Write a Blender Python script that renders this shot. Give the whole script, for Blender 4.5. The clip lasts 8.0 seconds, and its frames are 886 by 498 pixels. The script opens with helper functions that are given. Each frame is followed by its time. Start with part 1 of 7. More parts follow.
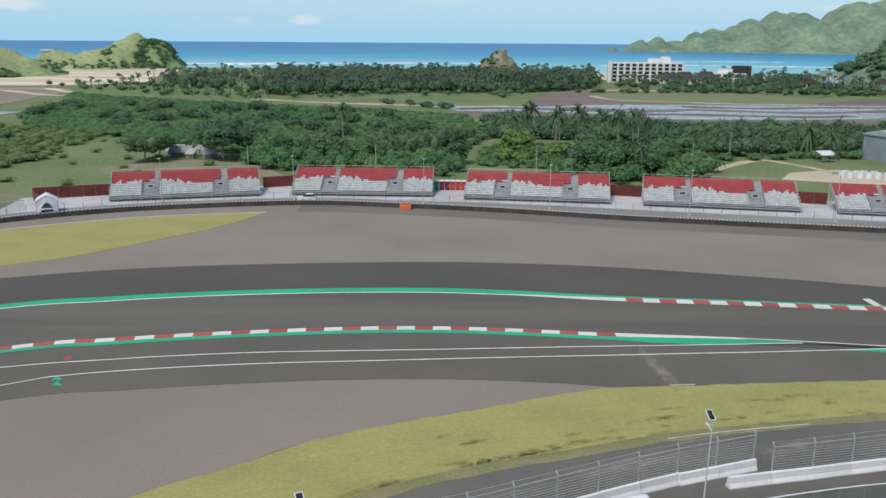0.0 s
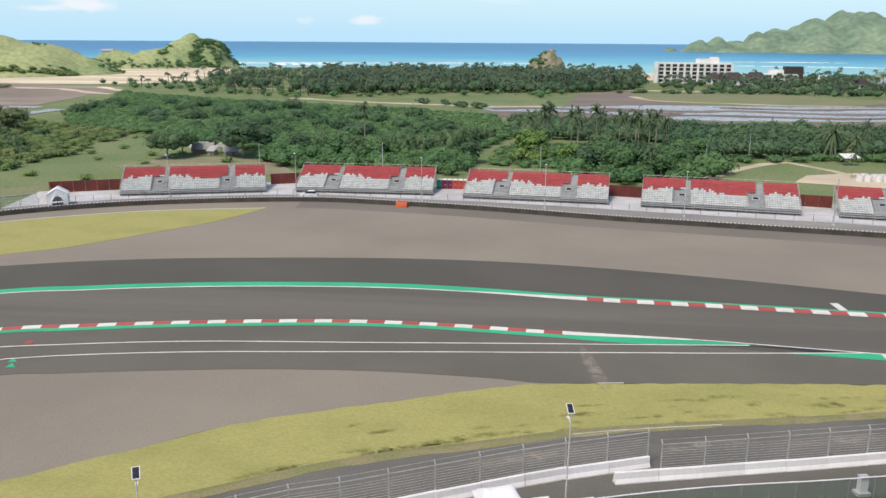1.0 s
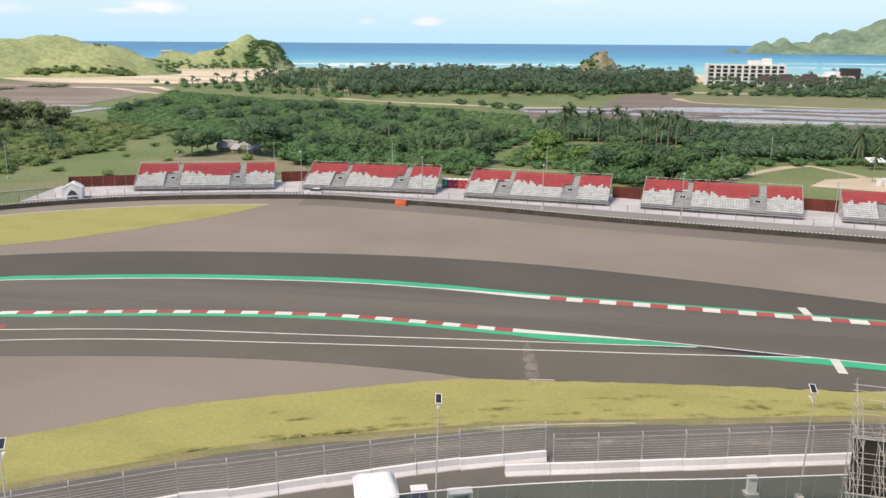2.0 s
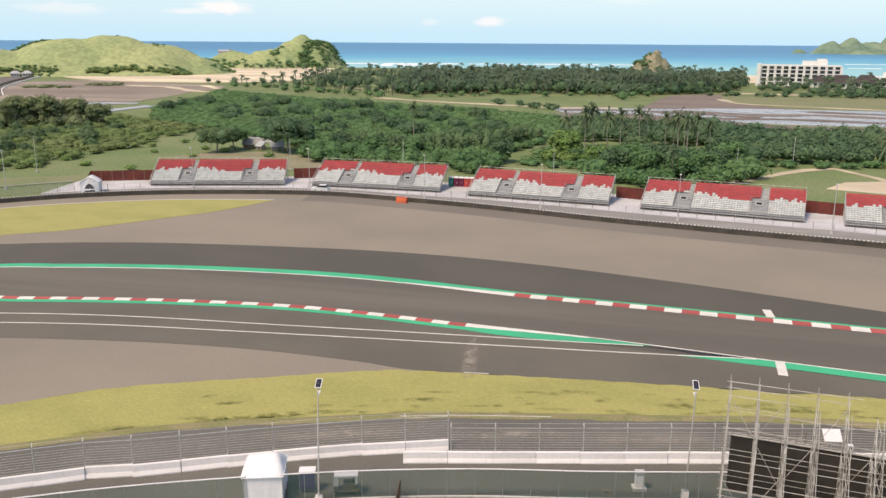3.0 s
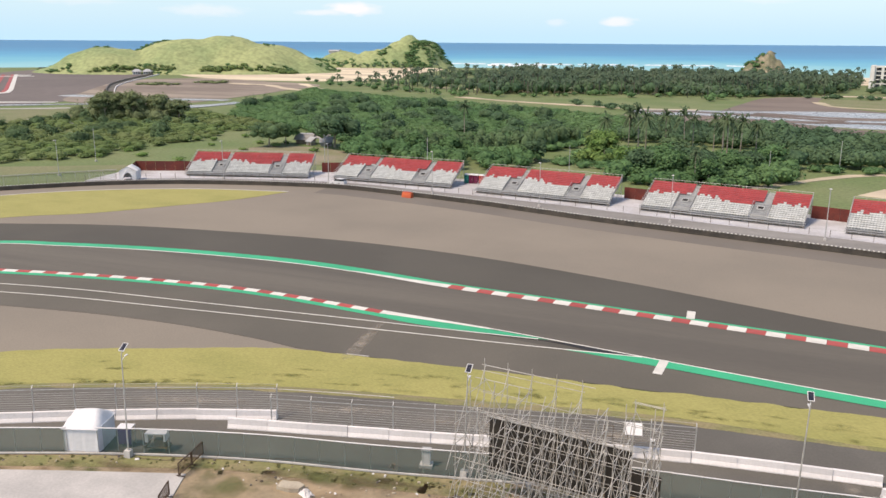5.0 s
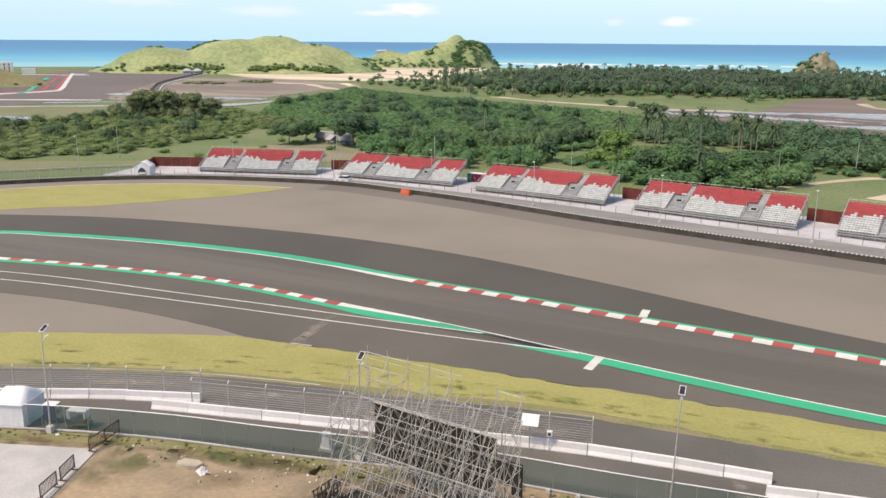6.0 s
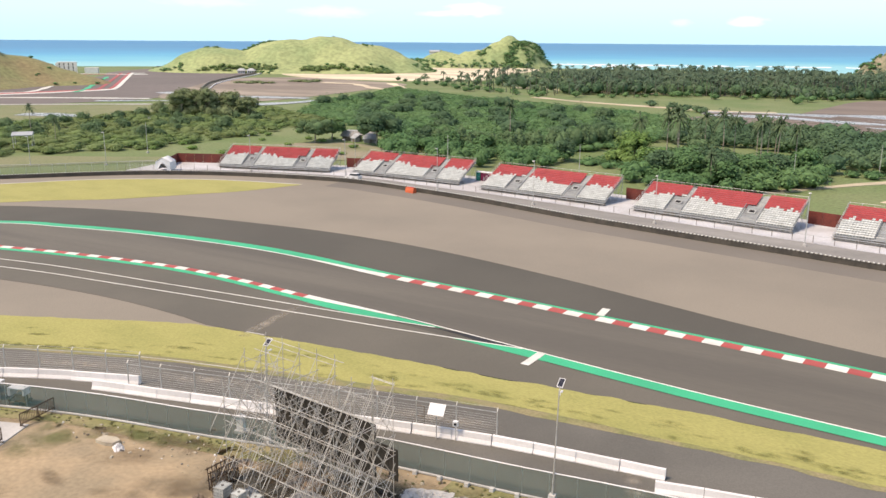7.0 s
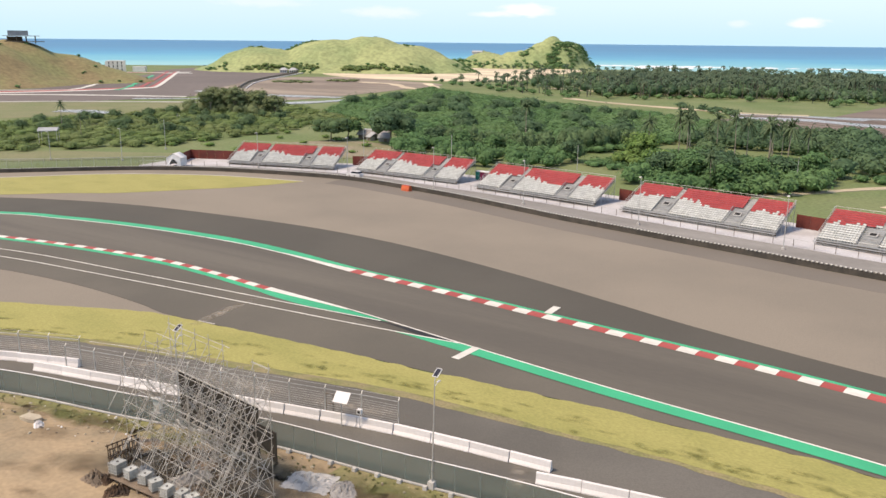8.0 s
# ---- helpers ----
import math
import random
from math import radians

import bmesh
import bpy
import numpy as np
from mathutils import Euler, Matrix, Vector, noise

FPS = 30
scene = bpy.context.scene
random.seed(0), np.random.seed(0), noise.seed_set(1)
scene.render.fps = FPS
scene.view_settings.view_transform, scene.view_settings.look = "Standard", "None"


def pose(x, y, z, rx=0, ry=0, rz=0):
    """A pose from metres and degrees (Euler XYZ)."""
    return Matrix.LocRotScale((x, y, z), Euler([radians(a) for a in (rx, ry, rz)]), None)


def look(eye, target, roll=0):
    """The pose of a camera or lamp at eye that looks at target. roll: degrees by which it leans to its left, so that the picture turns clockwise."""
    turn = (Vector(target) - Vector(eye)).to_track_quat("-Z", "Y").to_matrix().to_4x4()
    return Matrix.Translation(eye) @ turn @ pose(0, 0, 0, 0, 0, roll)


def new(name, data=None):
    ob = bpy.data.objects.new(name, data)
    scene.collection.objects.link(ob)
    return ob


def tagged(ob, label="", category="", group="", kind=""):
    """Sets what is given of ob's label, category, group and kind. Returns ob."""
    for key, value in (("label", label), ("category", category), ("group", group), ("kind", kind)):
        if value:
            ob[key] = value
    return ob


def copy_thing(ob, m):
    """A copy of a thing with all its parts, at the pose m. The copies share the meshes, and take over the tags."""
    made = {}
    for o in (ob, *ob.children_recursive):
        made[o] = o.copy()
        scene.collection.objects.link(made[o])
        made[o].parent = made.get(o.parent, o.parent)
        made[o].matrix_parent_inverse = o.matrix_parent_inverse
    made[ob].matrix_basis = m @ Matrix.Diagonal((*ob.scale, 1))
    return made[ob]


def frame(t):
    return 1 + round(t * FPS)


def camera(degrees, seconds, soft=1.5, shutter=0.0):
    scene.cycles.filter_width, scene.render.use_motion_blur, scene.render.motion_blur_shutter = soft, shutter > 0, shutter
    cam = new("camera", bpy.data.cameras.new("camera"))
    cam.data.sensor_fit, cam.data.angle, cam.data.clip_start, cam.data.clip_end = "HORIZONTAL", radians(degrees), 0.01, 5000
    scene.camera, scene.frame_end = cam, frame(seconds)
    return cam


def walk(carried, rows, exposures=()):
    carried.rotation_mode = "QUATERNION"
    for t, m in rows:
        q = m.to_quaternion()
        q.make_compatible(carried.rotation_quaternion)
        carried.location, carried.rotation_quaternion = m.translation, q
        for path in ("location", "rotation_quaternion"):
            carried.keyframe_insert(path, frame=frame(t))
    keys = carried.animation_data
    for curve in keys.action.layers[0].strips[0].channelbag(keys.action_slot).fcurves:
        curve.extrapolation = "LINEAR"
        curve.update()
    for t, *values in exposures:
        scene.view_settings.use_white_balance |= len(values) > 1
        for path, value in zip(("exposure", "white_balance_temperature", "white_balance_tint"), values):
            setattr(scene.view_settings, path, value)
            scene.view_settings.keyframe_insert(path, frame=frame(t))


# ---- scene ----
cam = camera(56.3, 8.0, soft=1.5)
PATH = [
    (0, (1.723, 0.087, 32.544), (1.656, 2.025, 32.057), 0.4),
    (0.5, (7.847, -0.462, 32.591), (7.712, 1.473, 32.103), 0.4),
    (1, (13.993, -0.917, 32.645), (13.792, 1.012, 32.157), 0.4),
    (1.5, (20.163, -1.097, 32.657), (19.893, 0.824, 32.17), 0.4),
    (3, (38.51, -0.417, 32.633), (38.034, 1.463, 32.146), 0.4),
    (3.5, (44.686, 0.207, 32.667), (44.141, 2.068, 32.179), 0.4),
    (4, (50.775, 1.101, 32.655), (50.161, 2.941, 32.167), 0.4),
    (4.5, (56.732, 2.174, 32.603), (56.051, 3.99, 32.115), 0.4),
    (6, (74.496, 6.515, 32.494), (73.635, 8.252, 32.006), 0.4),
    (6.5, (80.319, 8.484, 32.462), (79.399, 10.192, 31.973), 0.4),
    (7, (86.078, 10.572, 32.446), (85.092, 12.242, 31.958), 0.4),
    (7.5, (91.714, 12.843, 32.449), (90.675, 14.481, 31.96), 0.4),
    (8, (97.293, 15.23, 32.504), (96.208, 16.838, 32.016), 0.6),
]
EXPOSURES = [(0, 0.28, 6950, 9), (0.5, 0.36, 7150, 10), (1, 0.58, 7550, 13), (1.5, 0.66, 7800, 15), (3, 0.69, 8500, 18), (4, 0.71, 8550, 18), (4.5, 0.70, 8300, 18), (6, 0.73, 8150, 17), (7, 0.96, 8450, 17), (7.5, 0.93, 8480, 17), (8, 0.80, 8550, 18)]
walk(cam, [(t, look(eye, target, roll)) for t, eye, target, roll in PATH], EXPOSURES)


# ---- world, sun ----
SUN_EL, SUN_AZ = 58.0, 215.0   # degrees; azimuth from +y towards +x
world = bpy.data.worlds.new("sky")
scene.world = world
world.use_nodes = True
wn, wl = world.node_tree.nodes, world.node_tree.links
wn.clear()
sky = wn.new("ShaderNodeTexSky")
sky.sky_type, sky.sun_disc = "NISHITA", False
sky.sun_elevation, sky.sun_rotation = radians(SUN_EL), radians(SUN_AZ)
sky.air_density, sky.dust_density, sky.ozone_density = 1.0, 0.6, 2.0
# fair-weather clouds: stretched noise on the sky's directions
wtc = wn.new("ShaderNodeTexCoord")
wmap = wn.new("ShaderNodeMapping")
wmap.inputs["Scale"].default_value = (7.0, 7.0, 34.0)
cloud = wn.new("ShaderNodeTexNoise")
cloud.inputs["Scale"].default_value, cloud.inputs["Detail"].default_value = 1.0, 7.0
cloud.inputs["Roughness"].default_value = 0.55
cramp = wn.new("ShaderNodeValToRGB")
cramp.color_ramp.elements[0].position, cramp.color_ramp.elements[1].position = 0.62, 0.74
cramp.color_ramp.elements[1].color = (0.85, 0.85, 0.85, 1)
wmix = wn.new("ShaderNodeMix")
wmix.data_type = "RGBA"
wmix.inputs["B"].default_value = (4.6, 5.0, 5.8, 1)
wbg = wn.new("ShaderNodeBackground")
wbg.inputs["Strength"].default_value = 0.13
wout = wn.new("ShaderNodeOutputWorld")
wl.new(wmap.outputs[0], cloud.inputs["Vector"])
wl.new(cloud.outputs["Fac"], cramp.inputs[0])
high = wn.new("ShaderNodeMapRange")      # the broken layer higher up
high.inputs["From Min"].default_value, high.inputs["From Max"].default_value = 0.07, 0.2
wl.new(wtc.outputs["Generated"], wmap.inputs["Vector"])
wsep = wn.new("ShaderNodeSeparateXYZ")
wl.new(wtc.outputs["Generated"], wsep.inputs[0])
wl.new(wsep.outputs["Z"], high.inputs["Value"])


def wmath(op, a, b):
    m = wn.new("ShaderNodeMath")
    m.operation = op
    for k, q in enumerate((a, b)):
        if isinstance(q, float):
            m.inputs[k].default_value = q
        else:
            wl.new(q, m.inputs[k])
    return m.outputs[0]


cover = wmath("MULTIPLY", cramp.outputs[0], high.outputs[0])
puff = wn.new("ShaderNodeTexNoise")
puff.inputs["Scale"].default_value, puff.inputs["Detail"].default_value = 1.0, 6.0
pmap = wn.new("ShaderNodeMapping")
pmap.inputs["Scale"].default_value = (60.0, 60.0, 190.0)
wl.new(wtc.outputs["Generated"], pmap.inputs["Vector"])
wl.new(pmap.outputs[0], puff.inputs["Vector"])
# small cumulus low over the sea: degrees left of +y, degrees up, half width, half height, thickness
for left, up, wide, tall, thick in ((28.6, 2.0, 2.3, 0.55, 0.9), (30.6, 1.75, 2.4, 0.25, 0.6), (11.2, 1.3, 1.5, 0.42, 0.75), (15.2, 1.2, 0.9, 0.3, 0.35), (38.0, 1.8, 3.2, 0.5, 0.4), (-23.0, 2.1, 2.6, 0.35, 0.4), (2.0, 2.6, 2.5, 0.3, 0.25), (46.0, 2.3, 4.0, 0.4, 0.3)):
    az, el = radians(left), radians(up)
    sub_ = wn.new("ShaderNodeVectorMath")
    sub_.operation = "SUBTRACT"
    wl.new(wtc.outputs["Generated"], sub_.inputs[0])
    sub_.inputs[1].default_value = (-math.sin(az) * math.cos(el), math.cos(az) * math.cos(el), math.sin(el))
    mul_ = wn.new("ShaderNodeVectorMath")
    mul_.operation = "MULTIPLY"
    wl.new(sub_.outputs[0], mul_.inputs[0])
    mul_.inputs[1].default_value = (1 / radians(wide), 1 / radians(wide), 1 / radians(tall))
    len_ = wn.new("ShaderNodeVectorMath")
    len_.operation = "LENGTH"
    wl.new(mul_.outputs[0], len_.inputs[0])
    body_ = wmath("SUBTRACT", wmath("ADD", puff.outputs["Fac"], 0.42), len_.outputs["Value"])
    soft_ = wn.new("ShaderNodeMapRange")
    soft_.inputs["From Min"].default_value, soft_.inputs["From Max"].default_value = 0.0, 0.55
    soft_.inputs["To Max"].default_value = thick * 0.78
    wl.new(body_, soft_.inputs["Value"])
    cover = wmath("MAXIMUM", cover, soft_.outputs[0])
wl.new(cover, wmix.inputs["Factor"])
# pale sea haze low over the horizon
wel = wn.new("ShaderNodeMapRange")
wel.inputs["From Min"].default_value, wel.inputs["From Max"].default_value = 0.0, 0.22
wel.inputs["To Min"].default_value, wel.inputs["To Max"].default_value = 1.0, 0.0
wl.new(wsep.outputs["Z"], wel.inputs["Value"])
whz = wn.new("ShaderNodeMix")
whz.data_type = "RGBA"
whz.inputs["B"].default_value = (2.3, 4.1, 5.8, 1)
wl.new(wel.outputs[0], whz.inputs["Factor"])
wl.new(sky.outputs[0], whz.inputs["A"])
wl.new(whz.outputs["Result"], wmix.inputs["A"])
wl.new(wmix.outputs["Result"], wbg.inputs[0])
wl.new(wbg.outputs[0], wout.inputs[0])

sun_data = bpy.data.lights.new("sun", "SUN")
sun_data.energy, sun_data.angle, sun_data.color = 2.1, radians(15.0), (1.0, 0.95, 0.87)
sun = new("sun", sun_data)
_e, _a = radians(SUN_EL), radians(SUN_AZ)
SUN_DIR = Vector((math.cos(_e) * math.sin(_a), math.cos(_e) * math.cos(_a), math.sin(_e)))
sun.matrix_world = look(SUN_DIR * 400, (0, 0, 0))


# ---- materials ----
def material(name, base, alt=None, scale=1.0, fine=12.0, rough=0.85, bump=0.2, depth=0.02, metal=0.0,
             spread=0.12, island=0.0, each=0.0, spec=0.3, stretch=(1, 1, 1), low=0.4, high=0.62):
    """Two colours mixed by a broad noise, a fine grain on top, and a bump. island, each: how far colour varies piece by piece."""
    m = bpy.data.materials.new(name)
    m.use_nodes = True
    n, l = m.node_tree.nodes, m.node_tree.links
    p = n["Principled BSDF"]
    p.inputs["Metallic"].default_value = metal
    p.inputs["Specular IOR Level"].default_value = spec
    alt = alt or tuple(c * 0.75 for c in base)
    tc = n.new("ShaderNodeTexCoord")
    mp = n.new("ShaderNodeMapping")
    mp.inputs["Scale"].default_value = stretch
    l.new(tc.outputs["Object"], mp.inputs["Vector"])
    broad = n.new("ShaderNodeTexNoise")
    broad.inputs["Scale"].default_value, broad.inputs["Detail"].default_value = scale, 4.0
    grain = n.new("ShaderNodeTexNoise")
    grain.inputs["Scale"].default_value, grain.inputs["Detail"].default_value = fine, 3.0
    l.new(mp.outputs[0], broad.inputs["Vector"])
    l.new(mp.outputs[0], grain.inputs["Vector"])
    ramp = n.new("ShaderNodeMapRange")
    ramp.inputs["From Min"].default_value, ramp.inputs["From Max"].default_value = low, high
    l.new(broad.outputs["Fac"], ramp.inputs["Value"])
    mix = n.new("ShaderNodeMix")
    mix.data_type = "RGBA"
    mix.inputs["A"].default_value, mix.inputs["B"].default_value = (*base, 1), (*alt, 1)
    l.new(ramp.outputs[0], mix.inputs["Factor"])
    hsv = n.new("ShaderNodeHueSaturation")
    l.new(mix.outputs["Result"], hsv.inputs["Color"])
    val = n.new("ShaderNodeMapRange")
    val.inputs["From Min"].default_value, val.inputs["From Max"].default_value = 0.3, 0.7
    val.inputs["To Min"].default_value, val.inputs["To Max"].default_value = 1 - spread, 1 + spread
    l.new(grain.outputs["Fac"], val.inputs["Value"])
    value = val.outputs[0]
    for amount, node, out in ((island, "ShaderNodeNewGeometry", "Random Per Island"), (each, "ShaderNodeObjectInfo", "Random")):
        if amount:
            src = n.new(node)
            r = n.new("ShaderNodeMapRange")
            r.inputs["To Min"].default_value, r.inputs["To Max"].default_value = 1 - amount, 1 + amount
            l.new(src.outputs[out], r.inputs["Value"])
            mul = n.new("ShaderNodeMath")
            mul.operation = "MULTIPLY"
            l.new(value, mul.inputs[0])
            l.new(r.outputs[0], mul.inputs[1])
            value = mul.outputs[0]
    l.new(value, hsv.inputs["Value"])
    l.new(hsv.outputs[0], p.inputs["Base Color"])
    rr = n.new("ShaderNodeMapRange")
    rr.inputs["To Min"].default_value, rr.inputs["To Max"].default_value = max(rough - 0.12, 0.02), min(rough + 0.08, 1)
    l.new(grain.outputs["Fac"], rr.inputs["Value"])
    l.new(rr.outputs[0], p.inputs["Roughness"])
    if bump:
        b = n.new("ShaderNodeBump")
        b.inputs["Strength"].default_value, b.inputs["Distance"].default_value = bump, depth
        l.new(grain.outputs["Fac"], b.inputs["Height"])
        l.new(b.outputs[0], p.inputs["Normal"])
    return m


def leafy(name, base, alt, scale=0.12, island=0.45):
    m = material(name, base, alt, scale, 1.3, 0.75, 0, spread=0.18, island=island, spec=0.15)
    p = m.node_tree.nodes["Principled BSDF"]
    n, l = m.node_tree.nodes, m.node_tree.links
    glow, mix = n.new("ShaderNodeBsdfTranslucent"), n.new("ShaderNodeMixShader")   # light through the leaf
    mix.inputs[0].default_value = 0.22
    l.new(p.inputs["Base Color"].links[0].from_socket, glow.inputs["Color"])
    l.new(p.outputs[0], mix.inputs[1])
    l.new(glow.outputs[0], mix.inputs[2])
    l.new(mix.outputs[0], n["Material Output"].inputs[0])
    return m


ASPHALT_RUNOFF = material("weathered run-off asphalt", (0.254, 0.223, 0.180), (0.220, 0.195, 0.159), 0.035, 6.0, 0.9, 0.25, spread=0.10)
ASPHALT_FOOT = material("asphalt strip", (0.185, 0.165, 0.140), (0.165, 0.148, 0.126), 0.05, 7.0, 0.9, 0.25, spread=0.10)
ASPHALT_VERGE = material("dark verge asphalt", (0.085, 0.079, 0.066), (0.097, 0.090, 0.075), 0.05, 8.0, 0.85, 0.25, spread=0.10)
ASPHALT_TRACK = material("racing asphalt", (0.142, 0.130, 0.108), (0.108, 0.099, 0.084), 0.10, 8.0, 0.82, 0.25, spread=0.10, stretch=(0.10, 1.5, 1))
ASPHALT_LANE = material("lane asphalt", (0.113, 0.105, 0.087), (0.134, 0.123, 0.101), 0.05, 8.0, 0.85, 0.25, spread=0.10)
ASPHALT_ROAD = material("service road asphalt", (0.146, 0.139, 0.122), (0.116, 0.111, 0.098), 0.08, 7.0, 0.88, 0.3, spread=0.12)
SEAL = material("black tar seal", (0.022, 0.020, 0.020), (0.035, 0.033, 0.031), 0.3, 6.0, 0.6, 0.2)
PAINT_WHITE = material("white road paint", (0.71, 0.70, 0.64), (0.60, 0.59, 0.54), 0.5, 9.0, 0.6, 0.1, spread=0.05, each=0.05)
PAINT_RED = material("red kerb paint", (0.44, 0.085, 0.075), (0.37, 0.08, 0.07), 0.5, 9.0, 0.6, 0.1, spread=0.08, each=0.10)
PAINT_GREEN = material("green run-off paint", (0.018, 0.42, 0.215), (0.02, 0.36, 0.185), 0.12, 8.0, 0.6, 0.1, spread=0.06)
GRASS = material("dry mown grass", (0.335, 0.316, 0.114), (0.280, 0.276, 0.095), 0.14, 5.0, 0.95, 0.6, 0.05, spread=0.14, stretch=(0.7, 1.2, 1), low=0.45, high=0.70)
GRASS_WILD = material("wild grass", (0.132, 0.186, 0.072), (0.176, 0.210, 0.096), 0.035, 1.1, 0.95, 0.5, 0.2, spread=0.22)
YARD_GRASS = material("thin yard grass", (0.205, 0.205, 0.088), (0.265, 0.225, 0.125), 0.35, 4.0, 0.95, 0.5, 0.04, spread=0.2)
DIRT = material("bare tan earth", (0.385, 0.290, 0.185), (0.285, 0.228, 0.152), 0.16, 2.6, 0.95, 0.6, 0.05, spread=0.13)
FIELD = material("dark bare field", (0.150, 0.120, 0.102), (0.205, 0.168, 0.142), 0.02, 0.3, 0.95, 0.3, 0.1, stretch=(0.4, 1.4, 1))
MUD = material("dark dry mud", (0.205, 0.168, 0.138), (0.33, 0.28, 0.225), 0.02, 0.3, 0.95, 0.3, 0.1, stretch=(0.4, 1.4, 1))
SAND = material("pale sand", (0.72, 0.62, 0.45), (0.50, 0.42, 0.31), 0.018, 0.25, 0.95, 0.3, 0.1, stretch=(0.35, 1.5, 1))
SAND_DULL = material("dull trodden sand", (0.52, 0.44, 0.32), (0.36, 0.32, 0.22), 0.03, 0.3, 0.95, 0.3, 0.1, stretch=(0.35, 1.5, 1))
CONCRETE = material("pale concrete", (0.50, 0.485, 0.46), (0.42, 0.41, 0.39), 0.35, 5.0, 0.85, 0.2, spread=0.08, each=0.06)
CONCRETE_WHITE = material("whitewashed concrete", (0.74, 0.72, 0.71), (0.66, 0.65, 0.64), 0.6, 6.0, 0.8, 0.12, spread=0.05, each=0.06)
CONCRETE_GREY = material("grey cast concrete", (0.33, 0.32, 0.305), (0.26, 0.25, 0.24), 0.3, 5.0, 0.88, 0.25, spread=0.1)
STEEL = material("galvanised steel", (0.54, 0.54, 0.52), (0.44, 0.44, 0.42), 1.5, 9.0, 0.55, 0.0, metal=0.35, each=0.08)
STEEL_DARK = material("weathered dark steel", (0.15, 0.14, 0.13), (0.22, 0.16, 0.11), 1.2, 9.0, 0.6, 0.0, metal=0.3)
SCAFFOLD = material("scaffold tube", (0.54, 0.52, 0.48), (0.38, 0.36, 0.32), 0.7, 9.0, 0.55, 0.0, metal=0.3, spread=0.15)
DECK = material("aluminium deck", (0.40, 0.41, 0.41), (0.32, 0.33, 0.33), 0.8, 6.0, 0.5, 0.0, metal=0.3)
SEAT_WHITE = material("white plastic seat", (0.66, 0.68, 0.66), (0.58, 0.60, 0.58), 0.8, 6.0, 0.5, 0.0, spread=0.06, island=0.10)
SEAT_RED = material("red plastic seat", (0.47, 0.095, 0.098), (0.42, 0.088, 0.092), 0.6, 6.0, 0.5, 0.0, spread=0.06, island=0.10)
RUBBER = material("black tyre rubber", (0.055, 0.050, 0.043), (0.085, 0.075, 0.062), 0.5, 4.0, 0.8, 0.3)
FENCE_BROWN = material("red-brown fence cloth", (0.175, 0.042, 0.032), (0.13, 0.036, 0.03), 0.4, 3.0, 0.85, 0.2, spread=0.14, each=0.1)
TENT = material("white tent fabric", (0.72, 0.73, 0.74), (0.64, 0.65, 0.66), 0.6, 3.0, 0.7, 0.3, 0.03, spread=0.04)
BLACK = material("black screen board", (0.030, 0.027, 0.022), (0.042, 0.037, 0.030), 0.6, 4.0, 0.7, 0.1)
# near-black fill painted as the shade inside doorways and vents; also a lens
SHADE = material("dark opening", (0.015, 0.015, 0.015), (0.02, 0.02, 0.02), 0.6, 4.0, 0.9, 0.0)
ORANGE = material("orange barrier plastic", (0.62, 0.13, 0.05), (0.52, 0.11, 0.05), 0.8, 6.0, 0.5, 0.0)
PURPLE = material("purple plastic sheet", (0.085, 0.065, 0.16), (0.06, 0.05, 0.12), 0.8, 6.0, 0.5, 0.0)
TEAL = material("teal plastic", (0.02, 0.26, 0.20), (0.02, 0.20, 0.16), 0.8, 6.0, 0.5, 0.0)
MAROON = material("maroon plastic", (0.16, 0.02, 0.06), (0.13, 0.02, 0.05), 0.8, 6.0, 0.5, 0.0)
RED = material("red plastic", (0.50, 0.07, 0.06), (0.42, 0.06, 0.05), 0.8, 6.0, 0.5, 0.0)
WHITE = material("white painted sheet", (0.72, 0.72, 0.72), (0.64, 0.64, 0.64), 0.7, 6.0, 0.5, 0.0, spread=0.05)
PLASTER = material("white plaster", (0.78, 0.77, 0.74), (0.68, 0.67, 0.64), 0.2, 2.0, 0.85, 0.1, spread=0.05)
ROOF_DARK = material("dark shingle roof", (0.045, 0.040, 0.040), (0.07, 0.06, 0.055), 0.3, 2.0, 0.85, 0.3)
ROOF_GREY = material("grey sheet roof", (0.44, 0.46, 0.47), (0.36, 0.37, 0.38), 0.3, 2.0, 0.55, 0.1, metal=0.2)
WALL_GREY = material("grey clad wall", (0.26, 0.29, 0.32), (0.22, 0.25, 0.28), 0.3, 2.0, 0.7, 0.1)
TIMBER = material("weathered timber", (0.23, 0.18, 0.135), (0.16, 0.125, 0.095), 1.0, 9.0, 0.85, 0.2)
RUST = material("rusty iron", (0.095, 0.058, 0.036), (0.06, 0.042, 0.032), 1.5, 9.0, 0.85, 0.2)
SOLAR = material("solar cells", (0.02, 0.02, 0.03), (0.035, 0.035, 0.045), 3.0, 9.0, 0.25, 0.0, spec=0.5)
WINDOW = material("dark window glass", (0.03, 0.04, 0.05), (0.05, 0.06, 0.07), 0.2, 2.0, 0.15, 0.0, spec=0.5, each=0.3)
BARK = material("grey palm bark", (0.36, 0.32, 0.26), (0.25, 0.21, 0.17), 0.8, 6.0, 0.9, 0.3)
BARK_DARK = material("dark palm bark", (0.13, 0.125, 0.10), (0.09, 0.09, 0.07), 0.8, 6.0, 0.9, 0.3)
ROCK = material("weathered rock", (0.335, 0.280, 0.205), (0.165, 0.172, 0.102), 0.06, 0.7, 0.92, 0.6, 0.6, spread=0.25)
HILL = material("grassy hillside", (0.320, 0.362, 0.172), (0.225, 0.290, 0.135), 0.022, 0.25, 0.95, 0.6, 0.6, spread=0.22, low=0.42, high=0.66)
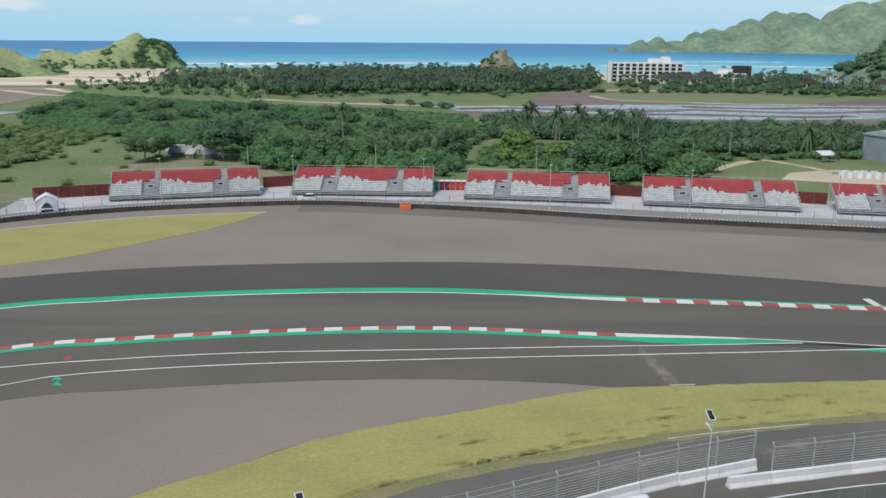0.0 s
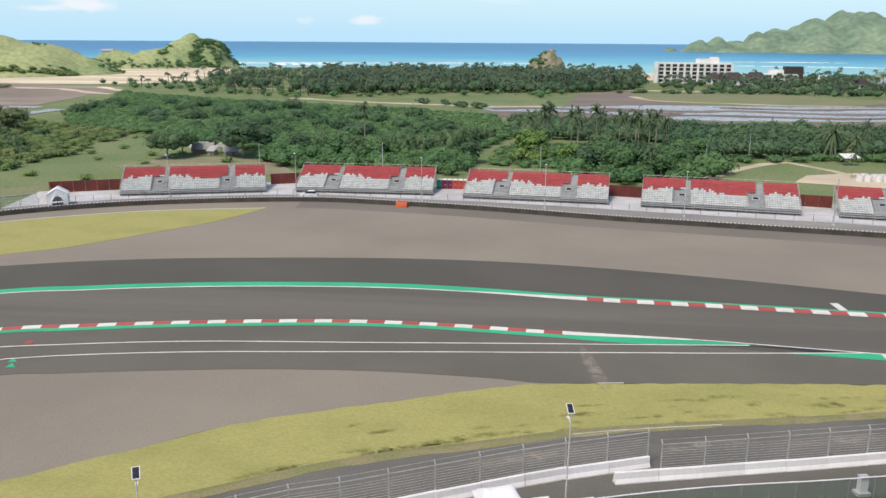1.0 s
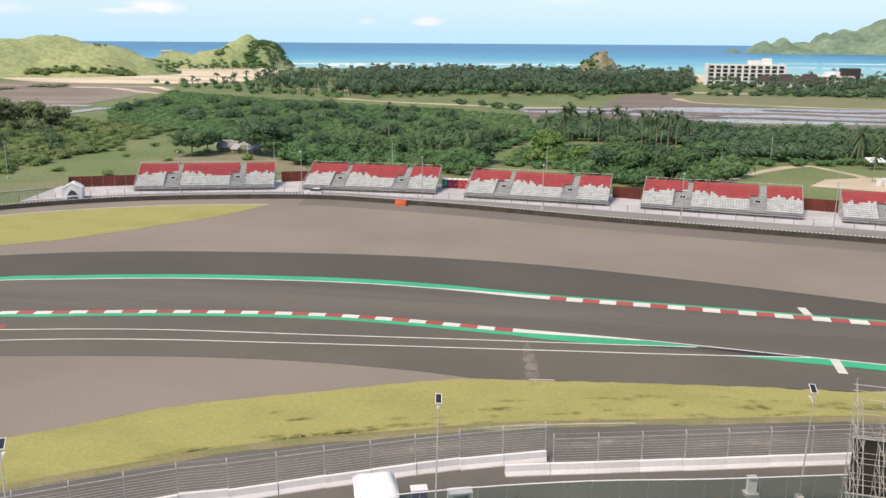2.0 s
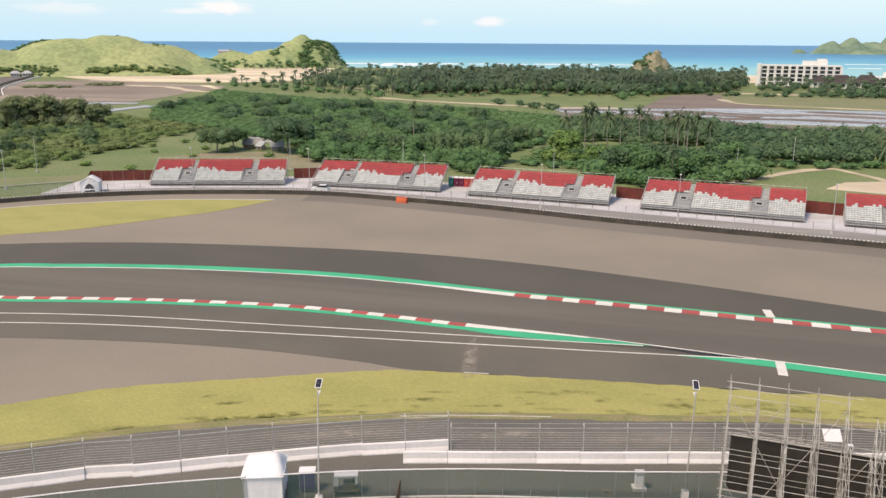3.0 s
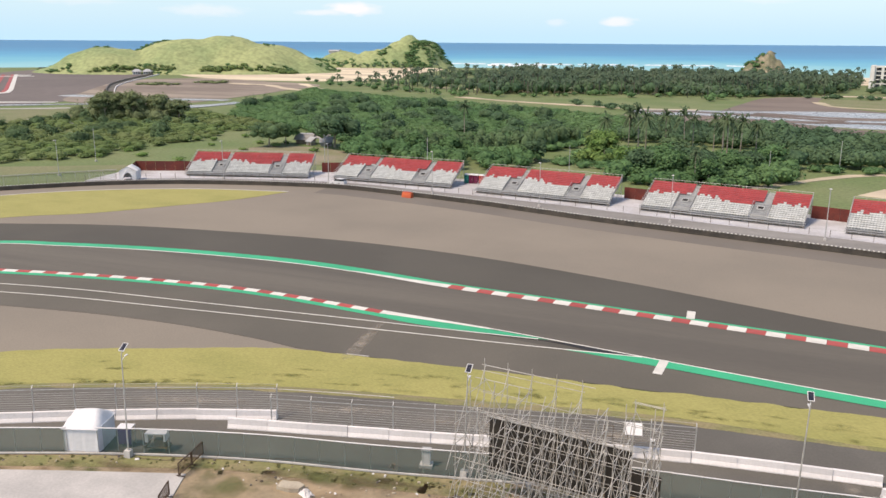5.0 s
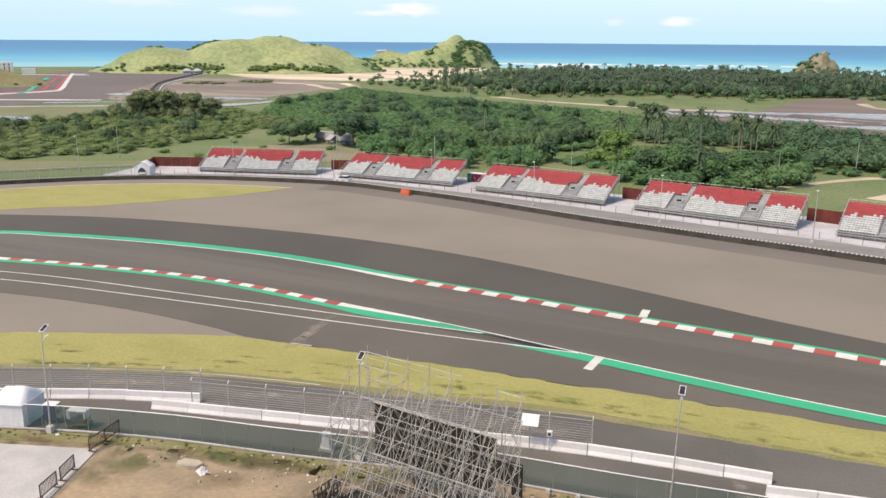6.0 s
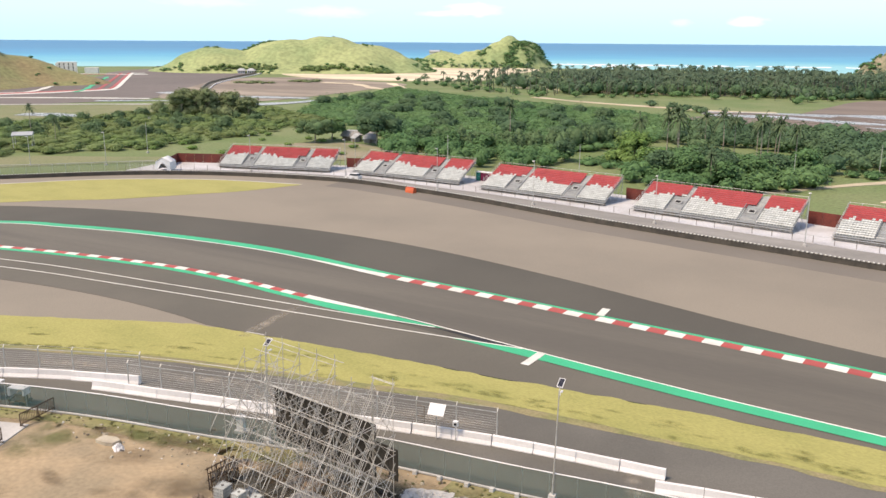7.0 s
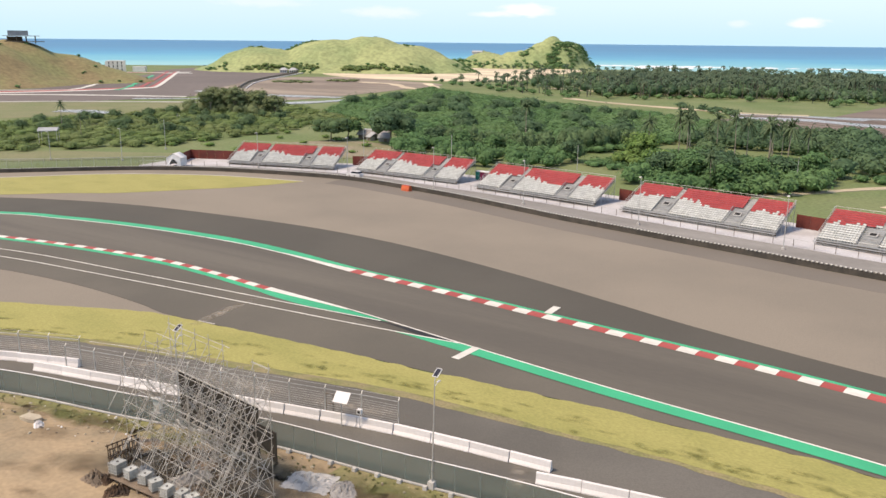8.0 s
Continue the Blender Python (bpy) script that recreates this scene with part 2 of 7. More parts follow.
# woods' green made paler and bluer: distance haze mixed into the base colour
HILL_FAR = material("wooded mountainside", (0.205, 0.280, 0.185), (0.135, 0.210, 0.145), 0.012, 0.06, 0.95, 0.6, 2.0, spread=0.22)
HILL_BROWN = material("brown dry hillside", (0.245, 0.195, 0.105), (0.225, 0.225, 0.105), 0.03, 0.35, 0.95, 0.6, 0.6, spread=0.2)
LEAF_MANGROVE = leafy("scrub leaves", (0.094, 0.197, 0.081), (0.124, 0.225, 0.092), 0.02, 0.2)
LEAF_DARK = leafy("dark broad leaves", (0.074, 0.142, 0.076), (0.100, 0.170, 0.086), 0.05, 0.25)
LEAF_OLIVE = leafy("olive scrub leaves", (0.150, 0.225, 0.082), (0.185, 0.240, 0.098), 0.03, 0.2)
LEAF_YARD = leafy("dull yard weed leaves", (0.14, 0.155, 0.068), (0.17, 0.165, 0.08), 0.5, 0.2)
LEAF_LIGHT = leafy("bright broad leaves", (0.145, 0.255, 0.075), (0.185, 0.280, 0.092), 0.2, 0.25)
LEAF_GREY = leafy("grey-green thin leaves", (0.112, 0.185, 0.088), (0.100, 0.165, 0.08), 0.2, 0.25)
LEAF_PALM = leafy("palm fronds", (0.090, 0.140, 0.075), (0.125, 0.165, 0.085), 0.1, 0.3)
LEAF_GROVE = leafy("coastal palm fronds", (0.082, 0.135, 0.088), (0.11, 0.155, 0.095), 0.05, 0.3)
LEAF_CLUMP = leafy("dull brownish leaves", (0.165, 0.212, 0.104), (0.190, 0.235, 0.118), 0.1, 0.25)

WATER = material("river water", (0.24, 0.245, 0.25), (0.34, 0.33, 0.33), 0.03, 0.6, 0.30, 0.15, 0.05, spec=0.4, stretch=(0.3, 1.5, 1))
FOAM = material("breaking surf", (0.85, 0.87, 0.88), (0.70, 0.76, 0.78), 0.03, 0.2, 0.7, 0.3, 0.3, stretch=(0.4, 1, 1))


def net_material(name="green shade net", base=(0.050, 0.125, 0.098), alt=(0.075, 0.152, 0.122), cover=0.36):
    """Green shade cloth: a woven net that lets part of the view through."""
    m = material(name, base, alt, 0.12, 3.0, 0.8, 0.0)
    n, l = m.node_tree.nodes, m.node_tree.links
    clear, mix = n.new("ShaderNodeBsdfTransparent"), n.new("ShaderNodeMixShader")
    mix.inputs[0].default_value = cover
    out = n["Material Output"]
    l.new(clear.outputs[0], mix.inputs[1])
    l.new(n["Principled BSDF"].outputs[0], mix.inputs[2])
    l.new(mix.outputs[0], out.inputs[0])
    return m


def sea_material():
    """Turquoise over the shallow reef by the shore, deep blue further out."""
    m = bpy.data.materials.new("sea water")
    m.use_nodes = True
    n, l = m.node_tree.nodes, m.node_tree.links
    p = n["Principled BSDF"]
    p.inputs["Roughness"].default_value = 0.35
    p.inputs["Specular IOR Level"].default_value = 0.12
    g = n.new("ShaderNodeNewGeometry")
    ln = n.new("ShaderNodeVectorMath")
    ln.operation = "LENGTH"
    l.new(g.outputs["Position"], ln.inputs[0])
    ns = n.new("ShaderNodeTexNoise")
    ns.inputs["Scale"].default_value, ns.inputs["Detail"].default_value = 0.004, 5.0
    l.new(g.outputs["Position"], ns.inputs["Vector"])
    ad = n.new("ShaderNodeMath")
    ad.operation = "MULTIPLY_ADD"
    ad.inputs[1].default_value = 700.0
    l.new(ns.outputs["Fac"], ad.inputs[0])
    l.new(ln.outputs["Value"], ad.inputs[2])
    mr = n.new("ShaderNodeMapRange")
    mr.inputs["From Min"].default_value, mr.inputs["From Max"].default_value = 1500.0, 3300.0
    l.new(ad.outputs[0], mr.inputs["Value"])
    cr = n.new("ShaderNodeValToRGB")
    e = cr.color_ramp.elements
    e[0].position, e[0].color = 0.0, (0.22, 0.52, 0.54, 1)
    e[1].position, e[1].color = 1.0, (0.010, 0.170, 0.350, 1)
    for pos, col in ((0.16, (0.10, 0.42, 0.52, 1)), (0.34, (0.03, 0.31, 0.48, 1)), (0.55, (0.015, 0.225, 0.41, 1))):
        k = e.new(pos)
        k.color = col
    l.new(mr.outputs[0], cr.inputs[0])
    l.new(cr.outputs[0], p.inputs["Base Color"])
    wv = n.new("ShaderNodeTexNoise")
    wv.inputs["Scale"].default_value = 0.08
    l.new(g.outputs["Position"], wv.inputs["Vector"])
    b = n.new("ShaderNodeBump")
    b.inputs["Strength"].default_value, b.inputs["Distance"].default_value = 0.3, 1.0
    l.new(wv.outputs["Fac"], b.inputs["Height"])
    l.new(b.outputs[0], p.inputs["Normal"])
    return m


NET, SEA = net_material(), sea_material()
MESH = net_material("pale wire mesh", (0.34, 0.37, 0.30), (0.28, 0.31, 0.25), 0.3)


# ---- mesh helpers ----
class Geo:
    """Collects vertices and faces for one mesh."""

    def __init__(self):
        self.v, self.f = [], []

    def add(self, verts, faces):
        k = len(self.v)
        self.v += [tuple(p) for p in verts]
        self.f += [tuple(i + k for i in face) for face in faces]
        return self

    def box(self, c, s, turn=0.0, taper=1.0):
        x, y, z = (d / 2 for d in s)
        co, si = math.cos(turn), math.sin(turn)
        pts = []
        for dz in (-z, z):
            q = taper if dz > 0 else 1.0
            for dx, dy in ((-x, -y), (x, -y), (x, y), (-x, y)):
                dx, dy = dx * q, dy * q
                pts.append((c[0] + dx * co - dy * si, c[1] + dx * si + dy * co, c[2] + dz))
        return self.add(pts, [(3, 2, 1, 0), (4, 5, 6, 7), (0, 1, 5, 4), (1, 2, 6, 5), (2, 3, 7, 6), (3, 0, 4, 7)])

    def tube(self, a, b, r, n=5, r2=None):
        a, b = Vector(a), Vector(b)
        d = (b - a).normalized()
        u = d.orthogonal().normalized()
        w = d.cross(u)
        r2 = r if r2 is None else r2
        pts = []
        for p, q in ((a, r), (b, r2)):
            for i in range(n):
                t = 2 * math.pi * i / n
                pts.append(p + (u * math.cos(t) + w * math.sin(t)) * q)
        return self.add(pts, [(i, (i + 1) % n, n + (i + 1) % n, n + i) for i in range(n)] + [tuple(range(n - 1, -1, -1)), tuple(range(n, 2 * n))])

    def prism(self, poly, z0, z1):
        n = len(poly)
        pts = [(x, y, z0) for x, y in poly] + [(x, y, z1) for x, y in poly]
        return self.add(pts, [tuple(range(n - 1, -1, -1)), tuple(range(n, 2 * n))] + [(i, (i + 1) % n, n + (i + 1) % n, n + i) for i in range(n)])

    def profile(self, outline, a, b):
        """An outline of (across, up) points drawn out from a to b (both on plan, with z)."""
        a, b = Vector(a), Vector(b)
        d = (b - a).normalized()
        side = Vector((-d.y, d.x, 0)).normalized()
        n = len(outline)
        pts = [p + side * o + Vector((0, 0, h)) for p in (a, b) for o, h in outline]
        return self.add(pts, [tuple(range(n)), tuple(range(2 * n - 1, n - 1, -1))] + [(i, n + i, n + (i + 1) % n, (i + 1) % n) for i in range(n)])

    def mesh(self, name, mat, smooth=False):
        me = bpy.data.meshes.new(name)
        me.from_pydata(self.v, [], self.f)
        me.materials.append(mat)
        if smooth:
            me.polygons.foreach_set("use_smooth", [True] * len(me.polygons))
        me.update()
        return me


def thing(name, label, category, at=(0, 0, 0), turn=0.0, group="", kind=""):
    ob = new(name)
    ob.empty_display_size = 0.2
    ob.matrix_basis = Matrix.Translation(at) @ Matrix.Rotation(turn, 4, "Z")
    return tagged(ob, label, category, group, kind)


def part(name, geo, mat, parent, label="", smooth=False, kind=""):
    ob = new(name, geo if isinstance(geo, bpy.types.Mesh) else geo.mesh(name, mat, smooth))
    ob.parent = parent
    return tagged(ob, label, kind=kind)


def solid(name, geo, mat, label, category, kind="", group="", smooth=False):
    return tagged(new(name, geo.mesh(name, mat, smooth)), label, category, group, kind)


def place(x, y, z=0.0, turn=0.0):
    return Matrix.Translation((x, y, z)) @ Matrix.Rotation(turn, 4, "Z")


def curve(points, step=2.0):
    """A smooth line through plan points, as a list of (x, y) about step apart."""
    p = [Vector(q) for q in points]
    p = [2 * p[0] - p[1]] + p + [2 * p[-1] - p[-2]]
    out = []
    for i in range(1, len(p) - 2):
        a, b, c, d = p[i - 1:i + 3]
        n = max(1, round((c - b).length / step))
        for k in range(n):
            t = k / n
            out.append(0.5 * ((2 * b) + (c - a) * t + (2 * a - 5 * b + 4 * c - d) * t * t + (3 * b - a - 3 * c + d) * t ** 3))
    out.append(p[-2])
    return [(q.x, q.y) for q in out]


def y_on(line, x):
    for (x0, y0), (x1, y1) in zip(line, line[1:]):
        if x0 <= x <= x1:
            return y0 + (y1 - y0) * (x - x0) / (x1 - x0)
    return line[0][1] if x < line[0][0] else line[-1][1]


def offset(line, d):
    """The line moved to its left by d."""
    out = []
    for i, (x, y) in enumerate(line):
        a, b = line[max(i - 1, 0)], line[min(i + 1, len(line) - 1)]
        l = math.hypot(b[0] - a[0], b[1] - a[1])
        out.append((x - (b[1] - a[1]) / l * d, y + (b[0] - a[0]) / l * d))
    return out


def band(low, high, z, base=0.0):
    """A sheet between two lines of plan points, low from left to right below high, with closed sides down to base."""
    g = Geo()
    n, m = len(low), len(high)
    k = max(n, m)
    pick = lambda line, i: line[round(i * (len(line) - 1) / (k - 1))]
    pts = []
    for i in range(k):
        a, b = pick(low, i), pick(high, i)
        pts += [(*a, z), (*b, z), (*a, base), (*b, base)]
    faces = []
    for i in range(k - 1):
        o = 4 * i
        faces += [(o, o + 4, o + 5, o + 1), (o + 2, o + 6, o + 4, o), (o + 1, o + 5, o + 7, o + 3)]
    return g.add(pts, faces)


def walk_line(line, spacing, start=0.0):
    """Points spaced evenly along a line: (x, y, heading)."""
    out, want, run = [], start, 0.0
    for (x0, y0), (x1, y1) in zip(line, line[1:]):
        l = math.hypot(x1 - x0, y1 - y0)
        while l > 0 and want <= run + l:
            t = (want - run) / l
            out.append((x0 + (x1 - x0) * t, y0 + (y1 - y0) * t, math.atan2(y1 - y0, x1 - x0)))
            want += spacing
        run += l
    return out


def inside(x, y, poly):
    hit = False
    for (x0, y0), (x1, y1) in zip(poly, poly[1:] + poly[:1]):
        if (y0 > y) != (y1 > y) and x < x0 + (y - y0) * (x1 - x0) / (y1 - y0):
            hit = not hit
    return hit


# ---- the plan of the circuit ----
WALL = curve([(-190, 20), (-150, 68), (-125, 100), (-104, 122), (-84, 143), (-67.5, 154), (-48, 161), (-30, 164.5), (-14, 163), (3.5, 160.2), (17.7, 156.8), (30.4, 153.7), (43.4, 151.3), (56, 149.0), (70, 146.7), (81, 144.7), (110, 141), (170, 135)], 3)
EDGE_C = curve([(-150, 35), (-105, 83), (-73.5, 103.8), (-62, 109.5), (-50, 114), (-34.6, 117.6), (-9.5, 120.9), (7.5, 121.3), (24, 119.7), (44, 115.6), (60, 111.4), (71.4, 108.4), (91, 104.7), (130, 99.5), (175, 94)])
EDGE_D = curve([(-140, 30), (-95, 75), (-58.5, 96.5), (-44.6, 101.3), (-30.8, 104.6), (-16, 106.7), (-3.8, 107.5), (7, 107), (21.7, 105.2), (36, 104.4), (54.5, 103.1), (73.6, 101.8), (91.4, 100), (130, 95), (175, 88)])
EDGE_E = curve([(-130, 25), (-85, 64), (-49, 82.5), (-38, 86), (-26, 88.8), (-13.5, 90.9), (-3.6, 91.8), (6.3, 91.6), (18.4, 90.6), (34, 89.7), (52.3, 87.7), (70.4, 85.9), (93.3, 84.45), (130, 80.6), (175, 74)])
LINE_1 = curve([(-95, 55), (-70, 68), (-46, 77), (-35.6, 79.8), (-28.2, 81.4), (-20.5, 82.65), (-12.5, 83.5), (-4.5, 84.25), (4.5, 85.2), (15, 86.3), (24.5, 87.2), (32, 87.95), (39, 88.7)])
LINE_2 = curve([(-75, 52), (-43.4, 72.6), (-38.9, 75.2), (-32.9, 76.95), (-25.7, 78.5), (-18, 79.75), (-10.5, 80.65), (-2.6, 81.6), (7.6, 82.8), (16.5, 83.75), (27, 84.95), (35, 85.8), (47.6, 87.4), (50.8, 87.8)])
EDGE_G = curve([(-110, 20), (-75, 53), (-41.5, 69.4), (-32, 72.1), (-20.5, 74.4), (-11, 75.8), (0, 76.5), (11.2, 76.1), (15.5, 75.5), (24, 76.3), (33.3, 77.2), (42, 78.4), (52.7, 79.3), (67.4, 81.0), (82.4, 82.0), (93.6, 82.0), (130, 78.2), (175, 71)])
GRASS_TOP = curve([(-75, 5), (-40, 38), (-22.9, 53.5), (-17, 58), (-12.6, 62), (-4.6, 66.4), (5.4, 71), (13.7, 74.6), (24, 76.3), (33.3, 77.2), (42, 78.4), (52.7, 79.3), (67.4, 81.0), (82.4, 82.0), (93.6, 82.0), (130, 78.2), (175, 71)])
GRASS_LOW = curve([(-60, 0), (-25, 40), (-6, 54.3), (2.7, 59), (9.6, 61.7), (17, 64.6), (24.8, 66.9), (40, 70.4), (52, 73.2), (65, 74.5), (79, 75.6), (100, 75.5), (135, 72), (175, 64)])
BAR_1 = curve([(-50, 12), (-30, 29.7), (-4.7, 46.45), (1.9, 49.75), (8.3, 53.05), (14.1, 55.95), (17.0, 57.25), (23.66, 59.92)], 1)
BAR_2 = curve([(20.67, 56.92), (32.7, 60.1), (44.5, 63.3), (58.3, 66.65), (72.35, 68.45)], 1)
BAR_3 = curve([(71.6, 66.3), (77.1, 67.5), (90, 69.5), (110, 70.5), (150, 68)], 1)
NETLINE = curve([(-45, 12), (-25, 29), (-7, 38.5), (4.2, 44.6), (16.2, 49.8), (26.2, 53.1), (35.4, 55.2), (42.5, 57.0), (51, 59.1), (62, 60.6), (80, 63), (110, 64), (150, 62)], 1)
GROUND_COAST = [(-2600, -900), (-1500, 250), (-980, 560), (-783, 700), (-600, 880), (-430, 1010), (-330, 1025), (-200, 1090), (60, 1010), (130, 930), (350, 880), (700, 900), (1400, 700), (2600, 300)]


# the inner service side stands on a low terrace that runs out towards the right
def terrace(x):
    return 0.45 * min(max((70 - x) / 42, 0.0), 1.0)


def lift(x, y, z):
    k = terrace(x) / 32.5
    return x + (30 - 0.15 * x) * k, y - (y - 2) * k, z + terrace(x) * (1 - z / 32.5)


def lay_on_terrace(things):
    for ob in things:
        if ob.matrix_basis == Matrix.Identity(4):
            if ob.type == "MESH":
                for v in ob.data.vertices:
                    v.co = lift(*v.co)
            lay_on_terrace(ob.children)
        else:
            at = ob.matrix_basis.translation.copy()
            ob.matrix_basis = Matrix.Translation(Vector(lift(*at)) - at) @ ob.matrix_basis


# ---- ground, sea ----
def coast_y(x):
    return y_on(GROUND_COAST, x)


def ground_sheet():
    g = Geo()
    spread = lambda k, n, reach: reach * (abs(k) / n) ** 1.7 * (1 if k >= 0 else -1)
    xs = [spread(k, 60, 4800) for k in range(-60, 61)]
    ys = [200 + spread(k, 60, 4800) for k in range(-60, 61)]
    for y in ys:
        for x in xs:
            d = y - coast_y(x)
            g.v.append((x, y, -5.0 * min(max((d + 30) / 60, 0), 1)))
    n = len(xs)
    g.f = [(j * n + i, j * n + i + 1, (j + 1) * n + i + 1, (j + 1) * n + i) for j in range(n - 1) for i in range(n - 1)]
    return solid("ground", g, GRASS_WILD, "rough green and tan wild grassland", "ground", "structure")


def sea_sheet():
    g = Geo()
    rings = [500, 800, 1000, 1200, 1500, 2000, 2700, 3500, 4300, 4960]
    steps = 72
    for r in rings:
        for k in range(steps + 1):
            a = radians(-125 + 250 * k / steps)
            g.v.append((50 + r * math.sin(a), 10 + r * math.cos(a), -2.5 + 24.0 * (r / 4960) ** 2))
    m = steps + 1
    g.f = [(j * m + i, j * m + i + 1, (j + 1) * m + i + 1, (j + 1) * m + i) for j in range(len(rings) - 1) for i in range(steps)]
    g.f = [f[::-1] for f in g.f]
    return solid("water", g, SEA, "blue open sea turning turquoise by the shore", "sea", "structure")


ground_sheet()
sea_sheet()


def surface(name, geo, mat, label, category):
    return solid(name, geo, mat, label, category, "structure")


# run-off, verge, track and lane in turn, each a little above the last
surface("runoff", band(GRASS_TOP, WALL, 0.03), ASPHALT_RUNOFF, "wide weathered grey-brown asphalt run-off area", "run-off")
FOOT = [p for p in WALL if p[0] > -34]
surface("wall_strip", band(offset(FOOT, -6.6), offset(FOOT, -0.2), 0.045), ASPHALT_FOOT, "darker asphalt strip along the tyre wall", "asphalt")
surface("verge", band(EDGE_G, EDGE_C, 0.05), ASPHALT_VERGE, "dark asphalt verge along the race track", "asphalt")
surface("road", band(EDGE_E, offset(EDGE_D, -2.0), 0.07), ASPHALT_TRACK, "dark brown-grey racing asphalt curving past", "race track")
surface("lane", band(EDGE_G, offset(EDGE_E, -2.0), 0.065), ASPHALT_LANE, "asphalt lane beside the track's inner kerb", "lane")


def clip(line, x0, x1):
    inner = [(x, y) for x, y in line if x0 < x < x1]
    return [(x0, y_on(line, x0))] + inner + [(x1, y_on(line, x1))]


def taper_band(line, x0, x1, a0, b0, a1, b1, z):
    """A painted strip between two offsets from a line that change from (a0, b0) at x0 to (a1, b1) at x1."""
    c = clip(line, x0, x1)
    low, high = [], []
    for i, (x, y) in enumerate(c):
        t = i / (len(c) - 1)
        low.append((x, y + a0 + (a1 - a0) * t))
        high.append((x, y + b0 + (b1 - b0) * t))
    return band(low, high, z, z - 0.012)


# ---- painted strips and lines ----
PAINT_Z = 0.09
surface("paint_outer_green", taper_band(EDGE_D, -139, 8, -1.9, 0, -1.9, 0, PAINT_Z), PAINT_GREEN, "green painted strip on the track's outer edge", "road marking")
surface("paint_outer_taper", taper_band(EDGE_D, 8, 23, -1.9, 0, -0.6, 0, PAINT_Z), PAINT_GREEN, "green painted strip narrowing beside the kerb", "road marking")
surface("paint_outer_narrow", taper_band(EDGE_D, 23, 174, -0.6, 0, -0.6, 0, PAINT_Z), PAINT_GREEN, "narrow green strip behind the outer kerb", "road marking")
surface("line_outer", taper_band(EDGE_D, -139, 6, -2.2, -1.9, -2.2, -1.9, PAINT_Z), PAINT_WHITE, "white edge line of the track", "road marking")
surface("kerb_ramp_outer", taper_band(EDGE_D, 6, 22, -2.2, -1.9, -2.25, -0.65, PAINT_Z + 0.02), PAINT_WHITE, "white painted start of the outer kerb", "kerb")
surface("paint_inner_green", taper_band(EDGE_E, -129, 18.4, -2.05, -1.08, -2.05, -1.0, PAINT_Z), PAINT_GREEN, "green strip behind the inner kerb", "road marking")
surface("kerb_ramp_inner", taper_band(EDGE_E, 18.4, 33, -1.0, 0.22, -0.2, 0.15, PAINT_Z + 0.02), PAINT_WHITE, "white painted end of the inner kerb", "kerb")
inner_c = clip(EDGE_E, 18.4, 40)
wedge_low = [(x, max(y_on(LINE_1, min(x, 38.9)) + 0.2, y - 2.05 - 0.1 * min(x - 18.4, 4.0))) for x, y in inner_c]
wedge_high = [(x, max(y - 1.0 + 0.8 * min(1.0, (x - 18.4) / 14.6) ** 0.8, y_on(LINE_1, min(x, 38.9)) + 0.22)) for x, y in inner_c]
surface("paint_inner_wedge", band(wedge_low, wedge_high, PAINT_Z, PAINT_Z - 0.012), PAINT_GREEN, "green painted wedge where the lane joins the track", "road marking")
surface("line_inner", taper_band(EDGE_E, 33, 174, -0.05, 0.18, -0.05, 0.18, PAINT_Z), PAINT_WHITE, "white edge line of the track", "road marking")
start_low = curve([(42.6, 86.65), (45.5, 86.5), (48.4, 86.22), (51.2, 85.97), (54, 85.72)], 1.0)
surface("paint_inner_far", band(start_low, [(x, min(y_on(LINE_2, min(x, 50.6)) - 0.06 + max(x - 50.6, 0), y_on(EDGE_E, x) - 0.05)) for x, _ in start_low], PAINT_Z), PAINT_GREEN, "green strip beginning where the lane joins", "road marking")
surface("paint_inner_right", taper_band(EDGE_E, 54, 174, -1.79, -0.05, -1.8, -0.05, PAINT_Z), PAINT_GREEN, "green painted strip on the track's inner edge", "road marking")
surface("line_lane_upper", taper_band(LINE_1, -94, 38.9, -0.11, 0.11, -0.11, 0.11, PAINT_Z + 0.012), PAINT_WHITE, "thin white line of the lane", "road marking")
surface("line_lane_lower", taper_band(LINE_2, -74, 50.6, -0.11, 0.11, -0.11, 0.11, PAINT_Z + 0.012), PAINT_WHITE, "thin white line of the lane", "road marking")
seam_low = curve([(33, 87.78), (37, 88.25), (40, 88.4), (43, 87.95), (45.5, 87.45), (48.4, 87.6), (50.4, 87.82)], 1.0)
surface("tar_seam", band(seam_low, [(x, max(min(y_on(EDGE_E, x) - 0.06, y_on(LINE_1, min(x, 38.9)) - 0.1), y + 0.02)) for x, y in seam_low], 0.078, 0.07), SEAL, "black tar wedge between lane and track", "asphalt seam")


def rectangle(c, along, across, turn, z, h=0.012):
    return Geo().box((c[0], c[1], z - h / 2), (along, across, h), turn)


surface("mark_outer", rectangle((53.75, 104.3), 1.0, 3.0, 0.07, 0.135, 0.05), PAINT_WHITE, "white painted cross mark on the kerb", "road marking")
surface("mark_inner", rectangle((52.85, 85.75), 0.95, 4.1, -0.04, 0.12, 0.02), PAINT_WHITE, "white painted cross mark beside the track", "road marking")
arrow = Geo()
for tip in (((-39.11, 74.15), (-38.13, 74.34), (-39.1, 75.28)), ((-38.43, 72.81), (-37.47, 72.99), (-38.49, 74.04))):
    arrow.prism(tip, PAINT_Z - 0.012, PAINT_Z)
surface("mark_arrow", arrow, PAINT_GREEN, "green double arrowhead painted on the lane", "road marking")
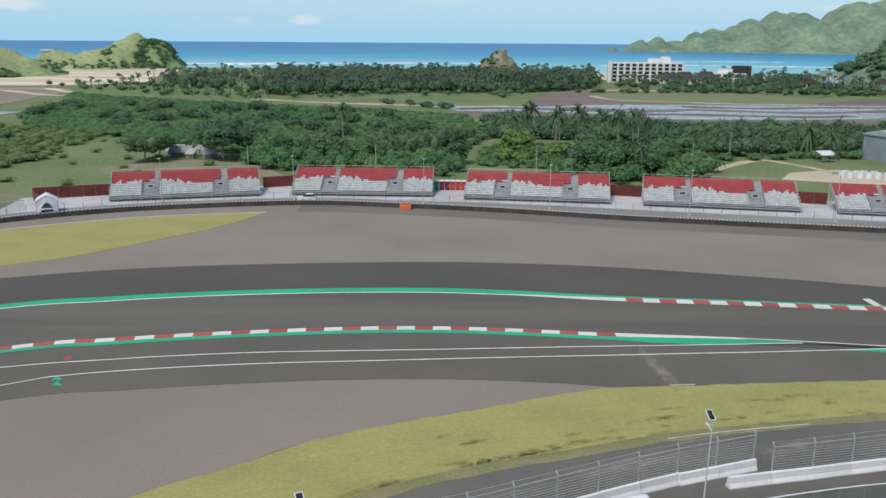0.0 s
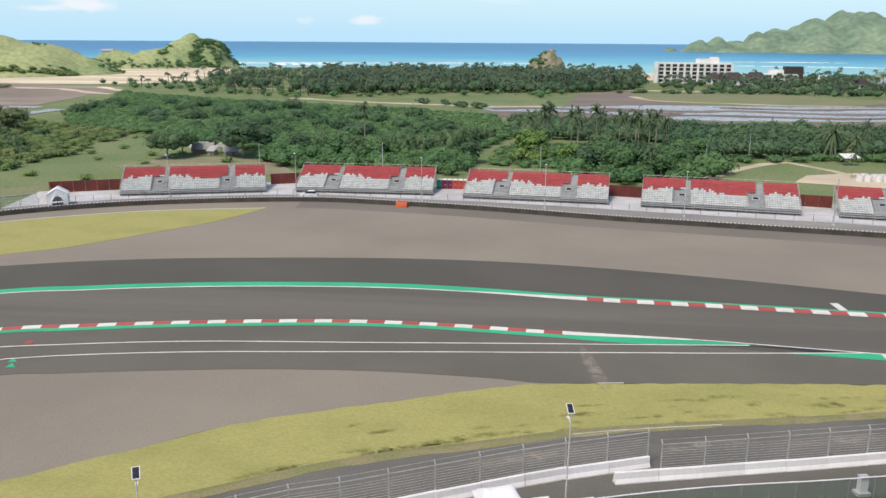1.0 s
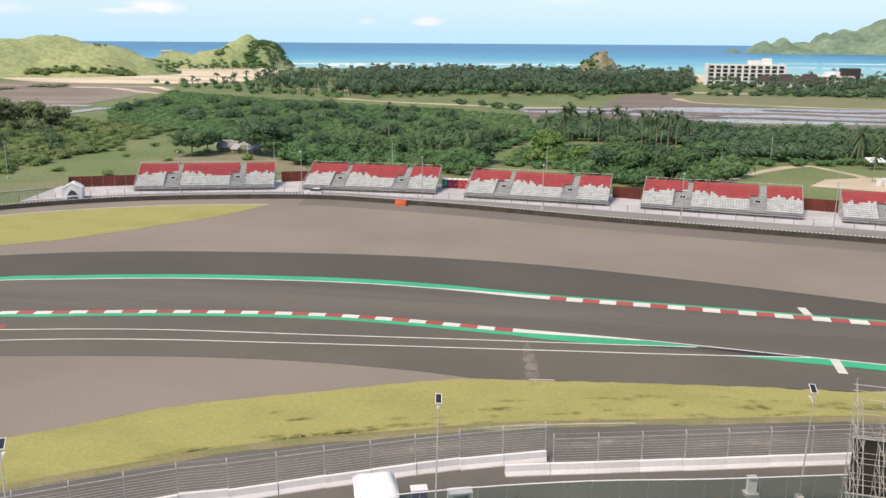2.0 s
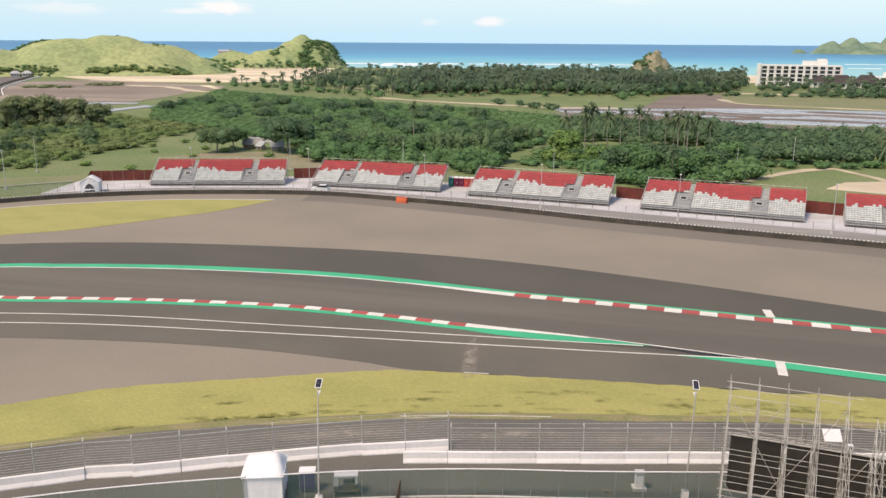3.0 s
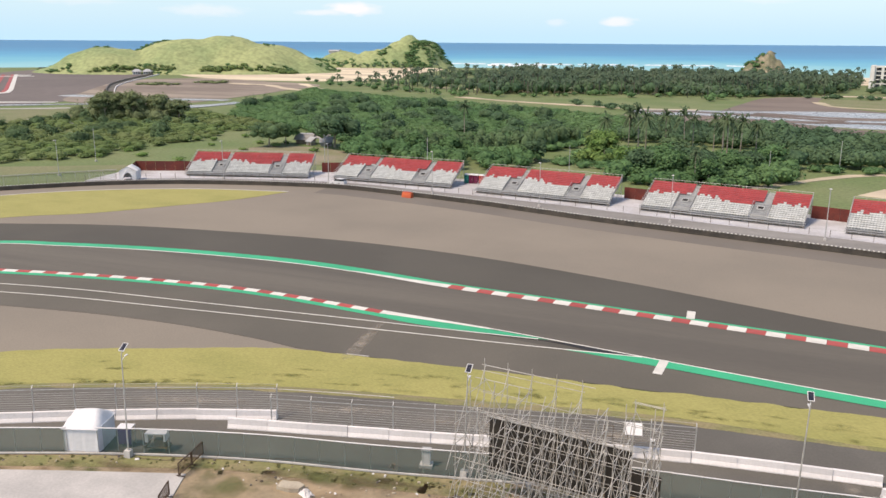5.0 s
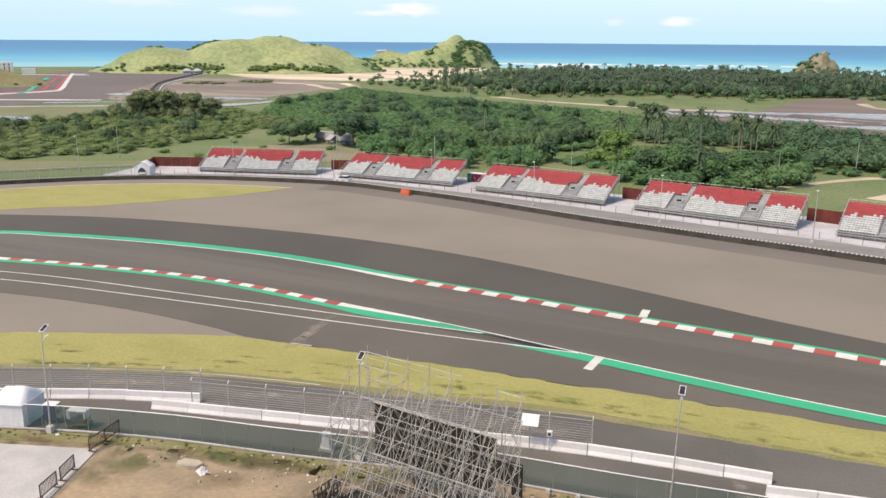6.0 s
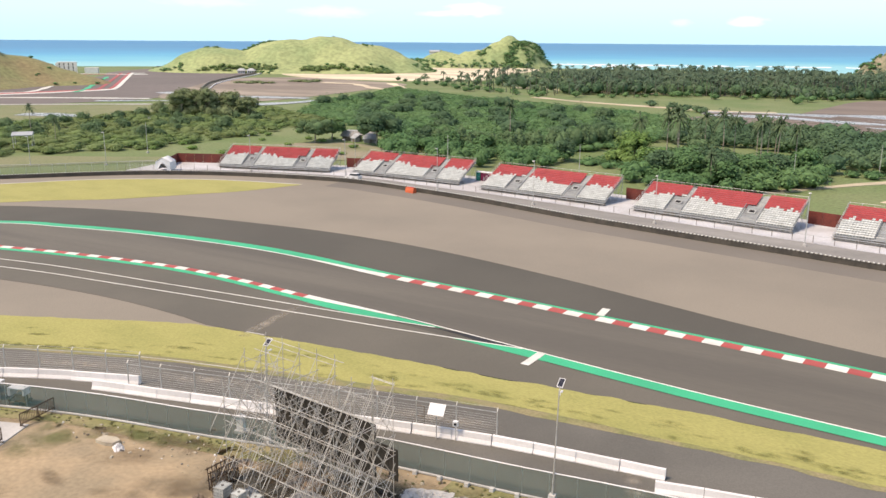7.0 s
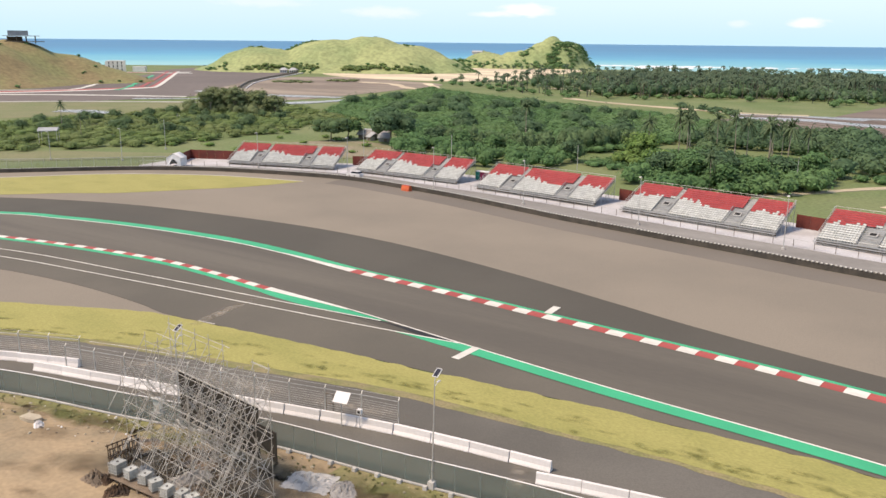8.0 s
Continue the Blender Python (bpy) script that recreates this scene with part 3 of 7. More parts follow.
surface("mark_red", rectangle((-40.3, 79.9), 0.8, 1.1, 0.3, 0.085), PAINT_RED, "small red mark painted on the lane", "road marking")

def ragged(line, amount, seed):
    return [(x, y + amount * noise.noise((x / 2.3, y / 2.3, seed))) for x, y in line]


# dust, washed soil and rubber: thin stains that fade out at their own ragged rims
def stain_material(name, colour, strength, cell):
    m = material(name, colour, tuple(c * 0.85 for c in colour), 1.5, 9.0, 0.92, 0.0)
    n, l = m.node_tree.nodes, m.node_tree.links
    tc, grad, inv = n.new("ShaderNodeTexCoord"), n.new("ShaderNodeTexGradient"), n.new("ShaderNodeMapRange")
    grad.gradient_type = "SPHERICAL"
    inv.inputs["From Max"].default_value = 0.7
    l.new(tc.outputs["UV"], grad.inputs["Vector"])
    l.new(grad.outputs["Fac"], inv.inputs["Value"])
    ns, mr = n.new("ShaderNodeTexNoise"), n.new("ShaderNodeMapRange")
    ns.inputs["Scale"].default_value, ns.inputs["Detail"].default_value = cell, 6.0
    l.new(tc.outputs["Object"], ns.inputs["Vector"])
    mr.inputs["From Min"].default_value, mr.inputs["From Max"].default_value = 0.34, 0.66
    mr.inputs["To Max"].default_value = strength
    l.new(ns.outputs["Fac"], mr.inputs["Value"])
    mul, clear, mix = n.new("ShaderNodeMath"), n.new("ShaderNodeBsdfTransparent"), n.new("ShaderNodeMixShader")
    mul.operation = "MULTIPLY"
    l.new(inv.outputs[0], mul.inputs[0])
    l.new(mr.outputs[0], mul.inputs[1])
    l.new(mul.outputs[0], mix.inputs[0])
    l.new(clear.outputs[0], mix.inputs[1])
    l.new(n["Principled BSDF"].outputs[0], mix.inputs[2])
    l.new(mix.outputs[0], n["Material Output"].inputs[0])
    return m


DUST, SOIL, WEEDS, MOSS, GRIT = (stain_material(*q) for q in (("pale dust", (0.40, 0.36, 0.30), 0.6, 0.9), ("dark damp soil", (0.17, 0.125, 0.08), 0.5, 0.45), ("dull weeds", (0.185, 0.195, 0.062), 0.42, 1.1), ("thin green weeds", (0.165, 0.178, 0.072), 0.7, 0.6), ("grey grit", (0.115, 0.110, 0.095), 1.0, 0.5)))


STAINS = {}


def stain(name, label, x, y, along, across, turn, mat, z):
    """Notes one patch; patches of one name and material become one object in lay_stains()."""
    rows = STAINS.setdefault((name, label, mat.name), [])
    c, n = math.cos(turn), math.sin(turn)
    rows.append([(x + c * u * along / 2 - n * v * across / 2, y + n * u * along / 2 + c * v * across / 2, z + 0.0007 * (len(rows) % 12)) for u, v in ((-1, -1), (1, -1), (1, 1), (-1, 1))])


def lay_stains():
    for (name, label, mat), rows in STAINS.items():
        g = Geo()
        for quad in rows:
            g.add(quad, [(0, 1, 2, 3)])
        ob = solid(name, g, bpy.data.materials[mat], label, "stain", "stuff")
        layer = ob.data.uv_layers.new(name="patch")
        for k in range(len(rows)):
            for q, uv in enumerate(((-1, -1), (1, -1), (1, 1), (-1, 1))):
                layer.data[4 * k + q].uv = uv
    STAINS.clear()


for (xa, ya), (xb, yb), wide in (((20.2, 88.5), (21.3, 75.6), 1.0), ((20.9, 84.5), (22.4, 75.4), 1.1), ((20.6, 83.5), (21.7, 75.2), 0.7), ((20.3, 85.0), (21.9, 75.2), 1.9)):
    stain("dust_streak", "pale dusty wash mark across the lane", (xa + xb) / 2, (ya + yb) / 2, wide, 1.25 * math.hypot(xb - xa, yb - ya), math.atan2(yb - ya, xb - xa) + math.pi / 2, DUST, 0.084 + wide * 0.001)
surface("dust_foot", band(ragged(clip(GRASS_TOP, 21.4, 23.9), 0.2, 2), [(x, y + 0.22) for x, y in clip(GRASS_TOP, 21.4, 23.9)], 0.092, 0.05), CONCRETE, "pale washed-out strip at the lawn's edge", "stain")
lay_stains()

# ---- kerbs: one block after another, red and white in turn ----
def kerb(name, label, line, x0, x1, near, far, length, first, back=False):
    ob = thing(name, label, "kerb", kind="structure")
    pieces = {}
    w = far - near
    for mat in (PAINT_RED, PAINT_WHITE):
        g = Geo().profile([(-w / 2, -0.03), (w / 2, -0.03), (w / 2, 0.02), (w / 2 - 0.25, 0.055), (0, 0.05), (-w / 2 + 0.25, 0.03), (-w / 2, 0.0)], (-length / 2 + 0.012, 0, 0), (length / 2 - 0.012, 0, 0))
        pieces[mat] = g.mesh("block", mat)
    mid = [(x, y + (near + far) / 2) for x, y in clip(line, x0, x1)]
    if back:                      # the blocks are counted from the far end
        mid = mid[::-1]
    for i, (x, y, a) in enumerate(walk_line(mid, length, length / 2)):
        b = new("block", pieces[(PAINT_RED, PAINT_WHITE)[(i + first) % 2]])
        b.parent, b.matrix_basis = ob, place(x, y, 0.085, a - math.pi if back else a)
    return ob


kerb("kerb_outer", "red and white painted outer kerb blocks", EDGE_D, 22.0, 172, -2.25, -0.65, 2.135, 0)
kerb("kerb_inner", "red and white painted inner kerb blocks", EDGE_E, -127.6, 18.4, -1.02, 0.14, 2.1, 0, True)

# ---- grass, service road, earth ----
LEFT_TOP = curve([(-165, 35), (-125, 83), (-98, 117), (-82, 136.5), (-60.5, 150), (-38, 156.5)])
LEFT_LOW = curve([(-150, 36), (-115, 74), (-95, 92), (-76.7, 105.5), (-67.7, 114.5), (-59, 121.5), (-49.3, 134.5), (-43, 143.5), (-38, 156)])
surface("lawn_left", band(LEFT_LOW, LEFT_TOP, 0.07), GRASS, "mown yellow-green grass between run-off and wall", "grass")
surface("lawn_edge", band(offset(LEFT_TOP, -0.1), offset(LEFT_TOP, 0.45), 0.085, 0.04), CONCRETE, "pale edge strip along the lawn", "edge strip")
surface("lawn_near", band(ragged(curve(GRASS_LOW, 0.8), 0.35, 3), ragged(curve(GRASS_TOP, 0.8), 0.45, 5), 0.075), GRASS, "mown yellow-green grass strip with darker weeds", "grass")
bank = Geo()
low_edge = curve(GRASS_LOW, 1.6)
for (xa, ya), (xb, yb) in zip(low_edge, low_edge[1:]):
    bank.add([lift(xa, ya - 0.2, 0.05), lift(xb, yb - 0.2, 0.05), (xb, yb + 0.55, 0.06), (xa, ya + 0.55, 0.06)], [(0, 1, 2, 3)])
surface("bank", bank, YARD_GRASS, "low grassy bank up to the service road", "bank")
before = set(bpy.data.objects)
surface("lawn_fringe", band(ragged(offset(curve(GRASS_LOW, 0.8), -0.75), 0.35, 9), offset(curve(GRASS_LOW, 0.8), 0.05), 0.066), YARD_GRASS, "thin brown-green fringe of soil along the lawn", "verge")
surface("service_road", band(offset(NETLINE, 0.1), GRASS_LOW, 0.05, -0.6), ASPHALT_ROAD, "grey service road behind the barriers", "road")
surface("edge_line", band(ragged(clip(offset(curve(GRASS_LOW, 0.8), -0.26), 18, 31), 0.06, 4), ragged(clip(offset(curve(GRASS_LOW, 0.8), -0.12), 18, 31), 0.05, 6), 0.068, 0.056), CONCRETE, "pale worn edge of the service road", "road edge")
EARTH_LOW = curve([(-60, -60), (-20, -60), (40, -55), (100, -50), (160, -40)], 6)
surface("earth", band(EARTH_LOW, offset(NETLINE, 0.1), 0.03, -0.6), DIRT, "bare tan earth building yard", "earth")
SLAB = [(-30, 14), (-12, 33.4), (6.3, 42.7), (14.1, 45.8), (22.6, 49.0), (25.2, 42.8), (28.2, 34), (30.5, 22), (30, 0), (-30, 0)]
surface("yard_slab", Geo().prism(SLAB[::-1], 0.0, 0.12), CONCRETE, "pale concrete yard slab", "concrete slab")
VERGE_STRIP = band([(-16, 33.0), (4.4, 42.6), (14, 46.6), (22.5, 49.9)], [(-16, 34.2), (4.2, 44.3), (16.2, 49.5), (22.0, 51.5)], 0.05)
surface("yard_verge", VERGE_STRIP, YARD_GRASS, "thin grass strip beside the yard slab", "grass")
surface("yard_verge_far", band([(22.2, 50.2), (30, 51.8), (40, 53.6), (46, 55.0)], [(22.0, 51.6), (26.2, 52.9), (35.4, 55.0), (46, 57.7)], 0.05), YARD_GRASS, "thin patchy grass along the net fence", "grass")
surface("yard_verge_right", band([(58, 57.6), (70, 58.4), (90, 60)], [(58, 59.9), (70, 61.5), (90, 63.3)], 0.05), YARD_GRASS, "thin patchy grass along the net fence", "grass")

for x, y, along, across, turn, mat in ((56, 55.0, 16, 7, 0.1, SOIL), (50, 52.5, 18, 7, 0.0, SOIL), (49.5, 51.8, 20, 9, -0.1, GRIT), (53, 53.8, 13, 7, 0.1, GRIT), (46, 50.6, 10, 6, 0.2, GRIT), (50.5, 50.5, 13, 5, 0.0, GRIT), (46.5, 53.2, 9, 4, 0.0, GRIT), (36, 53.0, 9, 3.0, 0.2, SOIL), (34, 49.5, 7, 3.2, 0.5, SOIL), (28.0, 50.0, 6, 3.6, 0.4, MOSS), (33.5, 53.2, 12, 2.4, 0.22, MOSS), (64, 58.6, 14, 4.5, 0.1, MOSS), (58.5, 57.2, 10, 3.2, 0.1, MOSS), (41, 48, 9, 5, 0.6, SOIL), (70, 58, 16, 6, 0.0, SOIL), (26, 47.5, 5, 7, 0.3, MOSS)):
    stain("soil_patch", "darker disturbed soil with thin weeds", x, y, along, across, turn, mat, 0.055 + 0.0005 * (x % 7))

for x, y, along, across, turn in ((70.2, 66.0, 2.4, 5.0, 0.5), (40, 66.0, 12, 2.6, 0.25), (52, 68.6, 12, 2.6, 0.22), (14, 60.0, 16, 2.4, 0.38), (28, 63.8, 12, 2.4, 0.26)):
    stain("road_dust", "pale dust on the service road", x, y, along, across, turn, DUST, 0.09)

for k in range(34):
    x = 4 + 62 * (k * 0.618 % 1.0)
    y = y_on(NETLINE, x) - 1.0 - 2.6 * (k * 0.37 % 1.0)
    stain("soil_patch", "darker disturbed soil with thin weeds", x, y, 2.0 + 5.0 * (k * 0.73 % 1.0), 0.9 + 1.7 * (k * 0.41 % 1.0), 0.25 + 0.3 * math.sin(k), (SOIL, MOSS, SOIL)[k % 3], 0.058 + 0.0004 * k)
for x, y, along, across, turn in ((32.0, 44.5, 4.2, 1.6, -0.2), (38, 45.5, 5.0, 2.0, 0.4), (29.5, 40.0, 6.0, 2.4, 0.9), (42, 43.5, 4.0, 1.5, 0.1), (35.5, 41, 3.4, 1.2, -0.5)):
    stain("soil_patch", "darker disturbed soil with thin weeds", x, y, along, across, turn, SOIL, 0.06)

lay_stains()

# ---- concrete barriers and the catch fence on them ----
JERSEY = [(-0.32, 0.0), (0.32, 0.0), (0.32, 0.09), (0.17, 0.38), (0.125, 0.85), (0.10, 0.88), (-0.10, 0.88), (-0.125, 0.85), (-0.17, 0.38), (-0.32, 0.09)]
BLOCK_L = 3.5


def barrier_block():
    ob = thing("concrete_barrier", "white concrete barrier block beside the service road", "barrier", group="concrete barrier blocks")
    g = Geo().profile(JERSEY, (-BLOCK_L / 2 + 0.02, 0, 0), (BLOCK_L / 2 - 0.02, 0, 0))
    part("body", g, CONCRETE_WHITE, ob)
    return ob


first_block, rng = None, random.Random(4)
for line, fenced in ((BAR_1, (-999, 999)), (BAR_2, (23.5, 58.4)), (BAR_3, (999, 999))):
    for x, y, a in walk_line(line[::-1] if line is BAR_1 else line, BLOCK_L, BLOCK_L / 2):
        m = place(x + rng.uniform(-.03, .03), y + rng.uniform(-.05, .05), 0.05, a + rng.uniform(-.012, .012))
        if first_block is None:
            first_block = barrier_block()
            first_block.matrix_basis = m
        else:
            copy_thing(first_block, m)


def catch_fence(line, x0, x1):
    ob = thing("catch_fence", "grey steel cable catch fence standing behind concrete barriers", "fence")
    stops = [(x, y, a) for x, y, a in walk_line(line, BLOCK_L, 0.22) if x0 <= x <= x1]
    if line is BAR_1:
        stops = [(x, y, a - math.pi) for x, y, a in walk_line(line[::-1], BLOCK_L, 0.12)][::-1]
    back = 0.28
    post = Geo().box((0, 0, 1.45), (0.075, 0.09, 2.9)).tube((0, 0, 2.86), (0.0, 0.24, 3.12), 0.045, 4)
    pm = post.mesh("post", STEEL)
    for x, y, a in stops:
        p = part("post", pm, STEEL, ob)
        p.matrix_basis = place(x, y + back, 0.05, a)
    for (xa, ya, aa), (xb, yb, ab) in zip(stops, stops[1:]):
        r = Geo().tube((xa, ya + back, 2.86), (xb, yb + back, 2.86), 0.035, 4)
        part("top_rail", r, STEEL, ob)
    for k in range(9):
        z, dy = (1.02 + 0.215 * k, back - 0.05) if k < 8 else (3.16, back + 0.24)
        for (xa, ya, _), (xb, yb, _) in zip(stops, stops[1:]):
            part("cable", Geo().tube((xa, ya + dy, z), (xb, yb + dy, z - 0.015), 0.014, 3), STEEL, ob, "thin steel cable")
    return ob


catch_fence(BAR_1, -60, 24.2)
catch_fence(BAR_2, 23.2, 59.6)


# ---- green net fence along the yard ----
def net_fence():
    ob = thing("net_fence", "green shade net fence with white top rail along the yard", "fence")
    line = NETLINE
    g = Geo()
    for i, (x, y) in enumerate(line):
        b = 0.03 * math.sin(i * 1.7)
        g.v += [(x, y + b, 0.12), (x, y - b * 0.6, 1.2), (x, y, 2.24)]
    for i in range(len(line) - 1):
        if 11.0 < line[i][0] < 13.6:      # the tent stands in a gap
            continue
        o = 3 * i
        g.f += [(o, o + 3, o + 4, o + 1), (o + 1, o + 4, o + 5, o + 2)]
    part("net", g, NET, ob, "green see-through shade net", smooth=True)
    pm = Geo().tube((0, 0, 0), (0, 0, 2.27), 0.024, 6).mesh("post", STEEL)
    stops = walk_line(line, 2.05)
    for x, y, a in stops:
        p = part("post", pm, STEEL, ob)
        p.matrix_basis = place(x, y + 0.05, 0.03)
    for (xa, ya, _), (xb, yb, _) in zip(stops, stops[1:]):
        if not (10.6 < xa < 13.4):
            part("top_rail", Geo().tube((xa, ya, 2.26), (xb, yb, 2.27), 0.05, 6), WHITE, ob, "white painted pipe rail")
        part("kerb_beam", Geo().box(((xa + xb) / 2, (ya + yb) / 2 - 0.25, 0.16), (math.hypot(xb - xa, yb - ya) - 0.03, 0.16, 0.12), math.atan2(yb - ya, xb - xa)), CONCRETE, ob, "pale concrete foot beam")
    bm = Geo().box((0, 0, 0.14), (0.34, 0.36, 0.34), 0, 0.9).mesh("footing", CONCRETE)
    for x, y, a in [q for q in stops if q[0] > 44]:
        p = part("footing", bm, CONCRETE, ob)
        p.matrix_basis = place(x + rng.uniform(-.15, .15), y - 0.52 + rng.uniform(-.06, .06), 0.02, a + rng.uniform(-.2, .2))
    return ob


net_fence()


# ---- solar street lamps ----
def solar_lamp(x, y, turn=0.0, h=9.05, lean=0.022):
    ob = thing("street_lamp", "slim pale solar street lamp on a concrete footing", "street lamp", (x, y, 0.03), turn, "solar street lamps")
    part("footing", Geo().box((0, 0, 0.3 + terrace(x)), (0.55, 0.55, 0.6), 0, 0.9), CONCRETE, ob, "concrete footing block")
    part("pole", Geo().tube((0, 0, 0.6), (0, 0, h), 0.065, 8, 0.04), STEEL, ob)
    arm = Geo().tube((0, 0, h - 0.5), (0, 0.45, h - 0.3), 0.025, 5).box((0, 0.6, h - 0.29), (0.16, 0.36, 0.06))
    part("lamp_head", arm, WHITE, ob, "small white lamp head on an arm")
    tilt = radians(28)
    pan, fr = Geo(), Geo()
    def q(u, v, w):
        return (u, 0.35 + v * math.cos(tilt) - w * math.sin(tilt), h + 0.45 + v * math.sin(tilt) + w * math.cos(tilt))
    def slab(g, u0, u1, v0, v1, w0, w1):
        g.add([q(u, v, w) for w in (w0, w1) for u, v in ((u0, v0), (u1, v0), (u1, v1), (u0, v1))], [(3, 2, 1, 0), (4, 5, 6, 7), (0, 1, 5, 4), (1, 2, 6, 5), (2, 3, 7, 6), (3, 0, 4, 7)])
    slab(pan, -0.18, 0.18, -0.37, 0.37, 0.0, 0.03)
    for a in ((-0.22, -0.18, -0.41, 0.41), (0.18, 0.22, -0.41, 0.41), (-0.18, 0.18, -0.41, -0.37), (-0.18, 0.18, 0.37, 0.41)):
        slab(fr, *a, -0.02, 0.045)
    panel = part("solar_panel", pan, SOLAR, ob, "dark solar panel")
    part("frame", fr, WHITE, panel, "pale metal frame of the panel")
    part("bracket", Geo().tube((0, 0, h), (0, 0.35, h + 0.45), 0.04, 6), STEEL, ob)
    ob.matrix_basis = ob.matrix_basis @ Matrix.Rotation(lean, 4, "Y")
    return ob


for x, y, a, h in ((-6.9, 37.6, 0.45, 9.12), (17.0, 48.8, 0.2, 9.1), (42.4, 56.6, 0.1, 8.6), (65.65, 60.95, 0.1, 8.75)):
    solar_lamp(x, y, a, h)


# ---- tents ----
def tent(at, turn, w, d, wall_h, ridge_h, label):
    ob = thing("tent", label, "tent", at, turn)
    roof, n = Geo(), 8
    for j in range(n + 1):
        t = j / n
        u = -w / 2 - 0.08 + (w + 0.16) * t
        z = wall_h + (ridge_h - wall_h) * (1 - abs(2 * t - 1)) ** 0.85
        roof.v += [(u, -0.08, z), (u, d + 0.08, z)]
    roof.f = [(2 * j, 2 * j + 2, 2 * j + 3, 2 * j + 1) for j in range(n)]
    k = len(roof.v)
    roof.v += [(x, y, z - 0.06) for x, y, z in roof.v]
    roof.f += [tuple(i + k for i in f[::-1]) for f in roof.f[:n]]
    roof.f += [(2 * j, k + 2 * j, k + 2 * j + 2, 2 * j + 2) for j in range(n)] + [(2 * j + 1, 2 * j + 3, k + 2 * j + 3, k + 2 * j + 1) for j in range(n)]
    part("roof", roof, TENT, ob, "domed white fabric roof", smooth=True)
    for y in (d,):                      # the front is left open
        g, m = Geo(), 10
        for i in range(m + 1):
            t = i / m
            fold = 0.018 * math.sin(i * 2.3)
            top = wall_h + (ridge_h - wall_h) * (1 - abs(2 * t - 1)) ** 0.85 - 0.05
            g.v += [(-w / 2 + w * t, y + fold * 1.6, 0), (-w / 2 + w * t, y + fold, wall_h * 0.6), (-w / 2 + w * t, y, top)]
        for i in range(m):
            o = 3 * i
            g.f += [(o, o + 3, o + 4, o + 1), (o + 1, o + 4, o + 5, o + 2)]
        part("end_wall", g, TENT, ob, "creased white end wall")
    for s in (-1, 1):
        g, m = Geo(), 10
        for i in range(m + 1):
            t = i / m
            fold = 0.02 * math.sin(i * 1.9 + s)
            g.v += [(s * w / 2 + fold * 1.5, d * t, 0), (s * w / 2, d * t, wall_h)]
        for i in range(m):
            g.f.append((2 * i, 2 * i + 2, 2 * i + 3, 2 * i + 1))
        part("side_wall", g, TENT, ob, "creased white side wall")
    pole = Geo().tube((0, 0, 0), (0, 0, wall_h), 0.03, 6).mesh("pole", STEEL)
    for u in (-w / 2, w / 2):
        for v in (0, d):
            p = part("pole", pole, STEEL, ob)
            p.matrix_basis = place(u, v)
    return ob


def party_tent(at, turn, w, d, wall_h, ridge_h):
    ob = thing("tent", "closed white party tent beside the net fence", "tent", at, turn)
    n = 12
    roof = Geo()
    for j in range(n + 1):
        v = -0.1 + (d + 0.2) * j / n
        for i in range(n + 1):
            u = -w / 2 - 0.1 + (w + 0.2) * i / n
            rise = min((1 - abs(2 * j / n - 1)) ** 0.8, 2.6 * (1 - abs(2 * i / n - 1)) ** 0.9, 1.0)
            sag = 0.05 * math.sin(7.0 * i / n) * math.sin(9.0 * j / n)
            roof.v.append((u, v, wall_h + (ridge_h - wall_h) * rise + sag * rise))
    roof.f = [(j * (n + 1) + i, j * (n + 1) + i + 1, (j + 1) * (n + 1) + i + 1, (j + 1) * (n + 1) + i) for j in range(n) for i in range(n)]
    part("roof", roof, TENT, ob, "softly domed white fabric roof", smooth=True)
    edge = Geo()
    for a, b in (((-1, 0), (1, 0)), ((1, 0), (1, 1)), ((1, 1), (-1, 1)), ((-1, 1), (-1, 0))):
        p = [(q[0] * (w / 2 + 0.1), -0.1 + q[1] * (d + 0.2)) for q in (a, b)]
        edge.tube((*p[0], wall_h - 0.02), (*p[1], wall_h - 0.02), 0.045, 5)
    part("valance", edge, TENT, ob, "white rolled edge of the roof")
    for name, a, b in (("front_wall", (-w / 2, 0), (w / 2, 0)), ("back_wall", (w / 2, d), (-w / 2, d)), ("side_wall", (w / 2, 0), (w / 2, d)), ("side_wall", (-w / 2, d), (-w / 2, 0))):
        g, m = Geo(), 14
        dx, dy = b[0] - a[0], b[1] - a[1]
        l = math.hypot(dx, dy)
        for i in range(m + 1):
            t = i / m
            for h in (0.0, 0.45, 1.0):
                fold = (0.045 * math.sin(i * 2.3 + 2 * h) + 0.02 * math.sin(i * 5.1)) * (1 - h)
                g.v.append((a[0] + dx * t + dy / l * fold, a[1] + dy * t - dx / l * fold, wall_h * h))
        for i in range(m):
            o = 3 * i
            g.f += [(o, o + 3, o + 4, o + 1), (o + 1, o + 4, o + 5, o + 2)]
        part(name, g, TENT, ob, "creased white fabric wall", smooth=True)
    pole = Geo().tube((0, 0, 0), (0, 0, wall_h), 0.03, 6).mesh("pole", STEEL)
    for u in (-w / 2, w / 2):
        for v in (0, d):
            p = part("pole", pole, STEEL, ob)
            p.matrix_basis = place(u, v)
    return ob


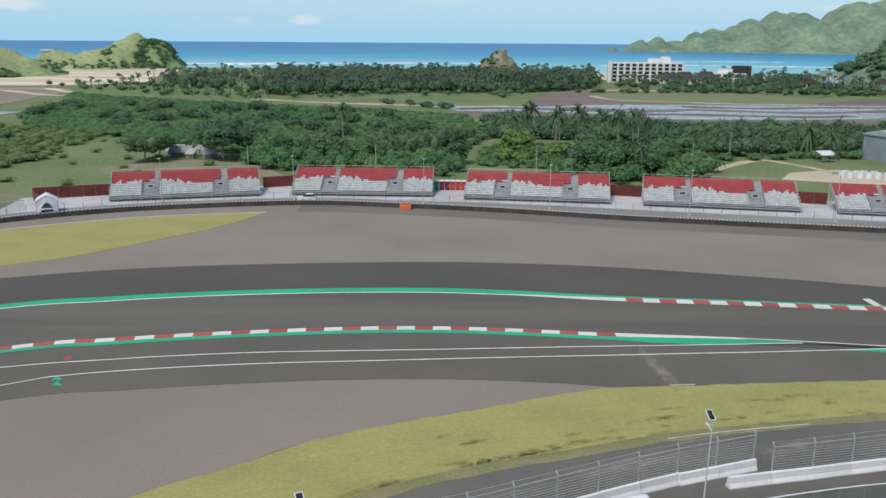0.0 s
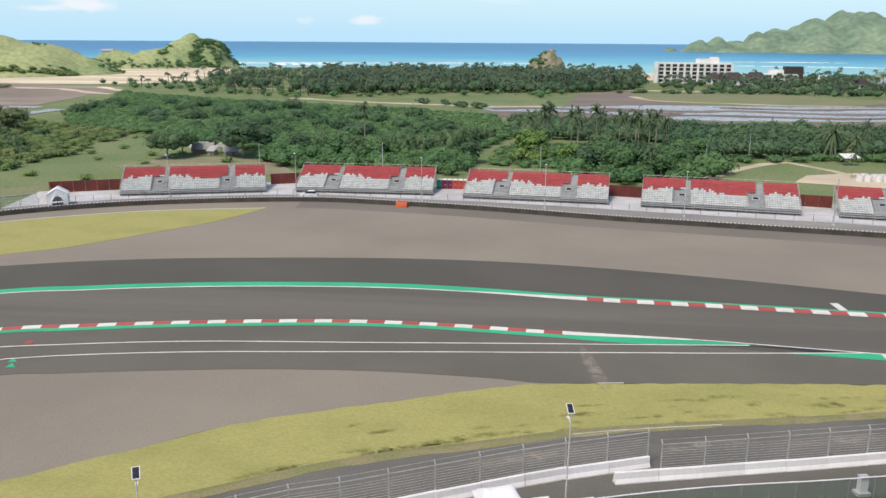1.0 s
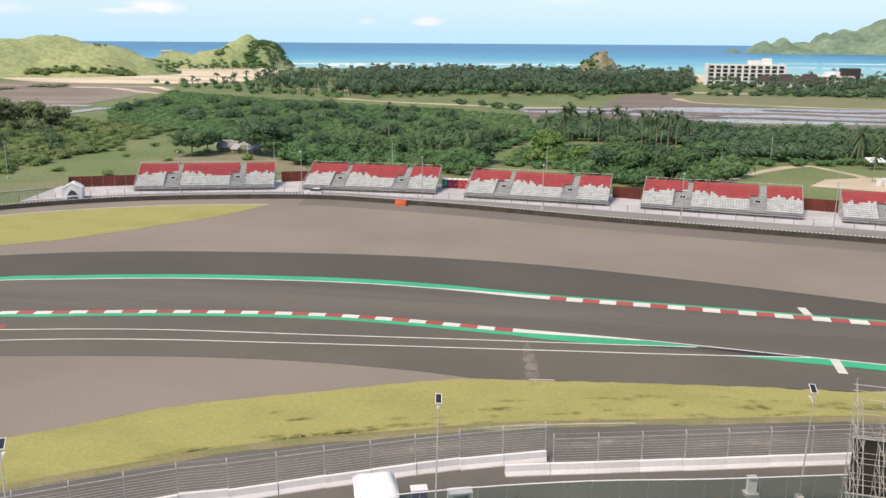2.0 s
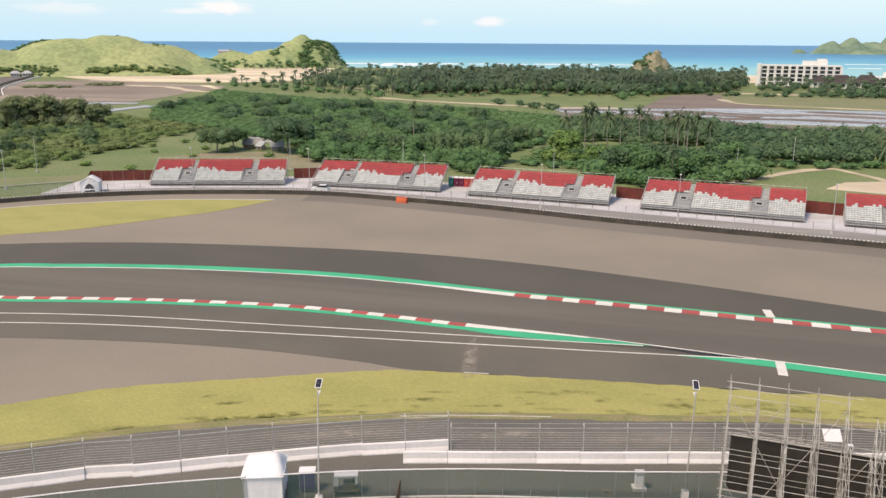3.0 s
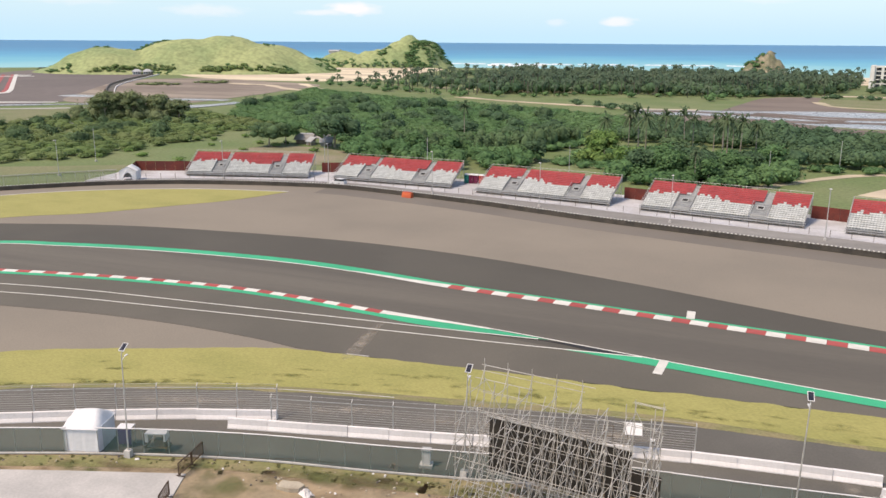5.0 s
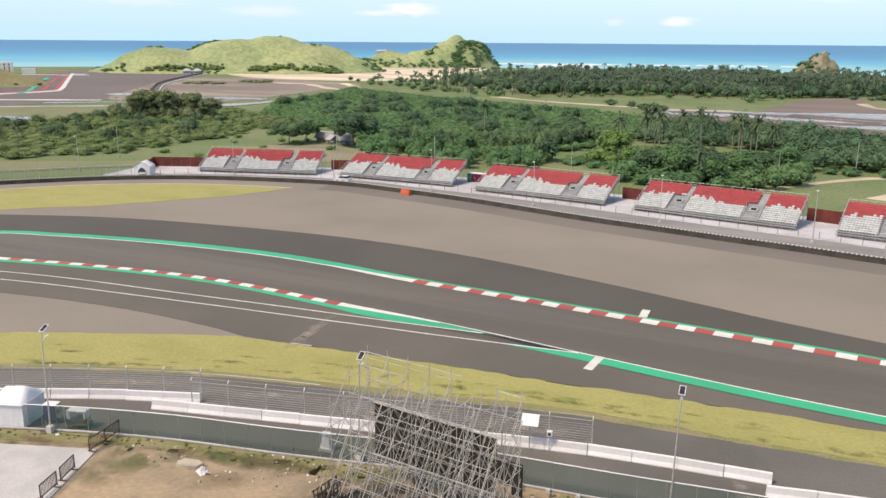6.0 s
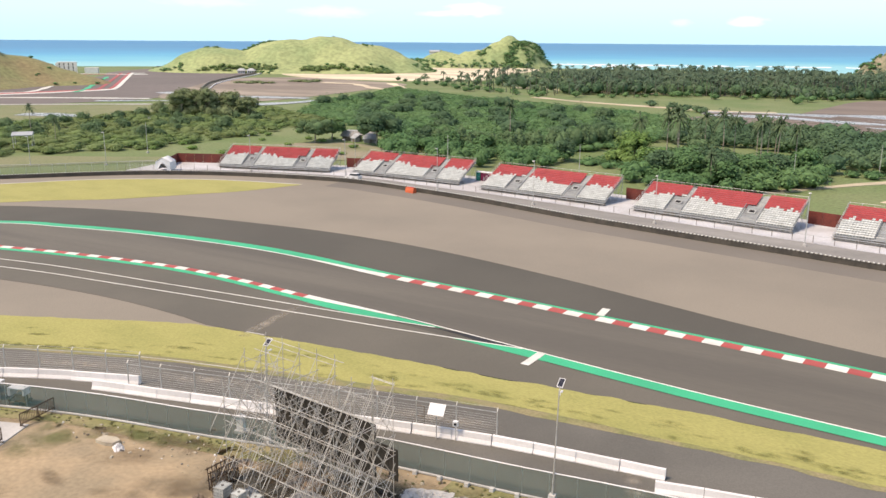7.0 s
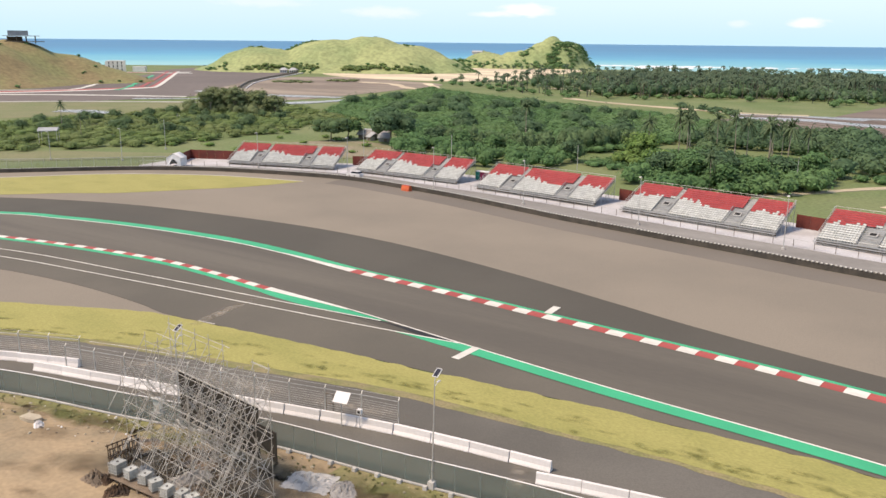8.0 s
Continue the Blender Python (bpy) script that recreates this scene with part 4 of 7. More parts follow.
party_tent((12.8, 48.45, 0.05), 0.33, 2.75, 3.0, 2.1, 3.15)
far_tent = tent((-79.6, 154.2, 0.06), 0.45, 3.8, 3.6, 2.0, 3.2, "small white tent with an open doorway to the track")
for sgn in (-1, 1):
    flap = [(sgn * 1.9, -0.02, 0), (sgn * 1.05, -0.10, 0), (sgn * 0.95, -0.12, 0.9), (sgn * 0.5, -0.10, 1.5), (0, -0.06, 1.75), (0, -0.02, 3.1), (sgn * 1.9, -0.02, 1.98)]
    part("door_flap", Geo().add(flap, [tuple(range(7))[::sgn]]), TENT, far_tent, "tied-back white door flap")

# ---- things by the near fence ----
aw = thing("awning_table", "white folding table with a purple cloth beside the tent", "table", (15.2, 50.9, 0.05), 0.33)
part("top", Geo().box((0, 0, 1.72), (1.2, 0.8, 0.06)), WHITE, aw)
for u, v in ((-.55, -.35), (.55, -.35), (.55, .35), (-.55, .35)):
    part("leg", Geo().tube((u, v, 0), (u, v, 1.7), 0.025, 5), STEEL, aw)
part("cloth", Geo().box((0, -0.38, 0.95), (1.1, 0.03, 1.3)).box((-0.56, 0, 0.95), (0.03, 0.7, 1.3)), PURPLE, aw, "dark purple cloth hanging down")

gen = thing("generator", "dark generator on a frame under a white cover", "generator", (18.1, 51.2, 0.05), 0.33)
part("engine", Geo().box((0.2, 0, 0.75), (0.9, 0.6, 0.55), 0, 0.9).tube((0.5, 0, 1.0), (0.5, 0, 1.25), 0.08, 8), STEEL_DARK, gen)
part("base_frame", Geo().box((0, 0, 0.42), (1.9, 0.8, 0.08)).box((-0.9, 0, 0.5), (0.12, 0.8, 0.12)).box((0.9, 0, 0.5), (0.12, 0.8, 0.12)), STEEL_DARK, gen)
cover = Geo().box((0, 0, 1.62), (1.7, 0.9, 0.07)).box((-0.72, 0, 1.25), (0.28, 0.86, 0.7)).box((0.74, 0, 1.3), (0.16, 0.86, 0.6))
part("cover", cover, WHITE, gen, "white sheet cover")
for u in (-0.8, 0.8):
    for v in (-0.35, 0.35):
        part("leg", Geo().tube((u, v, 0), (u, v, 1.6), 0.03, 5), STEEL_DARK, gen)

cab = thing("utility_box", "pale metal utility box on a low plinth", "utility box", (38.9, 57.5, 0.05), 0.25)
part("plinth", Geo().box((0, 0, 0.12), (1.0, 0.8, 0.24)), CONCRETE, cab)
part("cabinet", Geo().box((0, 0, 0.84), (0.62, 0.45, 1.2)), WHITE, cab)
part("hood", Geo().box((0, -0.03, 1.47), (0.72, 0.6, 0.06)), STEEL, cab)

board = thing("sign_board", "white tilted board on a post by the barriers", "board", (53.5, 65.0, 0.05), 0.2)
part("post", Geo().tube((0, 0, 0), (0, 0, 2.5), 0.05, 6), STEEL, board)
bt = Geo()
for w in (0.0, 0.05):
    bt.v += [(-0.7, -0.30, 2.25 + w), (0.7, -0.30, 2.25 + w), (0.7, 0.45, 2.95 + w), (-0.7, 0.45, 2.95 + w)]
bt.f = [(3, 2, 1, 0), (4, 5, 6, 7), (0, 1, 5, 4), (1, 2, 6, 5), (2, 3, 7, 6), (3, 0, 4, 7)]
part("panel", bt, WHITE, board, "plain white panel")
beacon = thing("signal_box", "small white signal lamp box on a post", "signal lamp", (55.0, 65.6, 0.05), 0.2)
part("post", Geo().tube((0, 0, 0), (0, 0, 1.35), 0.035, 6), STEEL, beacon)
part("box", Geo().box((0, 0, 1.55), (0.42, 0.32, 0.42)), WHITE, beacon)
part("lens", Geo().box((0, -0.17, 1.55), (0.22, 0.03, 0.22)), SHADE, beacon)
fr = thing("frame_stand", "small yellowish square metal frame behind the barrier", "frame", (51.4, 65.9, 0.05), 0.2)
part("frame", Geo().box((-0.35, 0, 1.1), (0.07, 0.07, 2.2)).box((0.35, 0, 1.1), (0.07, 0.07, 2.2)).box((0, 0, 2.17), (0.63, 0.07, 0.07)).box((0, 0, 1.2), (0.63, 0.07, 0.07)), TIMBER, fr)


def crowd_barrier(x, y, turn, n):
    ob = thing("steel_barrier", "dark rusty steel crowd barrier on the yard", "crowd barrier", (x, y, 0.12), turn, "crowd barriers")
    L = n
    part("frame", Geo().tube((-L / 2, 0, 0.1), (-L / 2, 0, 1.2), 0.05, 5).tube((L / 2, 0, 0.1), (L / 2, 0, 1.2), 0.05, 5).tube((-L / 2, 0, 1.2), (L / 2, 0, 1.2), 0.05, 5).tube((-L / 2, 0, 0.25), (L / 2, 0, 0.25), 0.05, 5), RUST, ob)
    k = int(L / 0.16)
    for i in range(1, k):
        u = -L / 2 + L * i / k
        part("bar", Geo().tube((u, 0, 0.25), (u, 0, 1.2), 0.024, 4), RUST, ob)
    for u in (-L / 2 + 0.2, L / 2 - 0.2):
        part("foot", Geo().box((u, 0, 0.05), (0.06, 0.7, 0.06)).tube((u, 0, 0.05), (u, 0, 0.3), 0.03, 5), RUST, ob)
    return ob


crowd_barrier(22.15, 51.0, 1.75, 1.8)
crowd_barrier(22.45, 49.2, 1.70, 1.8)
crowd_barrier(24.0, 45.0, 1.95, 2.0)
crowd_barrier(24.9, 42.6, 1.90, 2.0)

YARD_STONE = material("dusty concrete", (0.46, 0.41, 0.32), (0.36, 0.31, 0.24), 0.9, 6.0, 0.9, 0.3, spread=0.15)
slab_piece = thing("concrete_slab", "broken pale concrete slab lying on the earth", "slab", (31.0, 50.5, 0.03), 0.2)
part("slab", Geo().prism([(-0.95, -0.45), (0.1, -0.62), (0.8, -0.5), (1.05, 0.15), (0.4, 0.5), (-0.3, 0.42), (-0.85, 0.5)], 0.0, 0.32), YARD_STONE, slab_piece)
r2 = random.Random(11)


def rag_heap(x, y, s, mat, label, tall=0.30):
    g = Geo()
    k = 18
    hs = [[r2.uniform(0.05, tall) * s * (1 - abs(2 * i / k - 1) ** 2) * (1 - abs(2 * j / k - 1) ** 2) for i in range(k + 1)] for j in range(k + 1)]
    for j in range(k + 1):
        for i in range(k + 1):
            g.v.append(((i / k - 0.5) * 2 * s + r2.uniform(-.06, .06) * s, (j / k - 0.5) * 1.4 * s + r2.uniform(-.06, .06) * s, hs[j][i]))
    g.f = [(j * (k + 1) + i, j * (k + 1) + i + 1, (j + 1) * (k + 1) + i + 1, (j + 1) * (k + 1) + i) for j in range(k) for i in range(k)]
    ob = solid("tarpaulin" if mat in (CONCRETE_WHITE, CONCRETE) else "scrap_mound", g, mat, label, "heap")
    ob.matrix_basis = place(x, y, 0.03, r2.uniform(0, 3))
    return ob


rag_heap(32.5, 50.2, 0.58, CONCRETE_WHITE, "crumpled white sheet lying on the earth", 0.9)
rag_heap(57.6, 56.5, 2.0, CONCRETE, "crumpled pale plastic sheeting on the earth")
rag_heap(60.4, 57.0, 1.4, CONCRETE_GREY, "grey rubble heap on the earth")
rag_heap(44.3, 47.6, 1.1, TIMBER, "grey-brown scrap heap on the earth", 0.8)
rag_heap(47.2, 47.3, 0.9, RUST, "brown scrap heap on the earth", 0.9)
rag_heap(45.2, 48.0, 0.7, RUST, "brown scrap heap on the earth", 1.0)
rag_heap(42.6, 53.6, 0.9, STEEL_DARK, "dark scrap heap under the scaffold")
rag_heap(50.0, 51.6, 1.6, CONCRETE_GREY, "grey covered heap under the scaffold")
rag_heap(36.6, 56.4, 0.6, STEEL_DARK, "dark weed heap by the fence")
rag_heap(48.8, 53.8, 1.5, STEEL_DARK, "dark stored material under the scaffold")
rag_heap(46.6, 50.3, 0.95, WALL_GREY, "blue-grey plastic cover lying under the scaffold", 0.8)
rag_heap(51.6, 50.6, 1.1, STEEL_DARK, "dark stored material behind the tanks", 0.5)


rope = Geo()
rope_line = curve([(6.0, 44.6), (12.3, 47.82), (14.93, 48.25), (17.21, 48.79), (20.06, 49.43), (21.22, 50.12), (23.22, 51.02), (26.21, 52.42), (28.8, 53.44), (33.14, 54.66)], 0.8)
for (xa, ya), (xb, yb) in zip(rope_line, rope_line[1:]):
    rope.tube((xa, ya, terrace(xa) + 0.075), (xb, yb, terrace(xb) + 0.075), 0.025, 5)
solid("cable", rope, STEEL_DARK, "thin dark cable lying along the fence foot", "cable")


def litter():
    """Stones, rubble and scraps, thickest along the foot of the net fence."""
    heaps = ((31, 50.8), (29.3, 51.2), (33.5, 51.0), (41.5, 53.2), (38.5, 52.9), (57, 56.6), (60, 57.6), (24.5, 51.4), (29.2, 50.9), (36.0, 51.8), (39.5, 51.4), (33.8, 49.9), (47.5, 51.0), (51.0, 50.6), (53.5, 52.0))
    for name, mat, label, count, sizes in (("rubble", YARD_STONE, "scattered pale stones and rubble on the earth", 130, (0.05, 0.06, 0.08, 0.10, 0.13, 0.2)), ("paper_scraps", CONCRETE_WHITE, "white scraps of sheet and paper on the earth", 24, (0.10, 0.16, 0.24)), ("dark_scraps", STEEL_DARK, "dark scraps and offcuts on the earth", 60, (0.08, 0.14, 0.22))):
        g = Geo()
        for k in range(count):
            x = r2.uniform(4, 66)
            y = y_on(NETLINE, x) - 0.45 - abs(r2.gauss(0, 0.75))
            if k % 2:
                hx, hy = heaps[k // 2 % len(heaps)]
                x, y = hx + r2.gauss(0, 1.1), hy + r2.gauss(0, 0.55)
            q = r2.choice(sizes)
            g.box((x, y, 0.05 + q / 4), (q, q * r2.uniform(.5, 1.7), q * r2.uniform(0.25, 0.7)), r2.uniform(0, 3), r2.uniform(0.5, 0.85))
        solid(name, g, mat, label, "litter", "stuff")


litter()


# ---- scaffold with the black board ----
def scaffold():
    ob = thing("scaffold", "tall grey tube scaffold carrying a black board", "scaffold", (44.6, 54.6, 0.03), -0.115)
    bay, r = 1.80, 0.025
    xs = [k * bay for k in range(8)]
    rows = [(0.0, 10.9), (-2.1, 10.4), (-4.2, 8.9)]
    drop = {5: 2.4, 6: 0.5, 7: 0.3}
    wob = random.Random(19)

    def rod(name, a, b, q=1.0):
        part(name, Geo().tube(a, b, r * q, 5), SCAFFOLD, ob)

    tops = {}
    for j, (y, top) in enumerate(rows):
        for i, x in enumerate(xs):
            tops[j, i] = top - (drop.get(i, 0.0) if j == 0 else (0.5 * (i % 2) if j == 2 else {3: 1.4, 4: 1.8, 5: 1.2, 6: -0.5, 7: -0.5}.get(i, 0.0))) + wob.uniform(-0.1, 0.25)
            rod("upright", (x, y, 0), (x, y, tops[j, i]))
            part("base_plate", Geo().box((x, y, 0.03), (0.3, 0.3, 0.06)), SCAFFOLD, ob)
        # ledgers, each as long as the uprights carry it
        for k in range(7):
            z = 0.4 + (1.5 if j else 1.62) * k + 0.25 * j
            run = [i for i in range(8) if tops[j, i] > z]
            while run:
                end = run[0]
                while end + 1 in run:
                    end += 1
                if end > run[0]:
                    rod("ledger", (xs[run[0]] - 0.2, y, z), (xs[end] + 0.2, y, z), 0.85)
                run = [i for i in run if i > end]
    rod("ledger", (-0.2, 0.0, 10.55), (xs[4] + 0.9, 0.0, 10.55))
    rod("ledger", (xs[6] - 0.1, 0.0, 10.2), (xs[7] + 0.1, 0.0, 10.2))
    rod("ledger", (-0.2, -1.0, 9.95), (xs[2] + 0.5, -1.0, 9.95))
    for n, x in enumerate(xs):
        for z in (0.4, 1.9, 3.4, 4.9, 6.4, 7.9):
            rod("transom", (x, 0.2, z), (x, -4.4, z))
        rod("transom", (x, 0.2, 9.3), (x, -2.3, 9.3))
        # parallel rakers up to the board, and counter-braces that cross them
        for y0, y1, z1 in ((-5.6, 0.1, 10.6 - drop.get(n, 0.0)), (-5.4, 0.1, 8.5), (-4.3, 0.1, 6.4), (-2.9, 0.1, 4.3), (-5.6, -2.1, 10.2)):
            rod("raker", (x + 0.07, y0, max(z1 - 1.45 * (y1 - y0), 0.1)), (x + 0.07, y1, z1))
        for z in ((0.4, 1.9, 3.4, 4.8) if n > 1 else (0.4, 2.6)):
            rod("brace", (x - 0.06, 0.0, z), (x - 0.06, -4.2, min(z + 6.1, 9.2)), 0.95)
        if n > 2:
            for ya, yb in ((0, -2.1), (-2.1, -4.2)):
                for k in range(3 if yb > -3 else 2):
                    z = 0.4 + 3.0 * k
                    rod("brace", (x, ya, z), (x, yb, z + 3.0), 0.85)
                    rod("brace", (x, yb, z), (x, ya, z + 3.0), 0.85)
    # bracing along the front and the back
    for i in range(7):
        for k in range(3):
            z = 0.4 + 3.1 * k
            if (i + k) % 3 != 1 and not (k == 2 and i in (4, 5)):
                a, b = (xs[i], xs[i + 1]) if (i + k) % 2 else (xs[i + 1], xs[i])
                rod("brace", (a, 0.06, z), (b, 0.06, z + 3.0), 0.85)
            if (i + k) % 2 == 0 and k < 2:
                rod("brace", (xs[i], -4.26, z), (xs[i + 1], -4.26, z + 3.0), 0.85)
                if i > 3:
                    rod("brace", (xs[i + 1], -4.26, z), (xs[i], -4.26, z + 3.0), 0.85)
    for k in range(6):
        part("board", Geo().box((1.19 + 1.73 * k, 0.35, 4.5 - 0.03 * (k % 2)), (1.68, 0.08, 4.1)), BLACK, ob, "matt black board panel")
    part("side_board", Geo().box((11.3, 0.35, 4.3), (1.1, 0.08, 1.9)), BLACK, ob, "matt black board panel")
    part("side_board", Geo().box((12.3, 0.35, 4.0), (0.8, 0.08, 2.4)), BLACK, ob, "matt black board panel")
    for z in (2.4, 6.6):
        part("board_rail", Geo().box((5.5, 0.27, z), (10.6, 0.08, 0.08)), SCAFFOLD, ob)
    return ob


scaffold()


TANK = material("cloudy tank plastic", (0.43, 0.45, 0.43), (0.30, 0.32, 0.31), 1.6, 7.0, 0.5, 0.0, spread=0.10, each=0.18)


def ibc_tank():
    ob = thing("water_tank", "white plastic water tank in a steel cage on a pallet", "tank", group="caged water tanks")
    part("pallet", Geo().box((0, 0, 0.07), (1.0, 1.2, 0.14)), TIMBER, ob)
    vessel = part("tank", Geo().box((0, 0, 0.62), (0.92, 1.1, 0.95), 0, 0.96), TANK, ob, "cloudy grey-white plastic tank")
    part("cap", Geo().tube((0, 0, 1.09), (0, 0, 1.16), 0.12, 8), STEEL_DARK, vessel, "dark screw cap")
    hoop = Geo().box((0, 0, 0), (1.0, 0.025, 0.03)).mesh("cage_rail", STEEL)
    side = Geo().box((0, 0, 0), (0.025, 1.2, 0.03)).mesh("cage_rail", STEEL)
    bar = Geo().box((0, 0, 0), (0.03, 0.025, 0.95)).mesh("cage_bar", STEEL)
    for z in (0.2, 0.5, 0.8, 1.1):
        for k in (-1, 1):
            part("cage_rail", hoop, STEEL, ob).matrix_basis = place(0, k * 0.59, z)
            part("cage_rail", side, STEEL, ob).matrix_basis = place(k * 0.5, 0, z)
    for u in (-0.5, -0.17, 0.17, 0.5):
        for k in (-1, 1):
            part("cage_bar", bar, STEEL, ob).matrix_basis = place(u, k * 0.59, 0.65)
    return ob


plat = thing("timber_platform", "low rough timber platform under the water tanks", "platform", (49.4, 48.9, 0.03), 0.03)
for k in range(5):
    part("plank", Geo().box((0, -0.7 + 0.35 * k, 0.36), (9.4, 0.32, 0.07)), TIMBER, plat)
for k in range(6):
    part("bearer", Geo().box((-4.4 + 1.76 * k, 0, 0.16), (0.2, 1.7, 0.32)), TIMBER, plat)
tank = ibc_tank()
tank.matrix_basis = place(45.5, 48.7, 0.43, 0.1) @ Matrix.Scale(0.86, 4)
for k, x in enumerate((46.95, 48.4, 49.8, 51.2, 52.6, 53.6)):
    copy_thing(tank, place(x, 48.8 + 0.14 * math.sin(k * 1.7), 0.43, 0.3 * math.sin(k * 2.3)) @ Matrix.Scale(0.86, 4))
rack = thing("steel_rack", "leaning stack of rusty lattice form panels on the earth", "rack", (44.0, 50.5, 0.03), 1.45)
for v, tall in ((0.0, 1.55), (0.35, 1.75)):
    for k in range(7):
        u = -1.2 + 0.4 * k
        part("upright", Geo().tube((u, v, 0.0), (u + 0.06, v + 0.25, tall), 0.045, 4), (RUST, STEEL_DARK)[k % 2], rack)
    for z in (0.15, 0.8, tall - 0.1):
        part("rail", Geo().tube((-1.3, v + 0.25 * z / tall, z), (1.3, v + 0.25 * z / tall, z + 0.05), 0.05, 4), RUST, rack)
    for k in range(3):
        part("brace", Geo().tube((-1.2 + 0.8 * k, v + 0.05, 0.15), (-0.4 + 0.8 * k, v + 0.22, tall - 0.1), 0.035, 4), STEEL_DARK, rack)

lay_on_terrace([ob for ob in set(bpy.data.objects) - before if ob.parent is None and not ob.name.startswith(("street_lamp", "scaffold", "cable"))])

# ---- far side: tyre wall, concrete wall, concourse, stands ----
def tyre_wall():
    g, w = Geo(), Geo()
    line = offset(WALL, 0.4)
    n = 8
    prof = [(0.31, 0.0), (0.345, 0.08), (0.345, 0.22), (0.30, 0.30), (0.345, 0.38), (0.345, 0.52), (0.30, 0.60), (0.345, 0.68), (0.345, 0.82), (0.24, 0.92)]
    for x, y, a in walk_line(line, 0.68):
        k = len(g.v)
        for rr, z in prof:
            for i in range(n):
                t = 2 * math.pi * i / n + a
                g.v.append((x + rr * math.cos(t), y + rr * math.sin(t), z + 0.03))
        m = len(prof)
        g.f += [(k + j * n + i, k + j * n + (i + 1) % n, k + (j + 1) * n + (i + 1) % n, k + (j + 1) * n + i) for j in range(m - 1) for i in range(n)]
        g.f.append(tuple(k + (m - 1) * n + i for i in range(n)))
        w.box((x, y - 0.08, 1.0), (0.27, 0.3, 0.11), a)
    ob = tagged(thing("tyre_wall", "long wall of stacked black tyres along the run-off", "tyre barrier"), kind="structure")
    part("tyres", g, RUBBER, ob, kind="stuff")
    belt = Geo()
    bl0, bl1 = offset(WALL, 0.0), offset(WALL, 0.035)
    for i, (p, q) in enumerate(zip(bl0, bl1)):
        belt.v += [(*p, 0.05), (*p, 0.78), (*q, 0.78), (*q, 0.05)]
    belt.f = [f for i in range(len(bl0) - 1) for o in (4 * i,) for f in ((o, o + 4, o + 5, o + 1), (o + 1, o + 5, o + 6, o + 2), (o + 2, o + 6, o + 7, o + 3))]
    part("belt", belt, RUBBER, ob, "black conveyor belt facing")
    part("caps", w, PAINT_WHITE, ob, "white caps on the tyre stacks", kind="stuff")


tyre_wall()
wall_line = offset(WALL, 1.35)
cw = thing("wall_track", "grey concrete wall behind the tyre stacks", "wall", kind="structure")
for (xa, ya, _), (xb, yb, _) in zip(walk_line(wall_line, 4.0), walk_line(wall_line, 4.0)[1:]):
    part("panel", Geo().profile([(-0.2, 0), (0.2, 0), (0.12, 0.85), (-0.12, 0.85)], (xa, ya, 0.02), (xb, yb, 0.02)), CONCRETE_GREY, cw)

BACK = curve([(-92, 167), (-83, 171), (-60, 180), (-38, 188), (-8, 188), (32, 183), (70, 177), (112, 172), (150, 168)], 3)
FRONT = clip(WALL, -84, 150)
CONC_FRONT = []
for (x, y), (xa, ya), (xb, yb) in zip(FRONT, offset(FRONT, 7.6), offset(FRONT, 10.8)):
    k = min(max((x + 10) / 35, 0.0), 1.0)
    CONC_FRONT.append((xa + (xb - xa) * k, ya + (yb - ya) * k))
PAVING = material("pale concourse paving", (0.53, 0.53, 0.545), (0.43, 0.42, 0.42), 0.12, 2.5, 0.88, 0.2, spread=0.10)
surface("concourse", band(CONC_FRONT, BACK, 0.16), PAVING, "pale concrete concourse below the grandstands", "pavement")
SERVICE = material("dusty grey asphalt", (0.27, 0.262, 0.245), (0.215, 0.208, 0.195), 0.10, 3.0, 0.9, 0.2, spread=0.12, stretch=(0.3, 1.2, 1))
surface("service_lane", band(offset(FRONT, 1.6), offset(CONC_FRONT, -0.03), 0.07), SERVICE, "dusty grey service lane behind the tyre wall", "road")
bd = thing("rail_fence", "low post and wire fence along the concourse edge", "fence")
bs = walk_line(offset(CONC_FRONT, 0.25), 3.4)
pm = Geo().box((0, 0, 0.62), (0.08, 0.08, 1.24)).mesh("post", STEEL_DARK)
for (xa, ya, aa), (xb, yb, _) in zip(bs, bs[1:]):
    for z, r in ((0.5, 0.012), (0.85, 0.012), (1.36, 0.028)):
        part("wire", Geo().tube((xa, ya, z), (xb, yb, z), r, 4), STEEL, bd)
    p = part("post", pm, STEEL_DARK, bd)
    p.matrix_basis = place(xa, ya, 0.14, aa)

STAND_W, ROWS_N, PITCH, RISE = 30.2, 14, 0.56, 0.272
STAND_D = ROWS_N * PITCH + 0.25
AISLES = (0.30, 0.765)
MOUTHS = ((0.205, 0.315), (0.675, 0.785))
MOUTH_ROWS = 8
WHITE_TOP = [(0.0, 6.4), (0.08, 7.3), (0.2, 8.0), (0.33, 8.4), (0.40, 7.7), (0.48, 6.4), (0.56, 5.6), (0.68, 5.5), (0.76, 6.2), (0.84, 7.3), (0.93, 7.4), (1.0, 6.8)]


